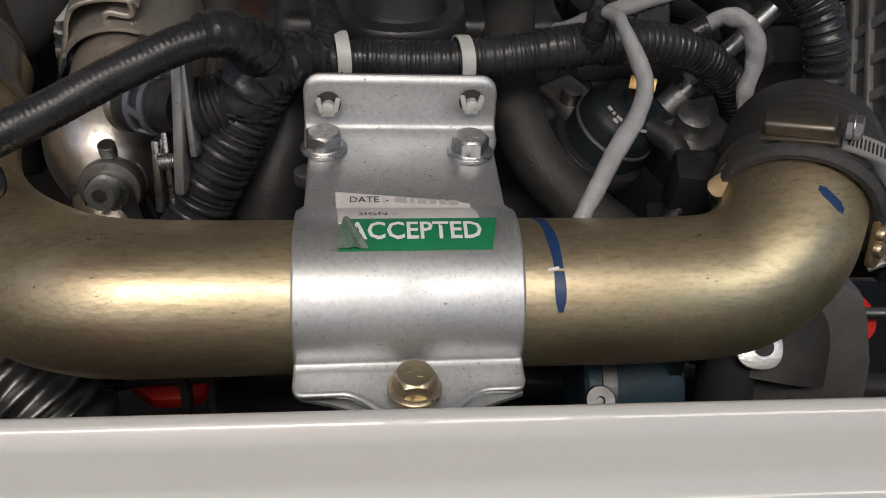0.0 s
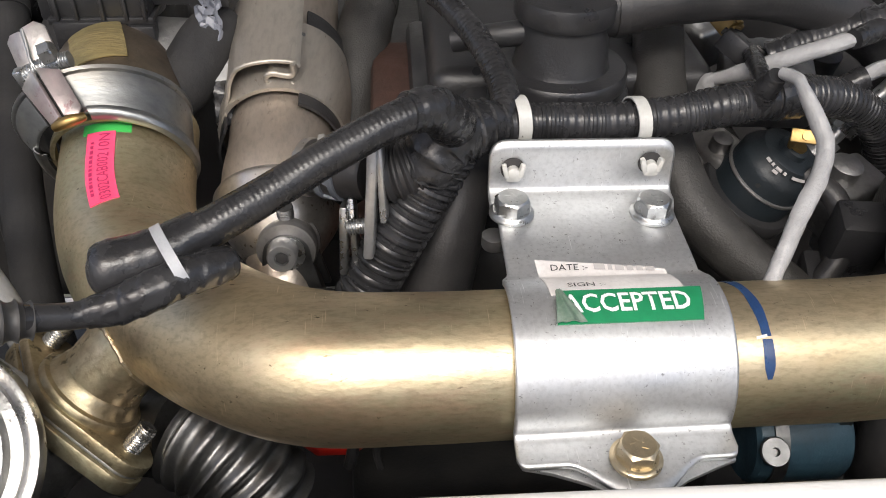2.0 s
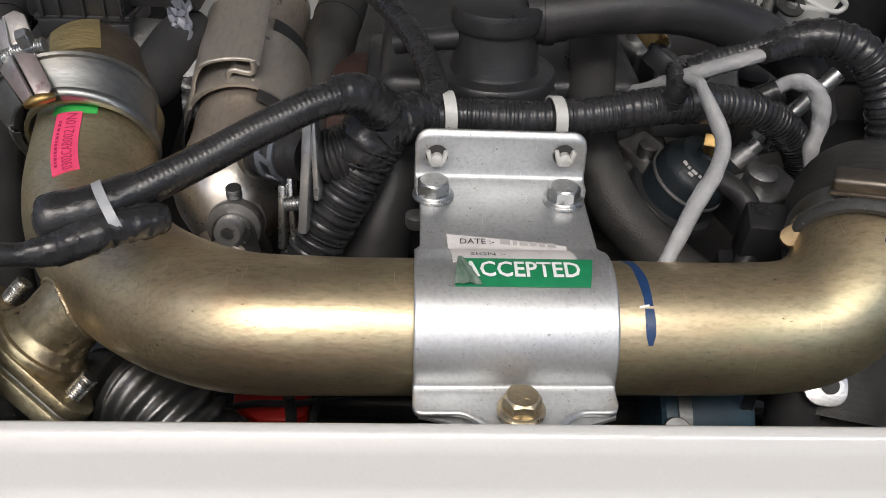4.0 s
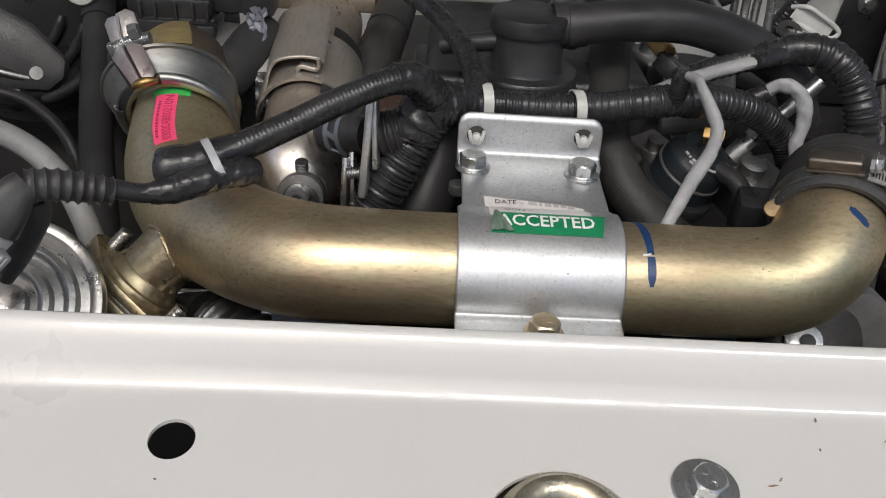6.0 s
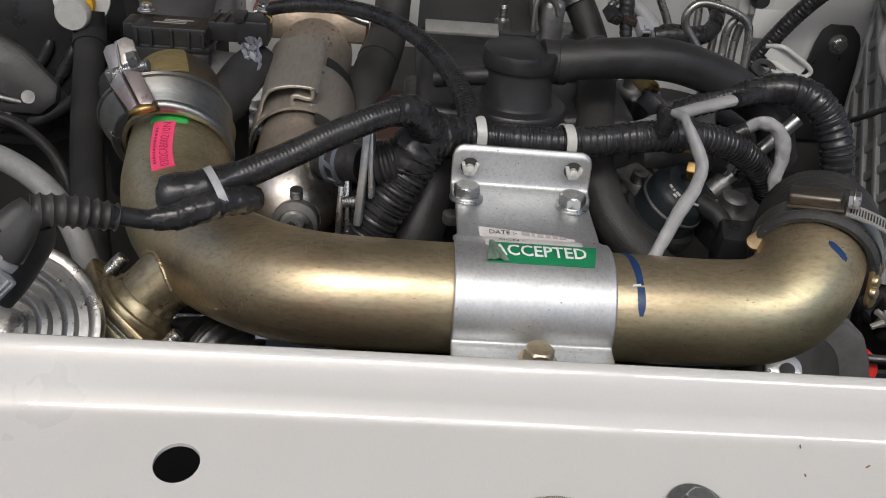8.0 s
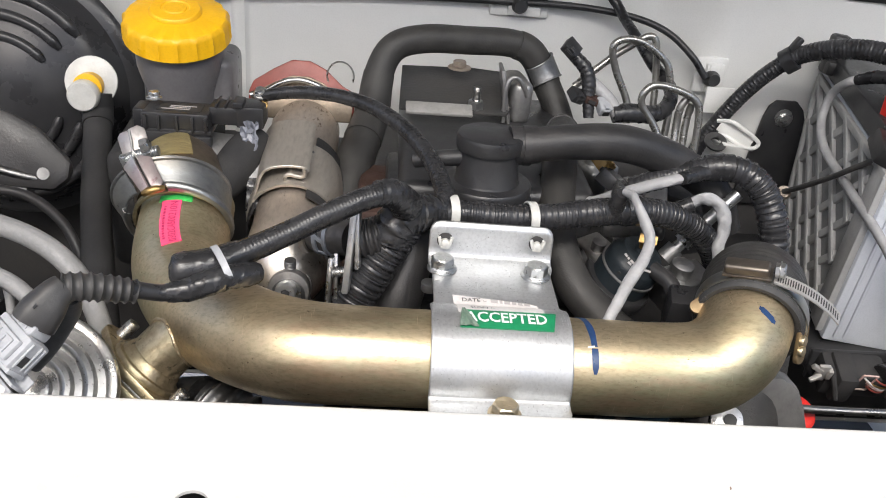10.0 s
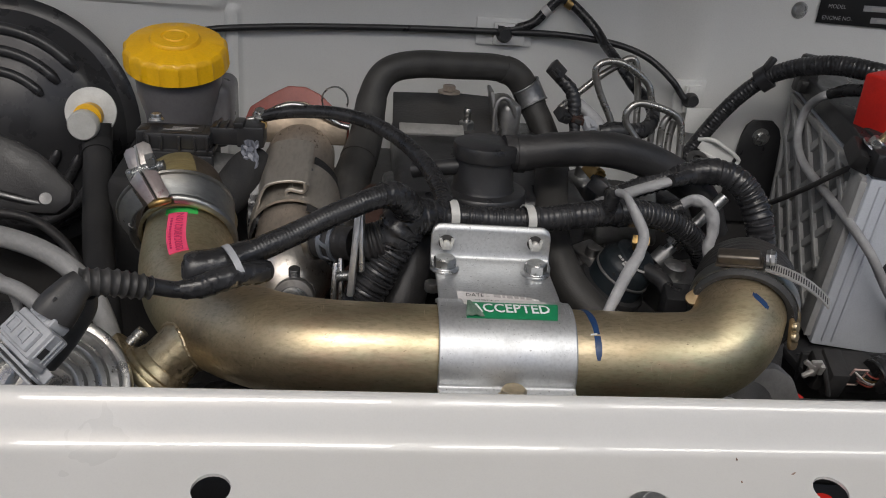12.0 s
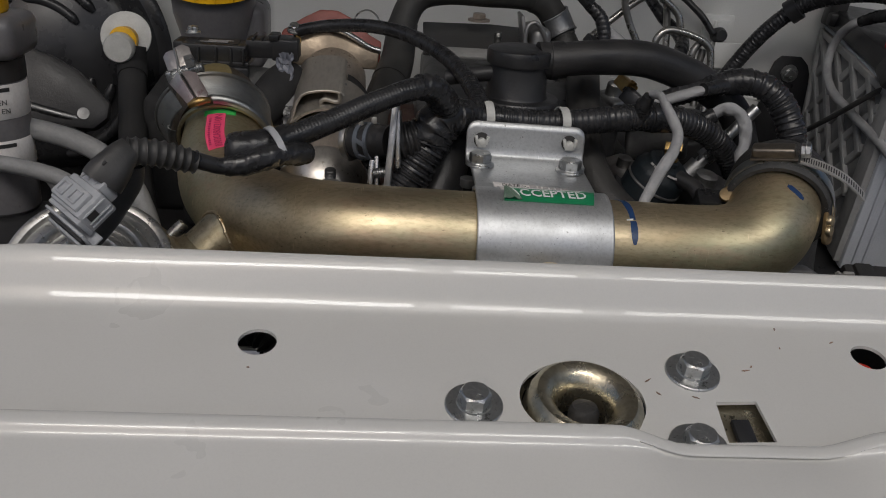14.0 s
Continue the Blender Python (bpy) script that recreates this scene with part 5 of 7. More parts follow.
part("collar", lathe([(0.0105, 0), (0.0138, 0.0003), (0.0142, 0.002), (0.0136, 0.0045), (0.0105, 0.005)], 32, CL_A - CL_D * 0.001, CL_D), M["domesteel"], tube_clip, "pale steel collar at the elbow")
part("ribbed_tube", Tube([CL_B + CL_D * 0.003, CL_B + CL_D * 0.016 + Vector((0, 0.004, 0.001)), CL_B + CL_D * 0.032 + Vector((0, 0.014, 0.003))], 0.0128, 0.0006).mesh(24, ribs(0.0034, 0.06, 0.5)), M["rubber"], tube_clip, "black ribbed continuation of the tube")


def clip_band(h, a0, a1, w):
    return patch(lambda u, v, l: CL_A + CL_D * (h + w * (v - 0.5)) + CL_X @ Vector((math.cos(radians(a0 + (a1 - a0) * u)), math.sin(radians(a0 + (a1 - a0) * u)), 0)) * (0.0128 + l), 24, 2, 0.0010)


part("ring", merge(clip_band(0.0125, 0, 360, 0.0032), clip_band(0.0205, 20, 330, 0.0028)), M["clipgrey"], tube_clip)
part("bridge", merge(*[patch(lambda u, v, l, a=a: CL_A + CL_D * (0.0125 + 0.008 * u) + CL_X @ Vector((math.cos(radians(a + 18 * u + 14 * (v - 0.5))), math.sin(radians(a + 18 * u + 14 * (v - 0.5))), 0)) * (0.0129 + l), 6, 3, 0.0010) for a in (60, 160, 215)]), M["clipgrey"], tube_clip, "crossing web of the clip")
part("ear", merge(*[place(box((0.0036, 0.0075, 0.0050), (0, 0, 0.0025), 0.0008), CL_A + CL_D * h + CL_X @ Vector((math.cos(radians(a)), math.sin(radians(a)), 0)) * 0.0125, CL_X @ Vector((math.cos(radians(a)), math.sin(radians(a)), 0))) for h, a in ((0.0125, 95), (0.0205, 78))]), M["paleplate"], tube_clip, "pale grip ears")

# ---- engine ----
eng = thing("engine_block", (0.0, 0.45, 0.5), "black-painted engine block and rocker cover", "engine")
part("block", box((0.26, 0.34, 0.30), (0.0, 0.50, 0.68), 0.012, (0, 0, 0), 3, 0.92), M["enginepaint"], eng)
part("cylinder_head", box((0.20, 0.28, 0.06), (0.005, 0.50, 0.85), 0.008, (0, 0, 0), 3), M["enginepaint"], eng)
part("rocker_cover", merge(box((0.155, 0.24, 0.045), (0.005, 0.500, 0.898), 0.010, segments=4), box((0.085, 0.10, 0.025), (-0.015, 0.385, 0.900), 0.008, segments=3), box((0.045, 0.13, 0.035), (-0.060, 0.43, 0.885), 0.006)), M["plastic"], eng)
part("side_casting", merge(box((0.04, 0.10, 0.13), (-0.085, 0.43, 0.83), 0.006), box((0.03, 0.05, 0.12), (-0.105, 0.36, 0.80), 0.006)), M["rust"], eng, "rusty brown side casting")
oil = thing("crankcase_breather", (-0.009, 0.402, 0.925), "black plastic crankcase breather with a round flat cap", "breather")
OC = (-0.0085, 0.3635, 0.0)
part("base", lathe([(0, 0.905), (0.0358, 0.905), (0.0358, 0.9205), (0.0350, 0.9222), (0.0312, 0.9232), (0.0312, 0.9250), (0.0335, 0.9262), (0.0338, 0.928), (0.0338, 0.9325), (0.0326, 0.9342), (0.0268, 0.9350), (0, 0.9350)], 56, OC), M["plastic"], oil, "two-step round flange")
part("body", lathe([(0, 0.934), (0.0250, 0.934), (0.0232, 0.937), (0.0215, 0.962), (0, 0.962)], 48, OC), M["plastic"], oil)
part("cap", lathe([(0.0214, 0.9590), (0.0242, 0.9595), (0.0248, 0.961), (0.0248, 0.9680), (0.0240, 0.9702), (0.0218, 0.9712), (0, 0.9718)], 52, OC), M["plastic"], oil)
part("spout", Tube([(-0.026, 0.361, 0.952), (-0.042, 0.364, 0.949), (-0.062, 0.37, 0.944)], [0.0065, 0.006, 0.006], 0.003).mesh(16), M["plastic"], oil)
hose_group("breather_hose", [(0.006, 0.364, 0.962), (0.020, 0.365, 0.963), (0.052, 0.368, 0.9665), (0.090, 0.374, 0.966), (0.122, 0.380, 0.957), (0.150, 0.384, 0.944), (0.175, 0.386, 0.925), (0.19, 0.388, 0.895)], [0.0130, 0.0126, 0.0132, 0.0138, 0.0138, 0.0135, 0.013, 0.013], M["rubber"], "fat black rubber hose leaving the breather cap", "hose", 24, 0.004, None, [("end_cuff", 0.0, 0.09, 1.10, "rubber", "thickened cuff on the breather"), ("ink_stripe", 0.30, 0.31, 1.004, "hose", "")], "hose_body")
part("collar", lathe([(0.0118, 0), (0.0145, 0.0005), (0.0148, 0.006), (0.0118, 0.0065)], 26, (0.0145, 0.3645, 0.9625), (1, 0.02, 0.05)), M["rubber"], oil, "rubber collar at the hose")
hose_group("coolant_hose", [(-0.125, 0.40, 0.80), (-0.120, 0.43, 0.85), (-0.110, 0.478, 0.894), (-0.098, 0.530, 0.922), (-0.093, 0.556, 0.955), (-0.080, 0.566, 0.976), (-0.052, 0.576, 0.9825), (-0.011, 0.588, 0.981), (0.030, 0.598, 0.979), (0.052, 0.600, 0.970), (0.068, 0.597, 0.945), (0.082, 0.580, 0.918), (0.095, 0.55, 0.88)], [0.0175, 0.0175, 0.0172, 0.0150, 0.0135, 0.0132, 0.0132, 0.0132, 0.0132, 0.0132, 0.0132, 0.0132, 0.0132], M["hose"], "black rubber coolant hose arching over the engine's rear", "hose", 24, 0.004, None, [("bend_sleeve", 0.30, 0.44, 1.05, "hose", "thicker sleeve round the bend"), ("end_sleeve", 0.74, 0.84, 1.06, "hose", "")], "hose_body")
hose_group("coolant_hose", [(0.080, 0.54, 0.915), (0.066, 0.47, 0.935), (0.057, 0.422, 0.930), (0.051, 0.382, 0.912), (0.050, 0.352, 0.893), (0.060, 0.326, 0.872), (0.082, 0.306, 0.854), (0.104, 0.288, 0.842), (0.125, 0.27, 0.82)], 0.0140, M["hose"], "black rubber hose running down past the saddle bracket", "hose", 24, 0.004, None, [("end_cuff", 0.0, 0.10, 1.08, "rubber", "")], "hose_body")
hose_group("coolant_hose", [(-0.058, 0.345, 0.915), (-0.062, 0.322, 0.893), (-0.070, 0.303, 0.860), (-0.078, 0.29, 0.82), (-0.08, 0.28, 0.78)], 0.0175, M["rubber"], "black rubber hose dropping behind the intake pipe", "hose", 24, 0.004, None, [("end_cuff", 0.0, 0.12, 1.06, "rubber", "")], "hose_body")
lift = thing("cover_plate", (-0.02, 0.55, 0.93), "dark steel cover plate with a bright front edge and two studs", "bracket")
part("top", slab([(-0.052, -0.045), (0.046, -0.045), (0.052, -0.03), (0.052, 0.045), (0.02, 0.05), (-0.05, 0.045)], 0.003, 0.001, (-0.022, 0.570, 0.936), (0, -0.16, 1)), M["enginepaint"], lift)
part("front_edge", box((0.060, 0.015, 0.0035), (-0.038, 0.5190, 0.9345), 0.0010, (22, 0, 1)), M["paleplate"], lift, "bright machined edge")
part("side_lug", merge(box((0.020, 0.05, 0.04), (0.036, 0.562, 0.938), 0.007, (0, 0, 8), 3), box((0.0035, 0.030, 0.052), (0.023, 0.548, 0.944), 0.001, (0, -12, 0)), Tube([(0.0225, 0.532, 0.922), (0.0215, 0.532, 0.950), (0.0240, 0.533, 0.961), (0.030, 0.534, 0.9640), (0.037, 0.535, 0.958), (0.043, 0.537, 0.946)], 0.0022, 0.002).mesh(10)), M["castsoft"], lift, "grey cast lug with a raised rim")
part("stud", Tube([(-0.004, 0.535, 0.932), (-0.004, 0.534, 0.953)], 0.0036, 0.0004).mesh(12, waves(0.00125, 0.08)), M["dullpipe"], lift)
nut = hexprism(0.013, 0.009)
nut.transform(pose(-0.004, 0.535, 0.931))
part("nut", nut, M["bolt"], lift)
part("top_bolt", place(hexprism(0.012, 0.005), (-0.018, 0.585, 0.957)), M["dullmetal"], lift)
part("bolt_washer", lathe([(0, 0), (0.011, 0), (0.011, 0.0018), (0, 0.0018)], 24, (-0.018, 0.585, 0.9545)), M["dullmetal"], lift)

# ---- wiring across the bay ----
har = thing("wiring_harness", (0.02, 0.318, 0.92), "black corrugated wiring harness strapped behind the saddle bracket", "harness")
h_pts = [(-0.075, 0.303, 0.928), (-0.060, 0.309, 0.9285), (-0.031, 0.3145, 0.9285), (0.001, 0.3165, 0.927), (0.033, 0.318, 0.9285), (0.066, 0.322, 0.932), (0.100, 0.332, 0.931), (0.134, 0.345, 0.921), (0.162, 0.360, 0.901), (0.180, 0.370, 0.878), (0.19, 0.375, 0.85)]
har_t = Tube(h_pts, [0.0092] * 5 + [0.0098] * 6, 0.0006)
part("conduit", har_t.mesh(18, ribs(0.0040, 0.030, 0.55)), M["conduit"], har)
part("tape_wrap", Tube([har_t.c[int(len(har_t.c) * f)] for f in (0.52, 0.545, 0.57)], 0.0112, 0.0015).mesh(18, wraps(0.006, 0.06)), M["tape"], har, "band of black tape")
knot = Tube([(-0.046, 0.310, 0.931), (-0.058, 0.304, 0.932), (-0.068, 0.299, 0.931), (-0.075, 0.296, 0.924), (-0.078, 0.295, 0.915)], [0.0105, 0.0130, 0.0145, 0.0145, 0.0138], 0.0009)
part("taped_joint", knot.mesh(24, lambda s, a: wraps(0.007, 0.09)(s, a) + 0.09 * abs(noise.noise((s * 160 + 2 * a, 3 * math.cos(a), 3 * math.sin(a))))), M["tape"], har, "wrinkled taped junction")
part("down_conduit", Tube([(-0.066, 0.301, 0.930), (-0.078, 0.296, 0.908), (-0.092, 0.291, 0.884), (-0.103, 0.287, 0.864), (-0.112, 0.285, 0.845), (-0.12, 0.283, 0.82)], 0.0134, 0.0007).mesh(24, lambda s, a: ribs(0.0056, 0.06, 0.6)(s, a)), M["conduit"], har, "thick corrugated conduit going down")
part("side_conduit", Tube([(-0.072, 0.300, 0.925), (-0.092, 0.305, 0.915), (-0.106, 0.312, 0.905), (-0.118, 0.32, 0.89)], 0.0095, 0.0008).mesh(16, ribs(0.0035, 0.05, 0.5)), M["conduit"], har)
part("left_run", Tube([(-0.070, 0.300, 0.934), (-0.070, 0.288, 0.945), (-0.077, 0.278, 0.9555), (-0.090, 0.270, 0.9575), (-0.115, 0.257, 0.9505), (-0.138, 0.245, 0.942), (-0.160, 0.2325, 0.935), (-0.178, 0.2235, 0.9295), (-0.192, 0.218, 0.9275)], [0.010, 0.0088, 0.0078, 0.0075, 0.0074, 0.0074, 0.0078, 0.0085, 0.009], 0.0005).mesh(18, lambda s, a: 1 + 0.009 * math.sin(2 * math.pi * s / 0.0022) + 0.02 * noise.noise((s * 120, math.cos(a), math.sin(a)))), M["tape"], har, "tape-wrapped run towards the lamp")
part("elbow_wrap", Tube([(-0.068, 0.296, 0.938), (-0.070, 0.287, 0.947), (-0.078, 0.278, 0.9565), (-0.088, 0.2715, 0.9585)], [0.0115, 0.0102, 0.0095, 0.0085], 0.001).mesh(18, wraps(0.005, 0.08)), M["tape"], har)
part("folded_end", Tube([(-0.165, 0.2305, 0.9335), (-0.178, 0.2235, 0.930), (-0.190, 0.219, 0.9282), (-0.198, 0.2168, 0.9275), (-0.2018, 0.2160, 0.927), (-0.2040, 0.2156, 0.927)], [0.0085, 0.0098, 0.0104, 0.0104, 0.0082, 0.0040], 0.0012).mesh(20, wraps(0.012, 0.03)), M["tape"], har, "folded taped end")
ret_t = Tube([(-0.1525, 0.2225, 0.9255), (-0.154, 0.2215, 0.9258), (-0.160, 0.2175, 0.9268), (-0.170, 0.2105, 0.9280), (-0.180, 0.2050, 0.9265), (-0.190, 0.2020, 0.9235), (-0.2015, 0.1990, 0.9225)], [0.0035, 0.0058, 0.0068, 0.0070, 0.0072, 0.0066, 0.0054], 0.0008)
part("return_run", ret_t.mesh(28, lambda s, a: 1 + 0.17 * abs(noise.noise((s * 120 + 1.2 * a, 1.6 * math.cos(a), 1.6 * math.sin(a)))) + 0.08 * (((s / 0.007 + a / 3.14) % 1) - 0.5)), M["tape"], har, "crinkled taped lead folding back")
part("smooth_run", Tube([(-0.196, 0.2005, 0.9228), (-0.204, 0.1975, 0.9232), (-0.211, 0.1935, 0.9262), (-0.218, 0.1895, 0.9295)], [0.0054, 0.0049, 0.0048, 0.0050], 0.0012).mesh(18), M["tape"], har, "smooth sleeve before the boot")
part("thin_cable", Tube([(-0.186, 0.452, 0.957), (-0.170, 0.448, 0.962), (-0.150, 0.442, 0.966), (-0.122, 0.428, 0.9695), (-0.094, 0.410, 0.968), (-0.068, 0.384, 0.9605), (-0.050, 0.354, 0.9495), (-0.0415, 0.322, 0.938), (-0.047, 0.308, 0.930)], [0.0048, 0.0050, 0.0053, 0.0055, 0.0057, 0.0060, 0.0063, 0.0068, 0.0078], 0.0006).mesh(16, lambda s, a: ribs(0.0026, 0.014, 0.6)(s, a) + (0.09 * abs(noise.noise((s * 220 + a, 2 * math.cos(a), 2 * math.sin(a)))) if s > 0.09 else 0)), M["tape"], har, "slim corrugated cable from the sensor")
part("coloured_wires", merge(*[Tube([(-0.186, 0.449 + 0.002 * k, 0.956), (-0.181, 0.447 + 0.002 * k, 0.951), (-0.184, 0.444 + 0.002 * k, 0.9455)], 0.0009, 0.002).mesh(6) for k in range(4)]), M["brass"], har, "bundle of thin yellow wires")

for x, z, lab in ((-0.0355, 0.929, ""), (0.0195, 0.9275, "")):
    tie = thing("cable_tie", (x, 0.3, z), "white nylon push-in cable tie strapping the harness", "cable tie", "harness ties")
    bm = patch(lambda u, v, l: Vector((x - 0.003 + 0.006 * v - 0.002 * math.cos(2 * math.pi * u), 0.3158 + (0.0108 + l) * math.cos(2 * math.pi * u), z + (0.0112 + l) * math.sin(2 * math.pi * u))), 28, 2, 0.0006)
    part("strap", bm, M["nylon"], tie)
    claw = merge(lathe([(0.0030, 0), (0.0030, 0.0035), (0.0020, 0.0042), (0, 0.0043)], 16, (0, -0.0010, 0)), box((0.0066, 0.0034, 0.0034), (0, -0.0030, 0.0022), 0.0012), *[box((0.0022, 0.0062, 0.0036), (0.0036 * k, 0.0006, 0.0024), 0.0006, (0, 0, -14 * k)) for k in (-1, 1)])
    xc = x - 0.0052 if x < 0 else x + 0.0022
    place(claw, (xc, 0.2914 + 0.0446 * xc, 0.9195), (0, -1, 0.05))
    # The tab stays whole; a dark disc paints the hole's shade.
    part("clip_hole", lathe([(0, 0), (0.0054, 0), (0.0054, 0.0006), (0, 0.0006)], 24, (xc, 0.2921 + 0.0446 * xc, 0.9195), (0, -1, 0.05)), M["dark"], tie, "dark disc painting the shade of the hole round the foot")
    part("push_clip", claw, M["nylon"], tie, "pronged push-in foot")

clamp_tie = thing("cable_tie", (-0.18, 0.222, 0.92), "grey nylon cable tie round the folded harness end", "cable tie")
TIE_D = Vector((-0.86, -0.43, -0.26)).normalized()
TIE_W = Vector((0.30, -0.93, -0.15))
TIE_W = (TIE_W - TIE_D * TIE_W.dot(TIE_D)).normalized()
TIE_K = TIE_D.cross(TIE_W)
part("strap", patch(lambda u, v, l: Vector((-0.1740, 0.2190, 0.9298)) + TIE_W * ((0.0150 + l) * math.cos(2 * math.pi * u)) + TIE_K * ((0.0112 + l) * math.sin(2 * math.pi * u)) + TIE_D * (0.0040 * (v - 0.5)), 48, 2, 0.0009), M["greyplastic"], clamp_tie)

plug = thing("lamp_connector", (-0.27, 0.18, 0.9), "grey plastic connector plug with a ribbed black rubber boot", "connector")
boot_t = Tube([(-0.2165, 0.1915, 0.9270), (-0.2245, 0.1872, 0.9302), (-0.2365, 0.1808, 0.9348), (-0.2490, 0.1752, 0.9368)], [0.0062, 0.0072, 0.0076, 0.0080], 0.0004)
part("boot_bellows", boot_t.mesh(28, lambda s, a: 1 + 0.13 * (1 - abs(math.sin(math.pi * s / 0.0048)) ** 0.7 * 1.6)), M["boot"], plug)
PE1 = Vector((0.62, 0.50, 0.60)).normalized()
PE2 = Vector((0.45, -0.72, 0.0)) + Vector((-0.05, -0.20, -0.45))
PE2 = (PE2 - PE1 * PE2.dot(PE1)).normalized()
PE3 = PE2.cross(PE1)
PLUG_O = Vector((-0.2685, 0.1560, 0.9135))
PLUG = Matrix.Translation(PLUG_O) @ Matrix((PE1, PE2, PE3)).transposed().to_4x4()
part("boot_cone", Tube([(-0.2480, 0.1757, 0.9370), (-0.2515, 0.1720, 0.9345), (-0.2550, 0.1685, 0.9300), (-0.2585, 0.1655, 0.9255), (-0.2605, 0.1640, 0.9225)], [0.0082, 0.0094, 0.0112, 0.0122, 0.0124], 0.0012).mesh(32, lambda s, a: 1 + 0.07 * math.cos(4 * a + 0.9)), M["boot"], plug, "rubber cone of the boot")
part("boot_mark", patch(lambda u, v, l: Vector((-0.2570, 0.1575, 0.9345)) + PE1 * (0.0025 * u) + PE2 * (0.0018 * (v - 0.5)) + PE3 * (0.0004 + l), 2, 2, 0.0003), M["boot"], plug)


def plug_part(name, bm, material, label=""):
    bm.transform(PLUG)
    return part(name, bm, material, plug, label)


body = plug_part("housing", merge(box((0.0180, 0.0290, 0.0150), (0, 0, 0), 0.0016), box((0.0120, 0.0250, 0.0040), (-0.001, -0.001, 0.0080), 0.0010), box((0.0030, 0.0300, 0.0120), (-0.0100, 0, -0.001), 0.0008)), M["greyplastic"])
plug_part("collar", merge(box((0.0080, 0.0200, 0.0115), (0.0120, -0.001, 0.0005), 0.0016), *[box((0.0050, 0.0026, 0.0125), (0.0120, y, 0.0008), 0.0008) for y in (-0.0085, -0.0030, 0.0030, 0.0085)]), M["greyplastic"], "ribbed collar at the boot")
for y in (-0.0070, 0.0045):
    plug_part("window_frame", merge(box((0.0068, 0.0012, 0.0014), (-0.001, y - 0.0030, 0.0104), 0.0004), box((0.0068, 0.0012, 0.0014), (-0.001, y + 0.0030, 0.0104), 0.0004), box((0.0012, 0.0070, 0.0014), (0.0026, y, 0.0104), 0.0004), box((0.0012, 0.0070, 0.0014), (-0.0044, y, 0.0104), 0.0004)), M["greyplastic"])
plug_part("end_ridge", merge(*[box((0.0150, 0.0016, 0.0012), (0.0005, 0.0148, z), 0.0004) for z in (-0.0042, -0.0016, 0.0046)]), M["greyplastic"])
# No recess is cut: a black patch paints the slot's shade.
plug_part("slot", box((0.0060, 0.0010, 0.0040), (-0.0025, 0.0146, 0.0015), 0), M["ink"], "slot in the plug with its shade painted as a dark patch")
plug_part("clip_wing", merge(box((0.0018, 0.0380, 0.0110), (-0.0145, 0.001, -0.004), 0.0006, (0, 6, 0)), box((0.0080, 0.0370, 0.0016), (-0.0115, 0.001, -0.0098), 0.0006), box((0.0016, 0.0330, 0.0060), (-0.0185, 0.001, -0.007), 0.0006, (0, 10, 0))), M["greyplastic"], "thin locking wing")
# Black strip painting the shade between wing and housing.
plug_part("wing_gap", box((0.0016, 0.0340, 0.0080), (-0.0165, 0.001, -0.006), 0.0004, (0, 8, 0)), M["ink"], "dark strip painting the shade behind the wing")
part("lead", Tube([(-0.2475, 0.1800, 0.9290), (-0.2510, 0.185, 0.9165), (-0.2580, 0.185, 0.9040), (-0.2660, 0.185, 0.8905), (-0.2740, 0.185, 0.878)], [0.0060, 0.0066, 0.0066, 0.0058, 0.0040], 0.002).mesh(18), M["greylead"], plug, "dark grey rubber lead")

# white-sleeved sensor leads
lead = thing("sleeved_lead", (0.09, 0.30, 0.90), "dirty white sleeved lead taped to the harness", "cable")
SLV = lambda k: (lambda s, a: 1 + 0.10 * math.sin(2 * a + s * 60) + k * noise.noise((s * 150, math.cos(a), math.sin(a))))
part("sleeve", Tube([(0.081, 0.311, 0.9535), (0.0845, 0.303, 0.9545), (0.0855, 0.300, 0.953), (0.0895, 0.295, 0.946), (0.0935, 0.289, 0.9385), (0.0950, 0.2845, 0.9345), (0.0942, 0.280, 0.930), (0.0895, 0.271, 0.923), (0.082, 0.262, 0.9165), (0.071, 0.247, 0.906), (0.060, 0.232, 0.893)], [0.0030, 0.0033, 0.0031, 0.0037, 0.0038, 0.0036, 0.0035, 0.0037, 0.0038, 0.0038, 0.0038], 0.0010).mesh(14, SLV(0.10)), M["sleeve"], lead)
sleeve_strip = Tube([(0.0765, 0.378, 0.9155), (0.092, 0.366, 0.9275), (0.108, 0.358, 0.9385), (0.125, 0.356, 0.9455), (0.140, 0.357, 0.9495)], [0.0034, 0.0044, 0.0040, 0.0043, 0.0042], 0.0012)
part("sleeve_branch", sleeve_strip.mesh(14, SLV(0.10)), M["sleeve"], lead)
for s0, s1, a0 in ((0.50, 0.53, -6), (0.545, 0.60, 2), (0.615, 0.65, -4), (0.665, 0.69, 4), (0.70, 0.735, 0), (0.75, 0.765, 3)):
    part("ink_mark", patch(lambda u, v, l: sleeve_strip.at(s0 + (s1 - s0) * u, -24 + a0 + 9 * v, 0.0006 + l), 4, 2, 0.0002), M["ink"], lead, "short stroke of dark ink")
part("taped_arm", Tube([(0.1045, 0.4185, 0.9185), (0.099, 0.392, 0.9265), (0.091, 0.362, 0.9345), (0.083, 0.334, 0.9400), (0.0805, 0.322, 0.9400)], [0.0048, 0.0048, 0.0046, 0.0044, 0.0046], 0.0012).mesh(14, wraps(0.009, 0.05)), M["tape"], lead, "black taped arm crossing the sleeve")
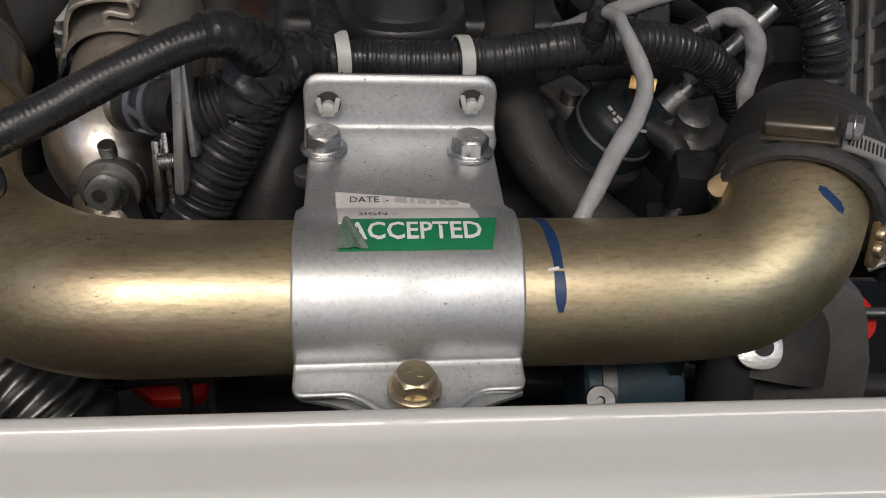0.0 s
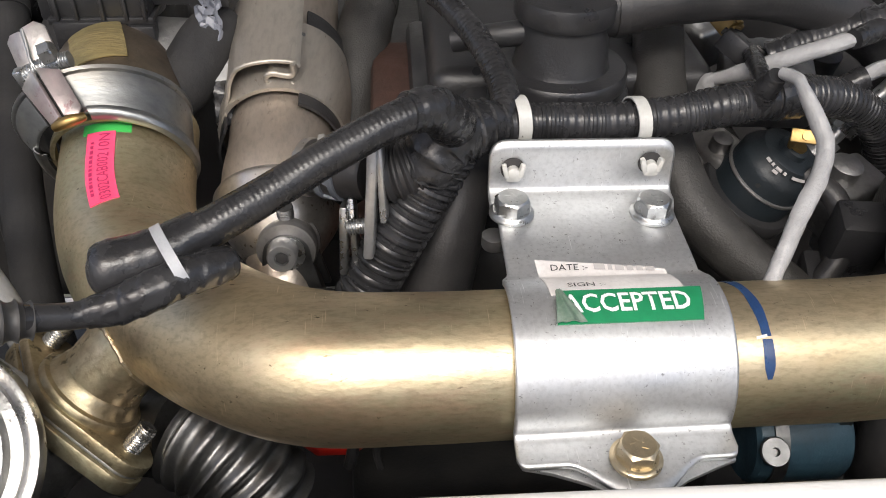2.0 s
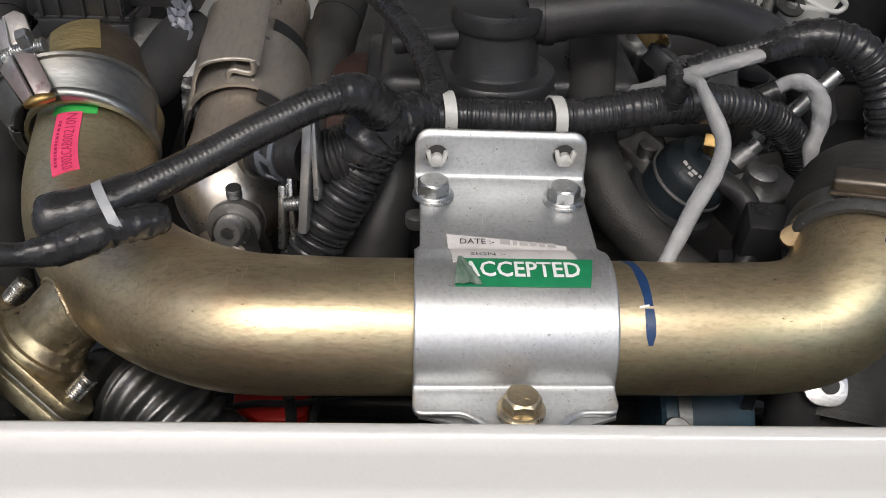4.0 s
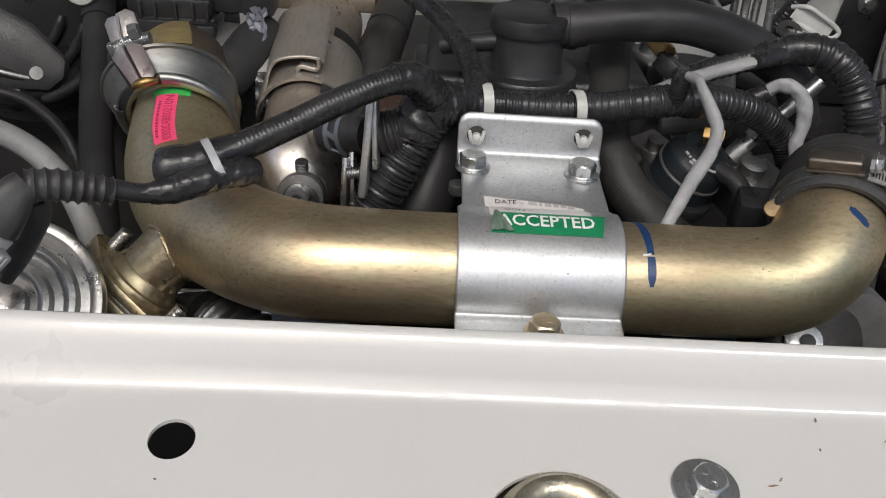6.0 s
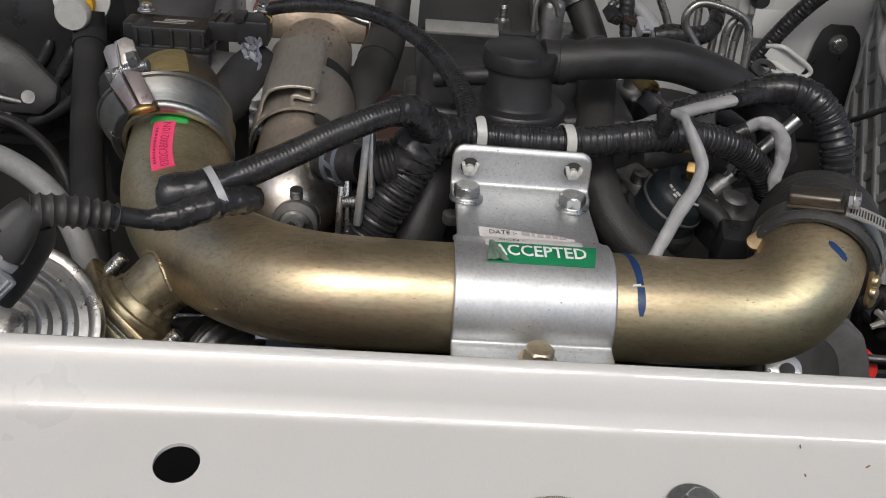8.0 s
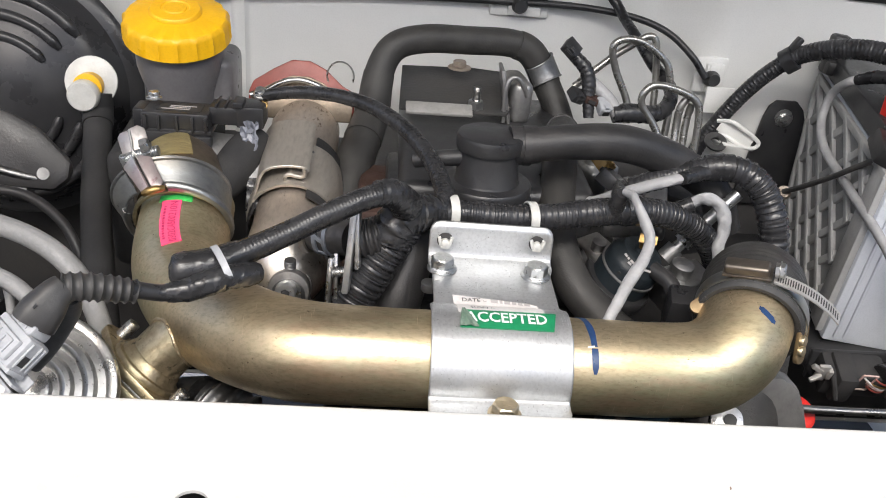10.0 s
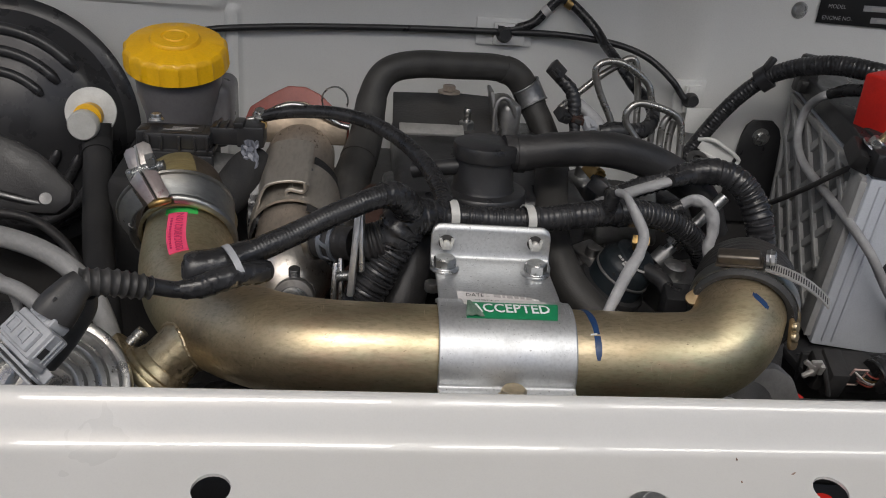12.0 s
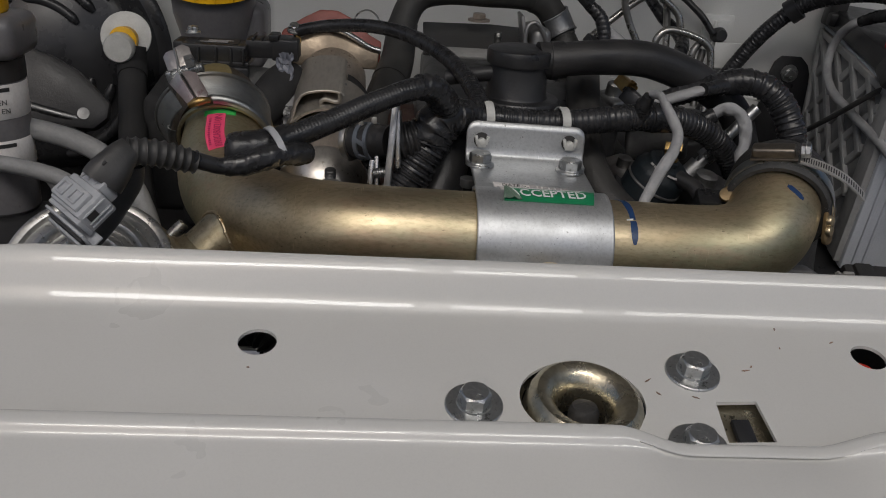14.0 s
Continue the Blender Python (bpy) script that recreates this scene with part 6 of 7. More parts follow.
part("branch_tape", Tube([(0.134, 0.3535, 0.9495), (0.145, 0.360, 0.950), (0.160, 0.368, 0.951), (0.170, 0.372, 0.952)], [0.0050, 0.0056, 0.0064, 0.0075], 0.0010).mesh(14, wraps(0.005, 0.08)), M["tape"], lead, "black tape where the sleeve joins the conduit")
part("sleeve_end", Tube([(0.0790, 0.376, 0.9170), (0.0755, 0.379, 0.9145), (0.0725, 0.381, 0.9105), (0.0715, 0.382, 0.9050)], [0.0034, 0.0036, 0.0028, 0.0012], 0.0008).mesh(14, SLV(0.40)), M["sleeve"], lead, "crumpled torn end of the sleeve")
part("tape_tie", Tube([(0.0775, 0.322, 0.932), (0.0790, 0.317, 0.943), (0.0800, 0.313, 0.9515)], [0.0066, 0.0056, 0.0042], 0.0008).mesh(16, wraps(0.0022, 0.10)), M["tape"], lead, "black tape binding")
lead2 = thing("sleeved_lead", (0.16, 0.345, 0.90), "short looped white sleeved lead beside the elbow hose", "cable")
part("sleeve", Tube([(0.143, 0.350, 0.929), (0.150, 0.349, 0.936), (0.160, 0.345, 0.936), (0.167, 0.341, 0.927), (0.168, 0.338, 0.915), (0.166, 0.335, 0.904), (0.168, 0.333, 0.892)], [0.0034, 0.0050, 0.0042, 0.0048, 0.0040, 0.0043, 0.0040], 0.0010).mesh(16, SLV(0.30)), M["sleeve"], lead2)
part("tape_end", Tube([(0.134, 0.350, 0.925), (0.145, 0.350, 0.931)], 0.0062, 0.0012).mesh(14, wraps(0.003, 0.1)), M["tape"], lead2)
hose_group("corrugated_conduit", [(0.104, 0.376, 0.930), (0.122, 0.3725, 0.9395), (0.145, 0.3705, 0.9485), (0.168, 0.369, 0.9540), (0.188, 0.364, 0.951), (0.203, 0.357, 0.936), (0.211, 0.349, 0.915), (0.214, 0.345, 0.89), (0.214, 0.345, 0.86)], [0.0075, 0.0080, 0.0086, 0.0096, 0.0104, 0.0108, 0.0110, 0.0112, 0.0112], M["conduit"], "black corrugated conduit arching down beside the elbow hose", "conduit", 18, 0.0009, ribs(0.0052, 0.042, 0.55), [("tape_wrap", 0.30, 0.40, 1.08, "tape", "black tape round the conduit")], "conduit")

# ---- sensor, valve and pipes right of the engine ----
valve = thing("solenoid_valve", (0.104, 0.335, 0.85), "black round solenoid valve with a brass terminal", "valve")
VA = Vector((0.36, -0.26, 0.895)).normalized()
VC = Vector((0.1125, 0.3400, 0.8945))
VE = (Vector((-0.6, -0.8, 0)) - VA * VA.dot(Vector((-0.6, -0.8, 0)))).normalized()
VF = VA.cross(VE)


def valve_pt(r, deg, down):
    """A point of the valve: r from its axis, deg round it from the side facing the front, down from its top."""
    return VC + (VE * math.cos(radians(deg)) + VF * math.sin(radians(deg))) * r - VA * down


part("body", lathe([(0, -0.060), (0.0225, -0.060), (0.0228, -0.022), (0.0220, -0.0195), (0.0222, -0.0110), (0.0205, -0.0075), (0.0172, -0.0042), (0.0162, -0.0006), (0.0152, 0), (0.0078, 0), (0.0074, 0.0030), (0.0066, 0.0036), (0, 0.0036)], 48, VC, VA), M["blue"], valve)
part("crimp_ring", lathe([(0.0215, 0), (0.0230, 0.0003), (0.0233, 0.0012), (0.0230, 0.0020), (0.0215, 0.0022)], 48, valve_pt(0, 0, 0.0210), VA), M["castsoft"], valve, "worn bright crimp ring")
part("collar", lathe([(0.0220, 0), (0.0275, 0.0005), (0.0280, 0.0030), (0.0278, 0.0090), (0.0268, 0.0105), (0.0220, 0.0110)], 44, valve_pt(0, 0, 0.0430), VA), M["plastic"], valve)
for a0, a1, r0, d0 in ((-26, -17, 0.0176, 0.0030), (-14, -9, 0.0176, 0.0030), (-5, 6, 0.0176, 0.0030), (10, 15, 0.0176, 0.0030), (-6, 3, 0.0190, 0.0046), (26, 52, 0.0176, 0.0030)):
    part("print", patch(lambda u, v, l: valve_pt(r0 + 0.0010 * v + l, a0 + (a1 - a0) * u, d0 + 0.0012 * v - 0.0012 - l), 6, 2, 0.0002), M["fadedink"], valve, "worn white print")
# Small black disc painting the shade of a hole in the body.
part("pin_hole", lathe([(0, 0), (0.0014, 0), (0.0014, 0.0003), (0, 0.0003)], 14, valve_pt(0.0222, -4, 0.0145), VE), M["ink"], valve)
part("brass_terminal", merge(place(box((0.0130, 0.0068, 0.0014), (0, 0, 0), 0.0005), (0.1095, 0.3270, 0.9110), (-0.25, -0.75, 0.60)), lathe([(0, 0), (0.0022, 0), (0.0022, 0.0012), (0, 0.0012)], 14, (0.1100, 0.3262, 0.9116), (-0.25, -0.75, 0.60)), box((0.0040, 0.0026, 0.0100), (0.1075, 0.3330, 0.9045), 0.0006, (20, -25, 20)), lathe([(0, 0), (0.0052, 0), (0.0052, 0.0016), (0, 0.0016)], 16, valve_pt(0, 0, -0.0038), VA)), M["brass"], valve)
part("lead", Tube([(0.118, 0.330, 0.886), (0.130, 0.315, 0.880), (0.131, 0.298, 0.862), (0.119, 0.290, 0.842)], 0.0062, 0.003).mesh(14), M["rubber"], valve)
sock = thing("black_relay", (0.13, 0.30, 0.85), "small square black relay beside the solenoid valve", "relay")
part("case", box((0.024, 0.022, 0.034), (0.136, 0.300, 0.868), 0.003, (12, 0, -10)), M["plastic"], sock)
part("foot", box((0.03, 0.03, 0.012), (0.130, 0.295, 0.845), 0.003, (12, 0, -10)), M["plastic"], sock)
rail = thing("fuel_rail", (0.16, 0.37, 0.88), "bright steel fuel pipe with a threaded union", "pipe")
RAIL_DIR = Vector((0.66, 0.10, 0.745)).normalized()
RAIL_END = Vector((0.1600, 0.366, 0.9035))
part("pipe", Tube([RAIL_END + RAIL_DIR * (0.01 * k) for k in range(-3, 5)], 0.0048, 0.003).mesh(16), M["palezinc"], rail)
part("union", place(hexprism(0.014, 0.012), RAIL_END - RAIL_DIR * 0.016, RAIL_DIR), M["bolt"], rail)
part("end_union", lathe([(0, 0), (0.0075, 0), (0.0075, 0.012), (0, 0.012)], 18, RAIL_END - RAIL_DIR * 0.034, RAIL_DIR), M["castmetal"], rail)
for k, (x, y, z, sx, sy, sz, rz, m) in enumerate(((0.150, 0.345, 0.862, 0.04, 0.03, 0.03, 20, "castmetal"), (0.088, 0.368, 0.872, 0.026, 0.040, 0.022, 30, "castsoft"), (0.166, 0.362, 0.824, 0.016, 0.020, 0.038, 10, "castsoft"), (0.120, 0.405, 0.900, 0.05, 0.05, 0.03, -15, "castmetal"), (0.165, 0.43, 0.88, 0.06, 0.05, 0.04, 12, "enginepaint"), (0.095, 0.455, 0.905, 0.03, 0.03, 0.03, 30, "castmetal"))):
    blk = part("pump_casting", merge(box((sx, sy, sz), (x, y, z), 0.004, (8, -6, rz), 3), lathe([(0, 0), (sx * 0.22, 0), (sx * 0.22, sz * 0.35), (sx * 0.16, sz * 0.4), (0, sz * 0.4)], 16, (x - sx * 0.15, y - sy * 0.1, z + sz * 0.45), (0.1, -0.2, 1))), M[m])
    tagged(blk, "grey cast pump housing between the hoses" if m != "enginepaint" else "black cast housing between the hoses", "casting", "engine castings")
pump_bolt = bolt_template("pump_bolt", M["palezinc"], "zinc-plated hex nut on the pump bracket behind the harness", 0.0130, 0.0070, 0.0110)
put_bolt(pump_bolt, (0.182, 0.450, 0.8900), (0.0, -0.35, 0.94), first=True)
tagged(part("pump_bracket", merge(box((0.044, 0.034, 0.004), (0.180, 0.451, 0.8872), 0.001, (20, 0, 10)), box((0.004, 0.034, 0.040), (0.160, 0.452, 0.868), 0.001, (20, 0, 10))), M["castsoft"]), "grey steel bracket behind the harness", "bracket")


def conn(x, y, z, rot, size, m, label):
    c = thing("plug_connector", (x, y, z - size[2] / 2), label, "connector")
    for nm, bm, mm in (("shell", merge(box(size, (0, 0, 0), 0.0012), box((size[0] * 0.6, size[1] * 1.15, size[2] * 0.35), (0, 0, size[2] * 0.2), 0.0008)), m), ("latch", box((size[0] * 0.35, size[1] * 0.3, size[2] * 0.25), (0, -size[1] * 0.35, size[2] * 0.55), 0.0006), m), ("terminal_face", box((size[0] * 0.5, 0.001, size[2] * 0.5), (0, -size[1] * 0.58, 0), 0), "ink")):
        bm.transform(pose(x, y, z, *rot))
        part(nm, bm, M[mm], c)
    return c


conn(0.086, 0.398, 0.940, (20, 25, 30), (0.012, 0.016, 0.010), "brass", "small brass-coloured injector plug under the breather hose")
conn(0.092, 0.385, 0.930, (30, 10, 60), (0.012, 0.024, 0.012), "plastic", "black injector plug under the breather hose")
conn(0.0835, 0.570, 0.985, (30, 42, -10), (0.016, 0.016, 0.009), "plastic", "black connector clipped beside the coolant hose")
conn(0.1075, 0.556, 0.942, (6, 14, -8), (0.013, 0.012, 0.007), "rust", "brown plug connector beside the injector pipes")
conn(0.092, 0.556, 0.945, (30, 20, 30), (0.014, 0.014, 0.009), "plastic", "black clip between the coolant hose and the leads")
conn(0.118, 0.55, 0.938, (30, 0, 10), (0.012, 0.016, 0.010), "greyplastic", "grey plug connector below the injector pipes")
hose_thing("connector_lead", [(0.0800, 0.575, 0.984), (0.0880, 0.570, 0.978), (0.0990, 0.566, 0.968), (0.1035, 0.562, 0.955), (0.1040, 0.559, 0.945), (0.106, 0.552, 0.925)], [0.0030, 0.0058, 0.0066, 0.0068, 0.0062, 0.0050], M["tape"], "black taped lead to the brown plug", "cable", 12, 0.0014, wraps(0.005, 0.12))
clip_t = Tube([(0.030, 0.598, 0.979), (0.052, 0.600, 0.970), (0.068, 0.597, 0.945), (0.082, 0.580, 0.918)], 0.0140, 0.002)
tagged(part("hose_bracket", merge(patch(lambda u, v, l: clip_t.at(0.38 + 0.24 * v, -20 + 160 * u, 0.0012 + l), 20, 4, 0.0012), Tube([clip_t.at(0.62, -20 + 16 * k, 0.0022) for k in range(11)], 0.0010, 0.001).mesh(8), Tube([clip_t.at(0.38, -20 + 16 * k, 0.0022) for k in range(11)], 0.0010, 0.001).mesh(8)), M["castmetal"]), "bent steel clip over the coolant hose", "bracket")
for pts, lab in (([(0.150, 0.575, 0.915), (0.1485, 0.583, 0.934), (0.133, 0.587, 0.964), (0.127, 0.588, 0.9856), (0.1395, 0.589, 0.9935), (0.1585, 0.589, 0.990), (0.1794, 0.588, 0.976), (0.186, 0.586, 0.964), (0.191, 0.582, 0.936), (0.190, 0.575, 0.905)], "bright steel injector pipe bent in a loop"),
                 ([(0.097, 0.595, 0.942), (0.111, 0.598, 0.9545), (0.133, 0.600, 0.974), (0.151, 0.601, 0.987), (0.163, 0.601, 0.995), (0.171, 0.600, 0.990), (0.1765, 0.597, 0.958), (0.178, 0.590, 0.925)], "bright steel injector pipe crossing behind the loop"),
                 ([(0.178, 0.535, 0.905), (0.166, 0.541, 0.926), (0.1525, 0.544, 0.943), (0.1520, 0.545, 0.955), (0.163, 0.546, 0.963), (0.1876, 0.546, 0.9586), (0.2037, 0.545, 0.950), (0.208, 0.543, 0.937), (0.2085, 0.538, 0.909), (0.206, 0.53, 0.88)], "bright steel injector pipe beside the bulkhead"),
                 ([(0.1975, 0.552, 0.952), (0.1915, 0.551, 0.942), (0.1905, 0.549, 0.923), (0.190, 0.54, 0.895)], "steel injector pipe dropping to the pump"),
                 ([(0.2035, 0.556, 0.945), (0.201, 0.554, 0.925), (0.200, 0.545, 0.890)], "steel injector pipe in the inner row")):
    hose_thing("injector_pipe", pts, 0.0036, M["palepipe"], lab, "pipe", 12, 0.003, group="injector pipes")
hose_thing("grey_lead", [(0.102, 0.572, 0.958), (0.112, 0.565, 0.952), (0.124, 0.555, 0.943), (0.132, 0.545, 0.932)], 0.006, M["sleeve"], "grey sleeved lead curling behind the engine", "cable", 12)

# ---- bulkhead fittings ----
hose_thing("brake_line", [(-0.285, 0.66, 0.975), (-0.270, 0.685, 0.984), (-0.20, 0.688, 0.991), (-0.124, 0.690, 0.995), (-0.04, 0.690, 0.998), (0.049, 0.688, 1.000), (0.10, 0.686, 1.001), (0.144, 0.680, 0.999), (0.178, 0.673, 0.994), (0.205, 0.663, 0.984), (0.228, 0.650, 0.966), (0.2405, 0.645, 0.951), (0.244, 0.644, 0.947)], 0.0036, M["plastic"], "thin black line clipped across the bulkhead", "pipe", 12)
hose_thing("washer_cable", [(0.040, 0.688, 1.002), (0.056, 0.690, 1.003), (0.078, 0.690, 1.011), (0.092, 0.690, 1.026), (0.106, 0.690, 1.038), (0.120, 0.686, 1.032), (0.1423, 0.675, 1.0122), (0.1531, 0.660, 0.9967), (0.1598, 0.640, 0.9875), (0.1698, 0.625, 0.9738), (0.1783, 0.615, 0.963), (0.1872, 0.600, 0.9544), (0.1898, 0.580, 0.946), (0.1808, 0.562, 0.9363), (0.1648, 0.552, 0.933), (0.1418, 0.548, 0.9342), (0.1270, 0.546, 0.932)], [0.0052] * 9 + [0.0056, 0.0060, 0.0064, 0.0068, 0.0075, 0.0085, 0.0090, 0.0080], M["tape"], "black taped cable looping down the bulkhead behind the injector pipes", "cable", 14, 0.0014, wraps(0.007, 0.07))
for c, s in (((0.088, 0.690, 1.022), "paper"), ((0.111, 0.688, 1.036), "brass")):
    tagged(part("tape_band", lathe([(0.005, 0), (0.0058, 0.0005), (0.0058, 0.008), (0.005, 0.0085)], 18, c, (0.6, -0.1, 0.6) if s == "paper" else (0.7, -0.1, -0.4)), M[s]), "pale band of marking tape on the cable" if s == "paper" else "dull yellow band of tape on the cable", "tape")


def fw_clip(x, y, z, w, h, label, rz=0.0):
    c = thing("line_clip", (x, y, z), label, "clip")
    part("base", merge(box((w, 0.007, h), (x, y - 0.0035, z), 0.0022, (0, 0, rz)), box((w * 0.56, 0.010, h * 0.80), (x + w * 0.08, y - 0.007, z - h * 0.05), 0.0022, (0, 0, rz)), box((w * 0.30, 0.008, h * 0.45), (x + w * 0.02, y - 0.010, z + h * 0.12), 0.0016, (0, 0, rz))), M["wallpaint"], c, "raised painted pad")
    part("grommet", lathe([(0, 0), (0.0085, 0), (0.0085, 0.006), (0.006, 0.010), (0.006, 0.014), (0, 0.014)], 20, (x - 0.001, y - 0.010, z - 0.002), (0, -1, 0.1)), M["plastic"], c, "black rubber grommet")
    return c


fw_clip(0.048, 0.700, 0.999, 0.062, 0.030, "black grommet on a raised painted pad of the bulkhead")
fw_clip(0.253, 0.662, 0.947, 0.034, 0.038, "black grommet on a painted tab at the bulkhead's side")
tagged(part("bulkhead_bracket", merge(box((0.03, 0.003, 0.028), (0.262, 0.641, 0.925), 0.001), box((0.04, 0.05, 0.003), (0.27, 0.62, 0.890), 0.001, (0, 12, 20)), box((0.040, 0.0012, 0.014), (0.2745, 0.6050, 0.9020), 0.0006, (0, 24, -8)), Tube([(0.255, 0.612, 0.912), (0.266, 0.602, 0.915), (0.280, 0.600, 0.908), (0.293, 0.600, 0.900), (0.2985, 0.600, 0.894), (0.294, 0.600, 0.889), (0.284, 0.600, 0.890), (0.270, 0.604, 0.896), (0.258, 0.610, 0.901)], 0.0022, 0.002).mesh(10)), M["wallpaint"]), "off-white painted bracket with a wire edge", "bracket")
tagged(part("eyelet", lathe([(0.0050, 0), (0.0110, 0), (0.0115, 0.0005), (0.0115, 0.003), (0.0050, 0.003)], 28, (0.252, 0.598, 0.893), (0, -0.55, 0.83)), M["bellows"]), "dull grey steel eyelet bolted under the bulkhead bracket", "eyelet")
sp = thing("type_plate", (0.47, 0.644, 1.03), "black vehicle type plate screwed to the bulkhead", "plate")
part("sheet", box((0.16, 0.0012, 0.055), (0.456, 0.6546, 1.0605), 0.0004, (0, 1.5, 0)), M["plate"], sp)
for k, (x, z, w) in enumerate(((0.465, 1.0525, 0.105), (0.471, 1.0405, 0.095))):
    part("field", box((w, 0.0006, 0.006), (x + 0.012, 0.6537, z), 0), M["sleeve"], sp, "pale number field")
    part("number_bar", box((w * 0.7, 0.0004, 0.003), (x + 0.005, 0.6533, z), 0), M["fadedink"], sp)
for word, x, z in (("MODEL", 0.395, 1.0525), ("ENGINE NO.", 0.3975, 1.0405)):
    txt = lettering(word, 0.0042, 0)
    txt.transform(pose(x, 0.6536, z, 90, 0, 0))
    part("print", txt, M["sleeve"], sp)
part("rivet", lathe([(0, 0.002), (0.002, 0.0015), (0.003, 0)], 14, (0.384, 0.654, 1.078), (0, -1, 0)), M["bolt"], sp)
ws = thing("bulkhead_screw", (0.356, 0.643, 1.046), "zinc pan-head screw in the bulkhead", "screw")
part("head", lathe([(0, 0.004), (0.006, 0.0035), (0.0085, 0.001), (0.009, 0)], 24, (0.356, 0.6565, 1.046), (0, -1, 0)), M["bolt"], ws)
tabp = thing("battery_stay", (0.345, 0.64, 0.83), "black painted steel stay bolted beside the battery", "bracket")
part("plate", slab([(-0.034, -0.10), (0.034, -0.10), (0.027, 0.000), (0.023, 0.010), (0.014, 0.0185), (-0.008, 0.0185), (-0.015, 0.012), (-0.019, 0.000)], 0.004, 0.001, (0.338, 0.6535, 0.908), (0, -1, 0.05)), M["plastic"], tabp)
stay_bolt = bolt_template("stay_bolt", M["bolt"], "zinc-plated bolt on the black battery stay", 0.010, 0.005, 0.0098)
put_bolt(stay_bolt, (0.341, 0.6495, 0.908), (0, -1, 0.05), first=True)

# ---- brake parts on the left ----
boost = thing("brake_booster", (-0.465, 0.65, 0.74), "large black brake booster drum with pressed ribs", "brake booster")
part("drum", lathe([(0.120, -0.02), (0.130, 0.0), (0.1315, 0.006), (0.128, 0.010), (0.118, 0.013), (0.112, 0.022), (0.104, 0.034), (0.092, 0.040), (0.060, 0.043), (0.05, 0.050), (0, 0.052)], 64, (-0.465, 0.655, 0.880), (0, -1, 0.12)), M["boosterpaint"], boost)
BM = Matrix.Translation((-0.465, 0.655, 0.880)) @ frame_of((0, -1, 0.12))
for r, h, w in ((0.101, 0.0375, 0.0062), (0.080, 0.0415, 0.0055), (0.060, 0.0445, 0.0050)):
    for a0, a1 in ((-75, -15), (39, 96), (106, 165)):
        rb = Tube([(r * math.cos(radians(a)), r * math.sin(radians(a)), h) for a in np.linspace(a0, a1, 11)], [w * 0.55] + [w] * 9 + [w * 0.55], 0.003)
        bm = rb.mesh(12)
        bm.transform(BM)
        part("rib", bm, M["boosterpaint"], boost)
mc = thing("master_cylinder", (-0.30, 0.55, 0.86), "dark cast brake master cylinder under its reservoir", "cylinder")
part("barrel", lathe([(0, 0), (0.018, 0), (0.018, 0.06), (0.022, 0.065), (0.022, 0.09), (0.016, 0.10), (0.016, 0.14), (0, 0.14)], 24, (-0.285, 0.62, 0.885), (0.15, -1, 0)), M["castmetal"], mc)
part("body", merge(box((0.085, 0.15, 0.11), (-0.285, 0.55, 0.835), 0.010, (0, 0, 4), 3), box((0.05, 0.06, 0.05), (-0.262, 0.48, 0.80), 0.008, segments=3)), M["mattrubber"], mc, "black body under the cylinder")
# Sheet added to black out the pale bulkhead low behind the engine.
pad = part("wall_lining", grid(120, 12, lambda u, v: (-0.60 + 1.20 * u, firewall_y(-0.60 + 1.20 * u, 0.52) - 0.008, 0.51 + 0.325 * v)), M["dark"])
setting(pad, "black sheet added low over the bulkhead to keep it dark", "lining")
sol = pad.modifiers.new("thickness", "SOLIDIFY")
sol.thickness, sol.offset = 0.004, 1
resv = thing("brake_fluid_reservoir", (-0.265, 0.52, 0.90), "translucent brake fluid reservoir with a yellow screw cap", "reservoir")
RC = (-0.2650, 0.522, 0)
part("tank", merge(lathe([(0, 0.88), (0.026, 0.899), (0.028, 0.912), (0.030, 0.937), (0.036, 0.957), (0.0375, 0.974), (0.036, 0.982), (0, 0.984)], 40, RC), box((0.032, 0.06, 0.06), (-0.236, 0.545, 0.937), 0.010, segments=4)), M["resin"], resv)
part("level_mark", lathe([(0.0315, 0), (0.0318, 0.0006), (0.0315, 0.0012)], 36, (-0.265, 0.522, 0.9455)), M["resin"], resv)
CAP_UP = Vector((0.02, -0.27, 0.96)).normalized()
CAP_AT = (-0.2655, 0.5200, 0.9850)
part("cap", lathe([(0.0360, -0.0020), (0.0445, -0.0018), (0.0452, 0.0006), (0.0446, 0.0120), (0.0436, 0.0150), (0.0405, 0.0172), (0.0240, 0.0200), (0.0215, 0.0204)], 128, CAP_AT, CAP_UP, lambda a, h: 1 - (0.034 if 0.0 < h < 0.0155 and (a * 18 / (2 * math.pi)) % 1 < 0.80 else 0)), M["yellow"], resv, "yellow screw cap with finger grips")
part("cap_button", lathe([(0.0220, 0.0190), (0.0216, 0.0218), (0.0200, 0.0236), (0.0120, 0.0242), (0.0112, 0.0232), (0.0096, 0.0232), (0.0088, 0.0244), (0, 0.0246)], 48, CAP_AT, CAP_UP), M["yellow"], resv, "round boss with a pressed ring")
clu = thing("clutch_fluid_cap", (-0.353, 0.56, 0.90), "white plastic cap on a disc with a yellow seal ring", "cap")
CA = Vector((0.06, -0.86, 0.36)).normalized()
part("disc", lathe([(0, 0), (0.0225, 0), (0.0235, 0.001), (0.0232, 0.0025), (0.012, 0.0045), (0, 0.0045)], 36, (-0.3555, 0.560, 0.9240), CA), M["nylon"], clu)
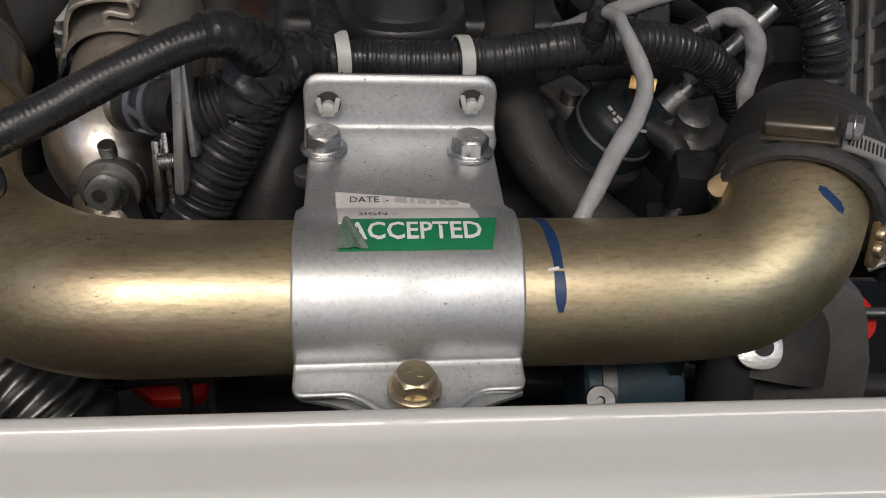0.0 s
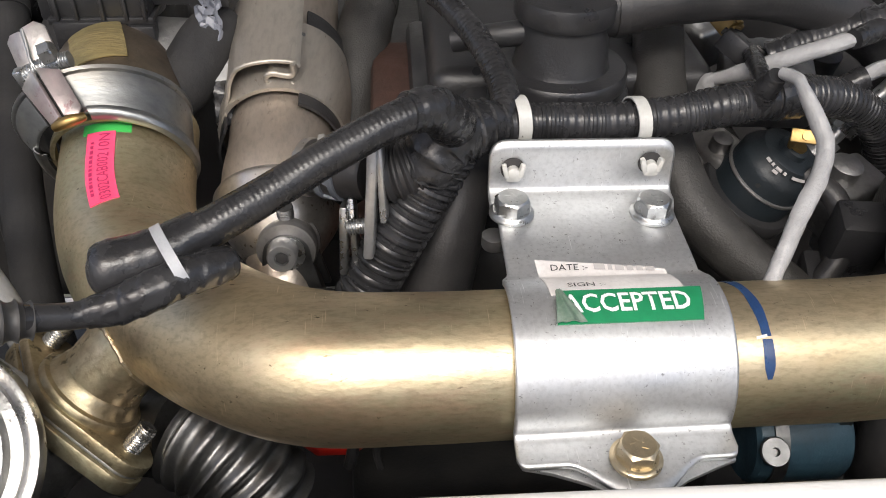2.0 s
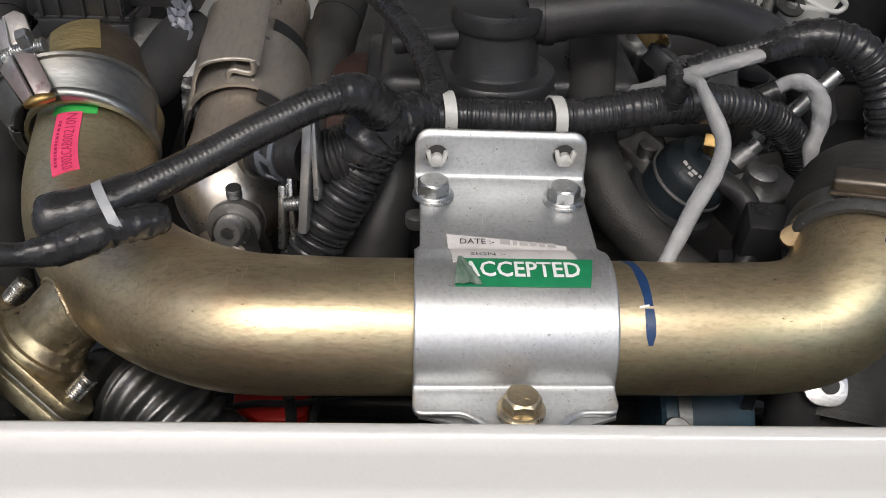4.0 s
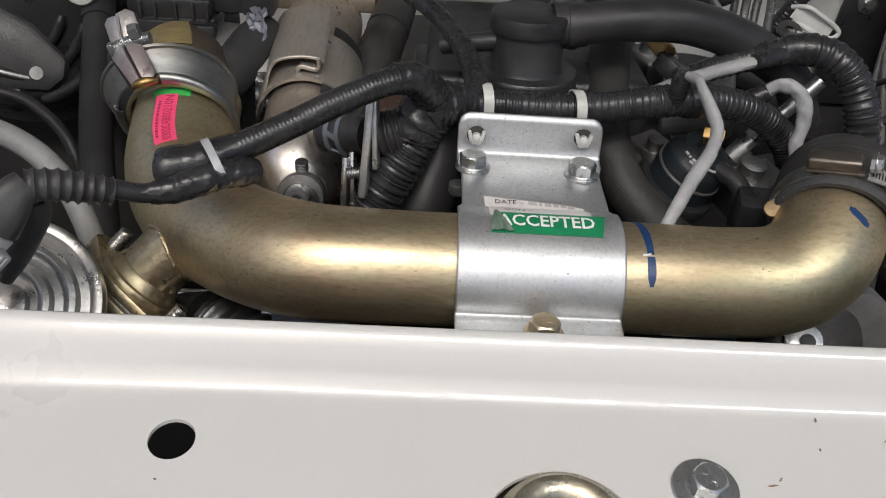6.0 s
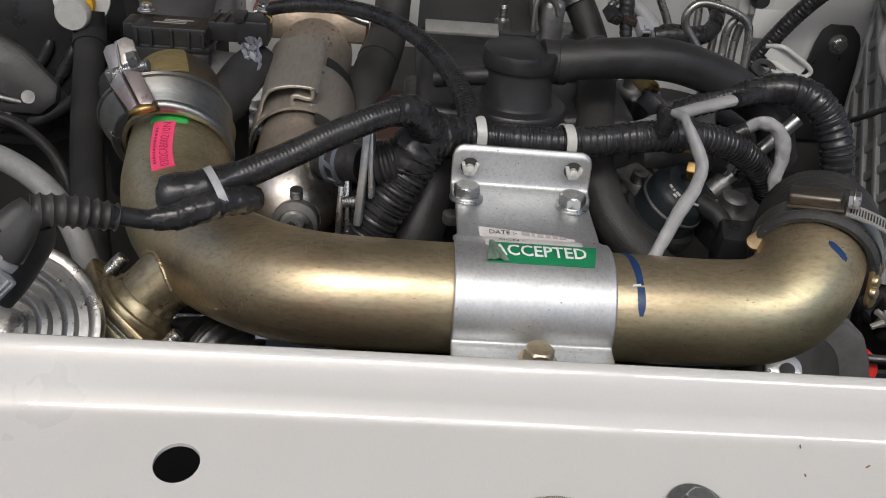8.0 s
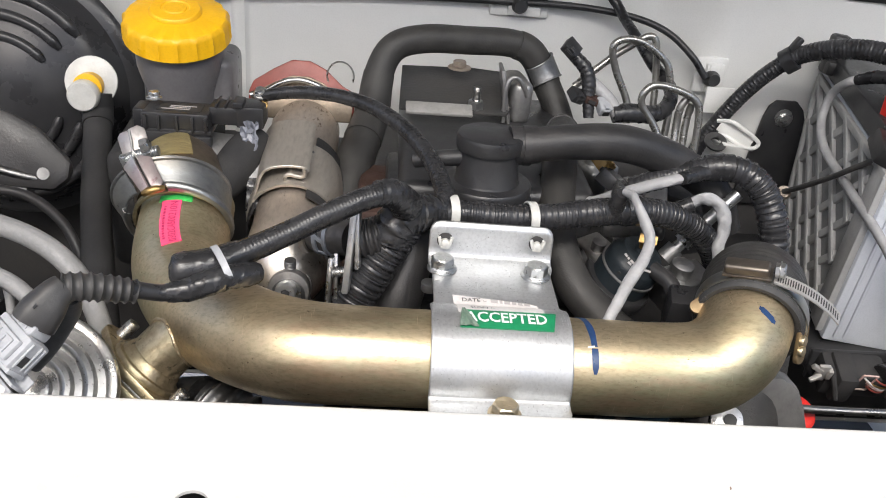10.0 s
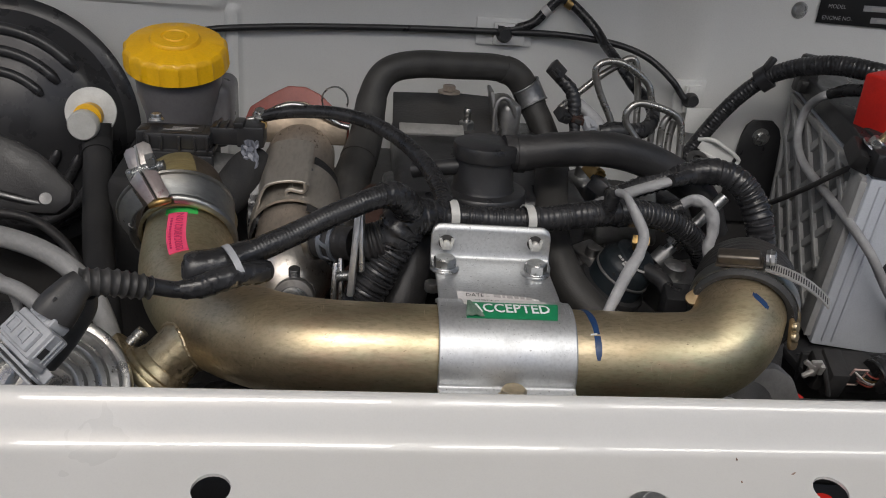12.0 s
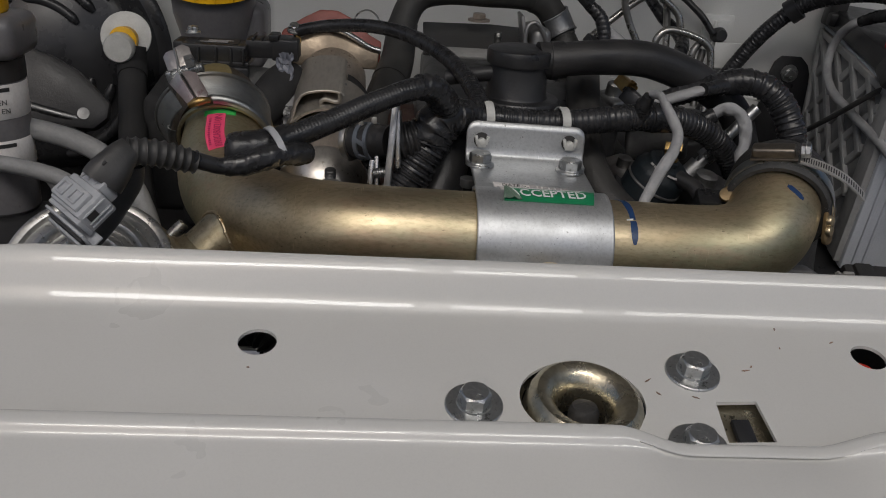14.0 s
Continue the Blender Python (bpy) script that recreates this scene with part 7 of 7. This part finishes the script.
part("seal", lathe([(0.0125, 0.0), (0.0128, 0.011), (0.0110, 0.0115), (0, 0.0115)], 30, (-0.3555, 0.557, 0.9215), (0.02, -0.95, 0.1)), M["yellow"], clu, "yellow seal ring")
part("cap", lathe([(0, 0), (0.0138, 0), (0.0142, 0.001), (0.0138, 0.009), (0.0125, 0.0108), (0, 0.0112)], 32, (-0.3575, 0.546, 0.9165), (0.02, -0.97, 0.05)), M["nylon"], clu)
hose_group("clutch_hose", [(-0.350, 0.556, 0.915), (-0.349, 0.548, 0.895), (-0.340, 0.51, 0.875), (-0.325, 0.45, 0.85), (-0.305, 0.385, 0.83), (-0.29, 0.34, 0.80), (-0.285, 0.33, 0.74)], 0.0125, M["mattrubber"], "black rubber hose under the white cap", "hose", 18, 0.004, None, [("end_cuff", 0.0, 0.10, 1.10, "mattrubber", "rubber cuff under the cap")], "hose_body")
mnt = thing("mounting_arm", (-0.385, 0.47, 0.86), "dark grey cast arm with a hex nut", "bracket")
part("arm", slab([(-0.06, -0.035), (0.012, -0.040), (0.024, -0.030), (0.026, -0.016), (0.0, 0.012), (-0.02, 0.024), (-0.06, 0.04)], 0.014, 0.005, (-0.372, 0.475, 0.894), (0.1, -0.85, 0.45)), M["rubber"], mnt)
part("nut", place(hexprism(0.011, 0.007), (-0.366, 0.457, 0.8745), (0.1, -0.85, 0.45)), M["bellows"], mnt)
part("washer", lathe([(0, 0), (0.010, 0), (0.010, 0.0015), (0, 0.0015)], 22, (-0.366, 0.4585, 0.874), (0.1, -0.85, 0.45)), M["dullpipe"], mnt)
part("link", Tube([(-0.366, 0.453, 0.871), (-0.385, 0.45, 0.876), (-0.42, 0.45, 0.885)], 0.004, 0.003).mesh(10), M["bellows"], mnt)
part("tag", box((0.018, 0.001, 0.012), (-0.388, 0.447, 0.868), 0.0002, (-20, 0, 10)), M["sleeve"], mnt, "pale paper tag")
for pts, r, lab, m in (([(-0.46, 0.33, 0.90), (-0.40, 0.318, 0.908), (-0.345, 0.305, 0.906), (-0.310, 0.295, 0.899), (-0.285, 0.283, 0.886), (-0.270, 0.272, 0.865), (-0.26, 0.262, 0.835), (-0.25, 0.25, 0.80)], 0.0072, "fat grey sleeved cable bending down beside the pipe", "greycable"),
                       ([(-0.46, 0.28, 0.885), (-0.38, 0.275, 0.892), (-0.325, 0.265, 0.888), (-0.295, 0.25, 0.876), (-0.268, 0.238, 0.861), (-0.245, 0.228, 0.845), (-0.235, 0.222, 0.82)], 0.0055, "grey cable running behind the lamp connector", "greycable"),
                       ([(-0.46, 0.30, 0.875), (-0.36, 0.30, 0.88), (-0.335, 0.29, 0.872), (-0.325, 0.275, 0.855), (-0.325, 0.265, 0.83)], 0.003, "thin grey wire beside the horn", "greycable"),
                       ([(-0.45, 0.42, 0.875), (-0.38, 0.425, 0.872), (-0.345, 0.415, 0.858), (-0.325, 0.40, 0.835), (-0.32, 0.39, 0.80)], 0.0042, "thin black cable below the cast arm", "rubber")):
    hose_thing("side_cable", pts, r, M[m], lab, "cable", 14, 0.003)
tagged(part("black_box", merge(box((0.16, 0.10, 0.10), (-0.42, 0.27, 0.80), 0.006), box((0.12, 0.004, 0.05), (-0.40, 0.218, 0.82), 0.002)), M["plastic"]), "black plastic box low behind the horn", "box")
bot = thing("steering_fluid_bottle", (-0.37, 0.30, 0.84), "translucent fluid bottle with paper labels and a yellow cap", "bottle")
part("bottle", merge(lathe([(0, 0.85), (0.022, 0.85), (0.0245, 0.853), (0.0245, 0.955), (0.022, 0.960), (0, 0.961)], 36, (-0.3745, 0.30, 0)), box((0.055, 0.05, 0.028), (-0.372, 0.30, 0.972), 0.008, segments=3)), M["resin"], bot)
part("sleeve", lathe([(0.0248, 0.943), (0.0252, 0.9435), (0.0252, 0.957), (0.0248, 0.9575)], 36, (-0.3745, 0.30, 0)), M["rubber"], bot, "dark rubber sleeve")
for z0, z1 in ((0.919, 0.942), (0.884, 0.9045)):
    lb = part("label", lathe([(0.0246, z0), (0.0249, z0 + 0.0004), (0.0249, z1 - 0.0004), (0.0246, z1)], 36, (-0.3745, 0.30, 0)), M["paper"], bot, "white paper label")
    part("print", merge(*[patch(lambda u, v, l, k=k: Vector((-0.3745, 0.30, 0)) + Vector((math.sin(0.2 + 0.75 * u) * (0.0249 + l), -math.cos(0.2 + 0.75 * u) * (0.0249 + l), z1 - 0.0045 - 0.0052 * k + 0.0026 * v)), 8, 1, 0.0002) for k in range(1)]), M["ink"], lb)
for word, z, a0 in (("WHEN", 0.9305, 0.55), ("IN EN", 0.9248, 0.66)):
    txt = lettering(word, 0.0034, 1)
    part("print", mapped(txt, lambda x, y: Vector((-0.3745 + math.sin(a0 + x / 0.0252) * 0.0254, 0.30 - math.cos(a0 + x / 0.0252) * 0.0254, z + y))), M["ink"], bot)
part("cap", lathe([(0, 0.986), (0.018, 0.986), (0.019, 0.988), (0.019, 1.004), (0.017, 1.006), (0, 1.006)], 36, (-0.374, 0.30, 0), (0, 0, 1), lambda a, h: 1 - (0.03 if (a * 12 / (2 * math.pi)) % 1 < 0.2 else 0)), M["yellow"], bot, "yellow screw cap")

# ---- horn ----
horn = thing("disc_horn", (-0.272, 0.185, 0.82), "silver disc horn with pressed rings", "horn")
HA = Vector((0.10, -0.62, 0.78)).normalized()
part("face", lathe([(0.0, 0.005), (0.0100, 0.005), (0.0118, 0.0042), (0.0130, 0.0005), (0.0165, 0.0), (0.0182, 0.0034), (0.0205, 0.0046), (0.0232, 0.0040), (0.0250, 0.0004), (0.0290, -0.0006), (0.0308, 0.0026), (0.0330, 0.0038), (0.0358, 0.0030), (0.0376, -0.0006), (0.0420, -0.0014), (0.0438, 0.0012), (0.0464, 0.0020), (0.0486, 0.0014), (0.0497, -0.001), (0.0499, -0.004), (0.0476, -0.006)], 80, (-0.281, 0.188, 0.858), HA), M["hornzinc"], horn)
part("housing", lathe([(0.0476, -0.003), (0.0464, -0.012), (0.0348, -0.020), (0, -0.022)], 48, (-0.281, 0.188, 0.858), HA), M["plastic"], horn)

# ---- low parts below the pipe ----
bel = thing("flex_bellows", (-0.14, 0.22, 0.78), "grey ribbed metal bellows below the intake pipe", "pipe")
bel_t = Tube([(-0.190, 0.237, 0.812), (-0.180, 0.2310, 0.810), (-0.170, 0.226, 0.804), (-0.161, 0.222, 0.794), (-0.156, 0.220, 0.784)], 0.0240, 0.0007, (0, -0.5, 0.8))
part("ribbed_tube", bel_t.mesh(36, lambda s, a: 1 + 0.075 * math.cos(2 * math.pi * s / 0.0068 + 0.9 * math.sin(a + 0.6))), M["bellows"], bel)
part("end_collar", Tube([(-0.208, 0.247, 0.803), (-0.190, 0.237, 0.812)], 0.0215, 0.003).mesh(30), M["bellows"], bel, "plain grey end collar")
mot = thing("blue_motor", (0.1, 0.235, 0.77), "blue-painted small motor below the intake pipe", "motor")
part("case", lathe([(0, 0), (0.022, 0), (0.024, 0.002), (0.024, 0.045), (0.022, 0.048), (0, 0.048)], 36, (0.076, 0.243, 0.790), (1, 0, 0)), M["tealblue"], mot)
part("ear", lathe([(0.0017, 0.0008), (0.0021, 0.0020), (0.0066, 0.0020), (0.0072, 0.0012), (0.0070, 0), (0, 0)], 26, (0.0815, 0.2190, 0.8050), (0, -0.6, 0.8)), M["bellows"], mot, "round clamp ear")
part("clamp_band", lathe([(0.0242, 0), (0.0250, 0.0003), (0.0250, 0.007), (0.0242, 0.0073)], 40, (0.084, 0.243, 0.790), (1, 0, 0)), M["bellows"], mot, "grey clamp band")
part("strap", patch(lambda u, v, l: Vector((0.1180 + 0.0045 * u - 0.0034 + (0.0068 - 0.0022 * u) * v, 0.2270 + 0.004 * math.sin(3 * u) - l, 0.8330 - 0.060 * u)), 12, 3, 0.0012), M["bellows"], mot, "bent grey strap")
hose_thing("lower_hose", [(0.146, 0.300, 0.835), (0.148, 0.266, 0.828), (0.149, 0.244, 0.808), (0.150, 0.232, 0.77), (0.150, 0.226, 0.70)], 0.0140, M["rubber"], "black rubber hose dropping below the intake pipe", seg=22)
duct = thing("cooler_duct", (0.18, 0.25, 0.74), "grey cast cooler inlet with a bright eyelet", "duct")
part("inlet", slab([(-0.022, -0.075), (0.050, -0.075), (0.043, -0.030), (0.034, -0.004), (0.026, 0.012), (0.012, 0.020), (-0.010, 0.020), (-0.022, 0.014)], 0.055, 0.005, (0.1855, 0.303, 0.822), (0, -1, 0.12)), M["castcover"], duct)
part("casting_rib", merge(box((0.064, 0.004, 0.004), (0.192, 0.2475, 0.795), 0.0018, (0, 4, 0)), box((0.058, 0.003, 0.003), (0.196, 0.2475, 0.779), 0.0014, (0, 3, 0))), M["castcover"], duct)
eye = slab(rounded(-0.0115, -0.0105, 0.0105, 0.0105, 0.0088), 0.0025, 0.0006, (0.1580, 0.2340, 0.8225), (-0.1, -0.65, 0.75))
part("eyelet", eye, M["headzinc"], duct, "zinc eyelet tab")
# Black disc on the uncut tab, painting the dark of its hole.
part("eyelet_hole", lathe([(0, 0), (0.0045, 0), (0.0045, 0.0004), (0, 0.0004)], 24, (0.1590, 0.2317, 0.8252), (-0.1, -0.65, 0.75)), M["ink"], duct)
hose_thing("brake_pipe", [(0.205, 0.30, 0.86), (0.206, 0.288, 0.835), (0.212, 0.280, 0.814), (0.228, 0.277, 0.805), (0.26, 0.277, 0.803), (0.31, 0.277, 0.803), (0.42, 0.277, 0.803)], 0.0032, M["dullpipe"], "thin steel pipe low beside the battery", "pipe", 12)
for pts in ([(-0.20, 0.33, 0.72), (0.10, 0.30, 0.73), (0.30, 0.30, 0.72)], [(-0.18, 0.20, 0.74), (-0.05, 0.19, 0.75), (0.10, 0.19, 0.74)], [(-0.145, 0.315, 0.745), (-0.10, 0.30, 0.755), (-0.05, 0.31, 0.745)]):
    hose_thing("low_pipe", pts, 0.010 if pts[0][0] != -0.145 else 0.005, M["rubber"], "black pipe low in the engine bay", "pipe", 12, 0.006)
shr = thing("red_shroud", (-0.12, 0.26, 0.70), "red plastic shroud deep in the engine bay", "shroud")
part("panel", slab([(-0.024, 0.004), (-0.008, -0.008), (0.012, -0.008), (0.020, -0.003), (0.021, 0.022), (-0.024, 0.022)], 0.010, 0.002, (-0.131, 0.284, 0.744), (0, -0.2, 1)), M["red"], shr)
part("rim", box((0.044, 0.004, 0.006), (-0.131, 0.306, 0.756), 0.0015), M["red"], shr)
for pts, r in (([(-0.165, 0.262, 0.770), (-0.140, 0.266, 0.774), (-0.112, 0.270, 0.771), (-0.085, 0.272, 0.776)], 0.0020), ([(-0.121, 0.268, 0.745), (-0.118, 0.267, 0.762), (-0.119, 0.270, 0.776)], 0.0034), ([(-0.104, 0.268, 0.742), (-0.106, 0.268, 0.758), (-0.102, 0.272, 0.776)], 0.0022)):
    part("wire", Tube(pts, r, 0.002).mesh(8), M["rubber"], shr, "black wire across the shroud")
tagged(part("red_grommet", lathe([(0, -0.01), (0.014, -0.01), (0.0150, -0.006), (0.0150, 0.010), (0.012, 0.0125), (0, 0.013)], 28, (0.236, 0.290, 0.785), (0, -0.5, 0.85)), M["red"]), "small red rubber grommet low beside the hose", "grommet")
wire_plug = thing("open_connector", (0.29, 0.32, 0.78), "black multi-way connector with exposed wires beside the battery", "connector")
part("shell", merge(box((0.050, 0.026, 0.026), (0.297, 0.330, 0.800), 0.004, (20, 0, -4)), box((0.016, 0.030, 0.030), (0.287, 0.326, 0.800), 0.003, (20, 0, -4)), Tube([(0.272, 0.316, 0.815), (0.276, 0.312, 0.802), (0.281, 0.312, 0.788)], 0.0022, 0.002).mesh(8)), M["mattrubber"], wire_plug)
part("clip_foot", merge(box((0.009, 0.003, 0.018), (0.263, 0.313, 0.812), 0.0008, (20, 0, 0)), box((0.010, 0.0035, 0.0040), (0.258, 0.3115, 0.8165), 0.0008, (20, 30, 0)), box((0.010, 0.0035, 0.0040), (0.258, 0.3105, 0.8085), 0.0008, (20, -30, 0)), box((0.004, 0.006, 0.010), (0.2685, 0.3125, 0.812), 0.0008, (20, 0, 0))), M["paleplate"], wire_plug, "pale arrow-shaped push-in foot")
CF = Matrix.Translation((0.2985, 0.3105, 0.8060)) @ pose(0, 0, 0, 28, 0, -4)
fr_bm = merge(*[box(sz, lc, 0.0004) for sz, lc in (((0.0014, 0.0014, 0.024), (-0.0055, 0, 0)), ((0.0014, 0.0014, 0.024), (0.0055, 0, 0)), ((0.0120, 0.0014, 0.0014), (0, 0, 0.0115)), ((0.0120, 0.0014, 0.0014), (0, 0, -0.0115)), ((0.0040, 0.0014, 0.0030), (-0.0080, 0, -0.002)))])
fr_bm.transform(CF)
part("terminal_frame", fr_bm, M["wire"], wire_plug, "thin salmon-pink terminal frame")
for k, (z0, z1, m) in enumerate(((0.009, -0.006, "paper"), (0.006, -0.002, "brass"), (0.002, -0.007, "wire"), (-0.003, -0.010, "redshield"), (0.0095, 0.003, "redshield"))):
    w_bm = Tube([(-0.004 + 0.002 * k, -0.001, z0), (0.004 + 0.001 * k, -0.004, (z0 + z1) / 2 + 0.002), (0.016, -0.002, z1), (0.026, 0.004, z1 - 0.002)], 0.0008, 0.002).mesh(6)
    w_bm.transform(CF)
    part("wire", w_bm, M[m], wire_plug)
hose_thing("battery_conduit", [(0.315, 0.312, 0.806), (0.345, 0.318, 0.815), (0.385, 0.325, 0.828), (0.45, 0.34, 0.84)], 0.014, M["conduit"], "black corrugated conduit in front of the battery", "conduit", 18, 0.0012, ribs(0.006, 0.05))
tagged(part("battery_tray", merge(box((0.28, 0.30, 0.010), (0.44, 0.52, 0.762), 0.003), box((0.28, 0.006, 0.03), (0.44, 0.395, 0.765), 0.002)), M["plastic"]), "black steel battery tray", "tray")

# ---- battery ----
batt = thing("car_battery", (0.43, 0.52, 0.77), "pale grey car battery with a latticed side and a black top", "battery")
BW, BD, BH = 0.19, 0.234, 0.168
LEAN = Matrix.Identity(4)
LEAN[2][1] = 0.085
B0 = Matrix.Translation((0.3252, 0.4270, 0.7702)) @ pose(0, 0, 0, 1.5, 4.2, -7.5) @ LEAN


def seat(bm):
    """The battery narrows towards its foot; then it is set in its place."""
    for v in bm.verts:
        v.co.y -= 0.26 * max(0, v.co.y - 0.02) * max(0, 1 - v.co.z / BH)
    bm.transform(B0)


cs = box((BW, BD, BH), (BW / 2, BD / 2, BH / 2), 0.003)
seat(cs)
part("case", cs, M["battery"], batt)
# Painted darker than the bars, for the shade in the lattice recesses.
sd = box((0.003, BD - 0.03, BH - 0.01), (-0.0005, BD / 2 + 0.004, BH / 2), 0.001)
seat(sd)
side_panel = part("side_panel", sd, M["batteryside"], batt, "side panel with the shade of its lattice recesses painted dark")
for sgn in (1, -1):
    for k in range(-7, 8):
        c0 = BD / 2 + k * 0.050
        ends = []
        for zz in np.linspace(0.006, BH - 0.006, 21):
            yy = c0 + sgn * (zz - BH / 2) * 1.35
            if 0.030 < yy < BD - 0.010:
                ends.append((yy, zz))
        if len(ends) > 2:
            ln = math.hypot(ends[-1][0] - ends[0][0], ends[-1][1] - ends[0][1])
            ym, zm = (ends[0][0] + ends[-1][0]) / 2, (ends[0][1] + ends[-1][1]) / 2
            bm = box((0.005, 0.0078, ln), (-0.0030 - 0.0006 * sgn, ym, zm), 0.001, (-math.degrees(math.atan(sgn * 1.35)), 0, 0))
            seat(bm)
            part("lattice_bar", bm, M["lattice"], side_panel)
tp = merge(box((BW + 0.006, BD + 0.006, 0.022), (BW / 2, BD / 2, BH + 0.012), 0.004), box((0.10, 0.010, 0.020), (BW / 2 + 0.03, -0.001, BH + 0.004), 0.006, segments=3))
seat(tp)
part("top", tp, M["plastic"], batt, "black ribbed battery top")
mk = []
for x, z, w, h, r in ((0.043, 0.093, 0.0065, 0.034, 20), (0.0550, 0.093, 0.0065, 0.032, 20), (0.0675, 0.093, 0.0065, 0.033, 20), (0.0790, 0.094, 0.0065, 0.030, 20), (0.0905, 0.093, 0.0065, 0.032, 20)):
    bm = box((w, 0.0016, h), (x, -0.0008, z), 0.0004, (0, r, 0))
    seat(bm)
    mk.append(bm)
rails = []
for size, mid in (((0.005, BD - 0.012, 0.007), (-0.003, BD / 2, BH - 0.006)), ((0.005, 0.008, BH - 0.012), (-0.003, BD - 0.008, BH / 2)), ((0.005, 0.024, BH - 0.012), (-0.003, 0.018, BH / 2)), ((0.0065, 0.004, BH - 0.012), (-0.003, 0.006, BH / 2))):
    bm = box(size, mid, 0.001)
    seat(bm)
    rails.append(bm)
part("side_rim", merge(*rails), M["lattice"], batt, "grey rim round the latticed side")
part("raised_mark", merge(*mk), M["plastic"], batt, "raised black emblem bars")
for x in (0.010, 0.019):
    rg = box((0.0030, 0.0030, BH - 0.012), (x, -0.0008, BH / 2), 0.0012)
    seat(rg)
    part("edge_ridge", rg, M["battery"], batt)
hold = thing("battery_clamp", (0.345, 0.44, 0.94), "black hold-down frame with a zinc stud and nut", "clamp")
part("frame", merge(box((0.20, 0.022, 0.012), (0.440, 0.440, 0.9585), 0.003, (0, 0, -7)), box((0.042, 0.034, 0.016), (0.3475, 0.4466, 0.9460), 0.0025, (18, 22, -7)), box((0.022, 0.20, 0.008), (0.372, 0.55, 0.969), 0.003, (3, 0, -7))), M["rubber"], hold)
NUT_UP = Vector((0.42, -0.32, 0.85))
part("stud", Tube([Vector((0.3430, 0.4440, 0.9570)), Vector((0.3445, 0.4430, 0.9590)) + 0.0200 * NUT_UP], 0.0037, 0.0004).mesh(12, waves(0.00125, 0.08)), M["goldbolt"], hold)
part("nut", place(hexprism(0.0130, 0.007), (0.3450, 0.4422, 0.9610), NUT_UP), M["bolt"], hold)
part("washer", lathe([(0, 0), (0.0112, 0), (0.0115, 0.0004), (0.0112, 0.0018), (0, 0.0018)], 28, (0.3440, 0.4430, 0.9592), NUT_UP), M["bolt"], hold)
part("rod", Tube([(0.345, 0.448, 0.945), (0.333, 0.463, 0.930), (0.322, 0.490, 0.905), (0.3145, 0.525, 0.879), (0.311, 0.545, 0.866)], 0.0026, 0.003).mesh(10), M["enginepaint"], hold)
part("rod_end", lathe([(0.0026, 0), (0.0062, 0), (0.0065, 0.001), (0.0065, 0.006), (0.0026, 0.007)], 18, (0.3110, 0.545, 0.866), (0.5, 0.6, -0.6)), M["dullmetal"], hold, "dull steel eye of the rod")
part("rear_post", merge(box((0.020, 0.018, 0.040), (0.366, 0.628, 0.985), 0.004, (0, 6, -7)), box((0.034, 0.022, 0.014), (0.372, 0.622, 0.972), 0.003, (0, 6, -7))), M["rubber"], hold)
term = thing("terminal_cover", (0.37, 0.48, 0.965), "bright red rubber cover on the battery terminal", "cover")
part("cover", box((0.047, 0.038, 0.050), (0.3735, 0.481, 0.9925), 0.003, (0, -6, 22), 3, 0.88), M["red"], term)
part("lug", box((0.03, 0.02, 0.010), (0.395, 0.475, 0.985), 0.002, (0, 0, 20)), M["bolt"], term)
hose_thing("battery_cable", [(0.235, 0.62, 0.855), (0.248, 0.622, 0.888), (0.270, 0.618, 0.930), (0.290, 0.610, 0.962), (0.311, 0.598, 0.986), (0.330, 0.575, 1.001), (0.352, 0.545, 1.010), (0.378, 0.515, 1.010), (0.42, 0.49, 1.005)], [0.0080, 0.0080, 0.0080, 0.0082, 0.0085, 0.0092, 0.0095, 0.0095, 0.0095], M["conduit"], "thick black battery cable arching along the bulkhead", "cable", 18, 0.0012, ribs(0.004, 0.03))
tagged(part("cable_clip", merge(lathe([(0.0092, 0), (0.0125, 0.0005), (0.0125, 0.012), (0.0092, 0.0125)], 20, (0.303, 0.603, 0.978), (0.6, -0.4, 0.65)), box((0.006, 0.01, 0.016), (0.309, 0.60, 0.998), 0.002, (0, 30, 0))), M["plastic"]), "black plastic clip on the battery cable", "clip")
gl = thing("ground_lead", (0.30, 0.43, 0.86), "grey sleeved lead draped over the battery side", "cable")
part("sleeve", Tube([(0.3500, 0.5440, 0.9830), (0.3440, 0.5500, 0.9775), (0.3445, 0.5680, 0.9645), (0.3425, 0.5735, 0.9475), (0.3395, 0.5660, 0.9300), (0.3355, 0.5400, 0.9155), (0.3345, 0.4990, 0.9060), (0.3310, 0.4500, 0.8990), (0.3320, 0.4140, 0.8900), (0.3440, 0.3990, 0.8720), (0.3640, 0.3990, 0.8440), (0.3850, 0.4020, 0.8200)], 0.0042, 0.002).mesh(16, lambda s, a: 1 + 0.06 * noise.noise((s * 90, math.cos(a), math.sin(a)))), M["sleeve"], gl)
part("tape_end", Tube([(0.349, 0.545, 0.982), (0.358, 0.530, 0.990), (0.366, 0.510, 0.994), (0.372, 0.495, 0.994)], [0.0050, 0.0062, 0.0056, 0.0062], 0.002).mesh(14, wraps(0.007, 0.10)), M["tape"], gl)
part("boot_end", Tube([(0.385, 0.403, 0.823), (0.405, 0.398, 0.812), (0.45, 0.395, 0.80)], 0.009, 0.003).mesh(14), M["rubber"], gl)
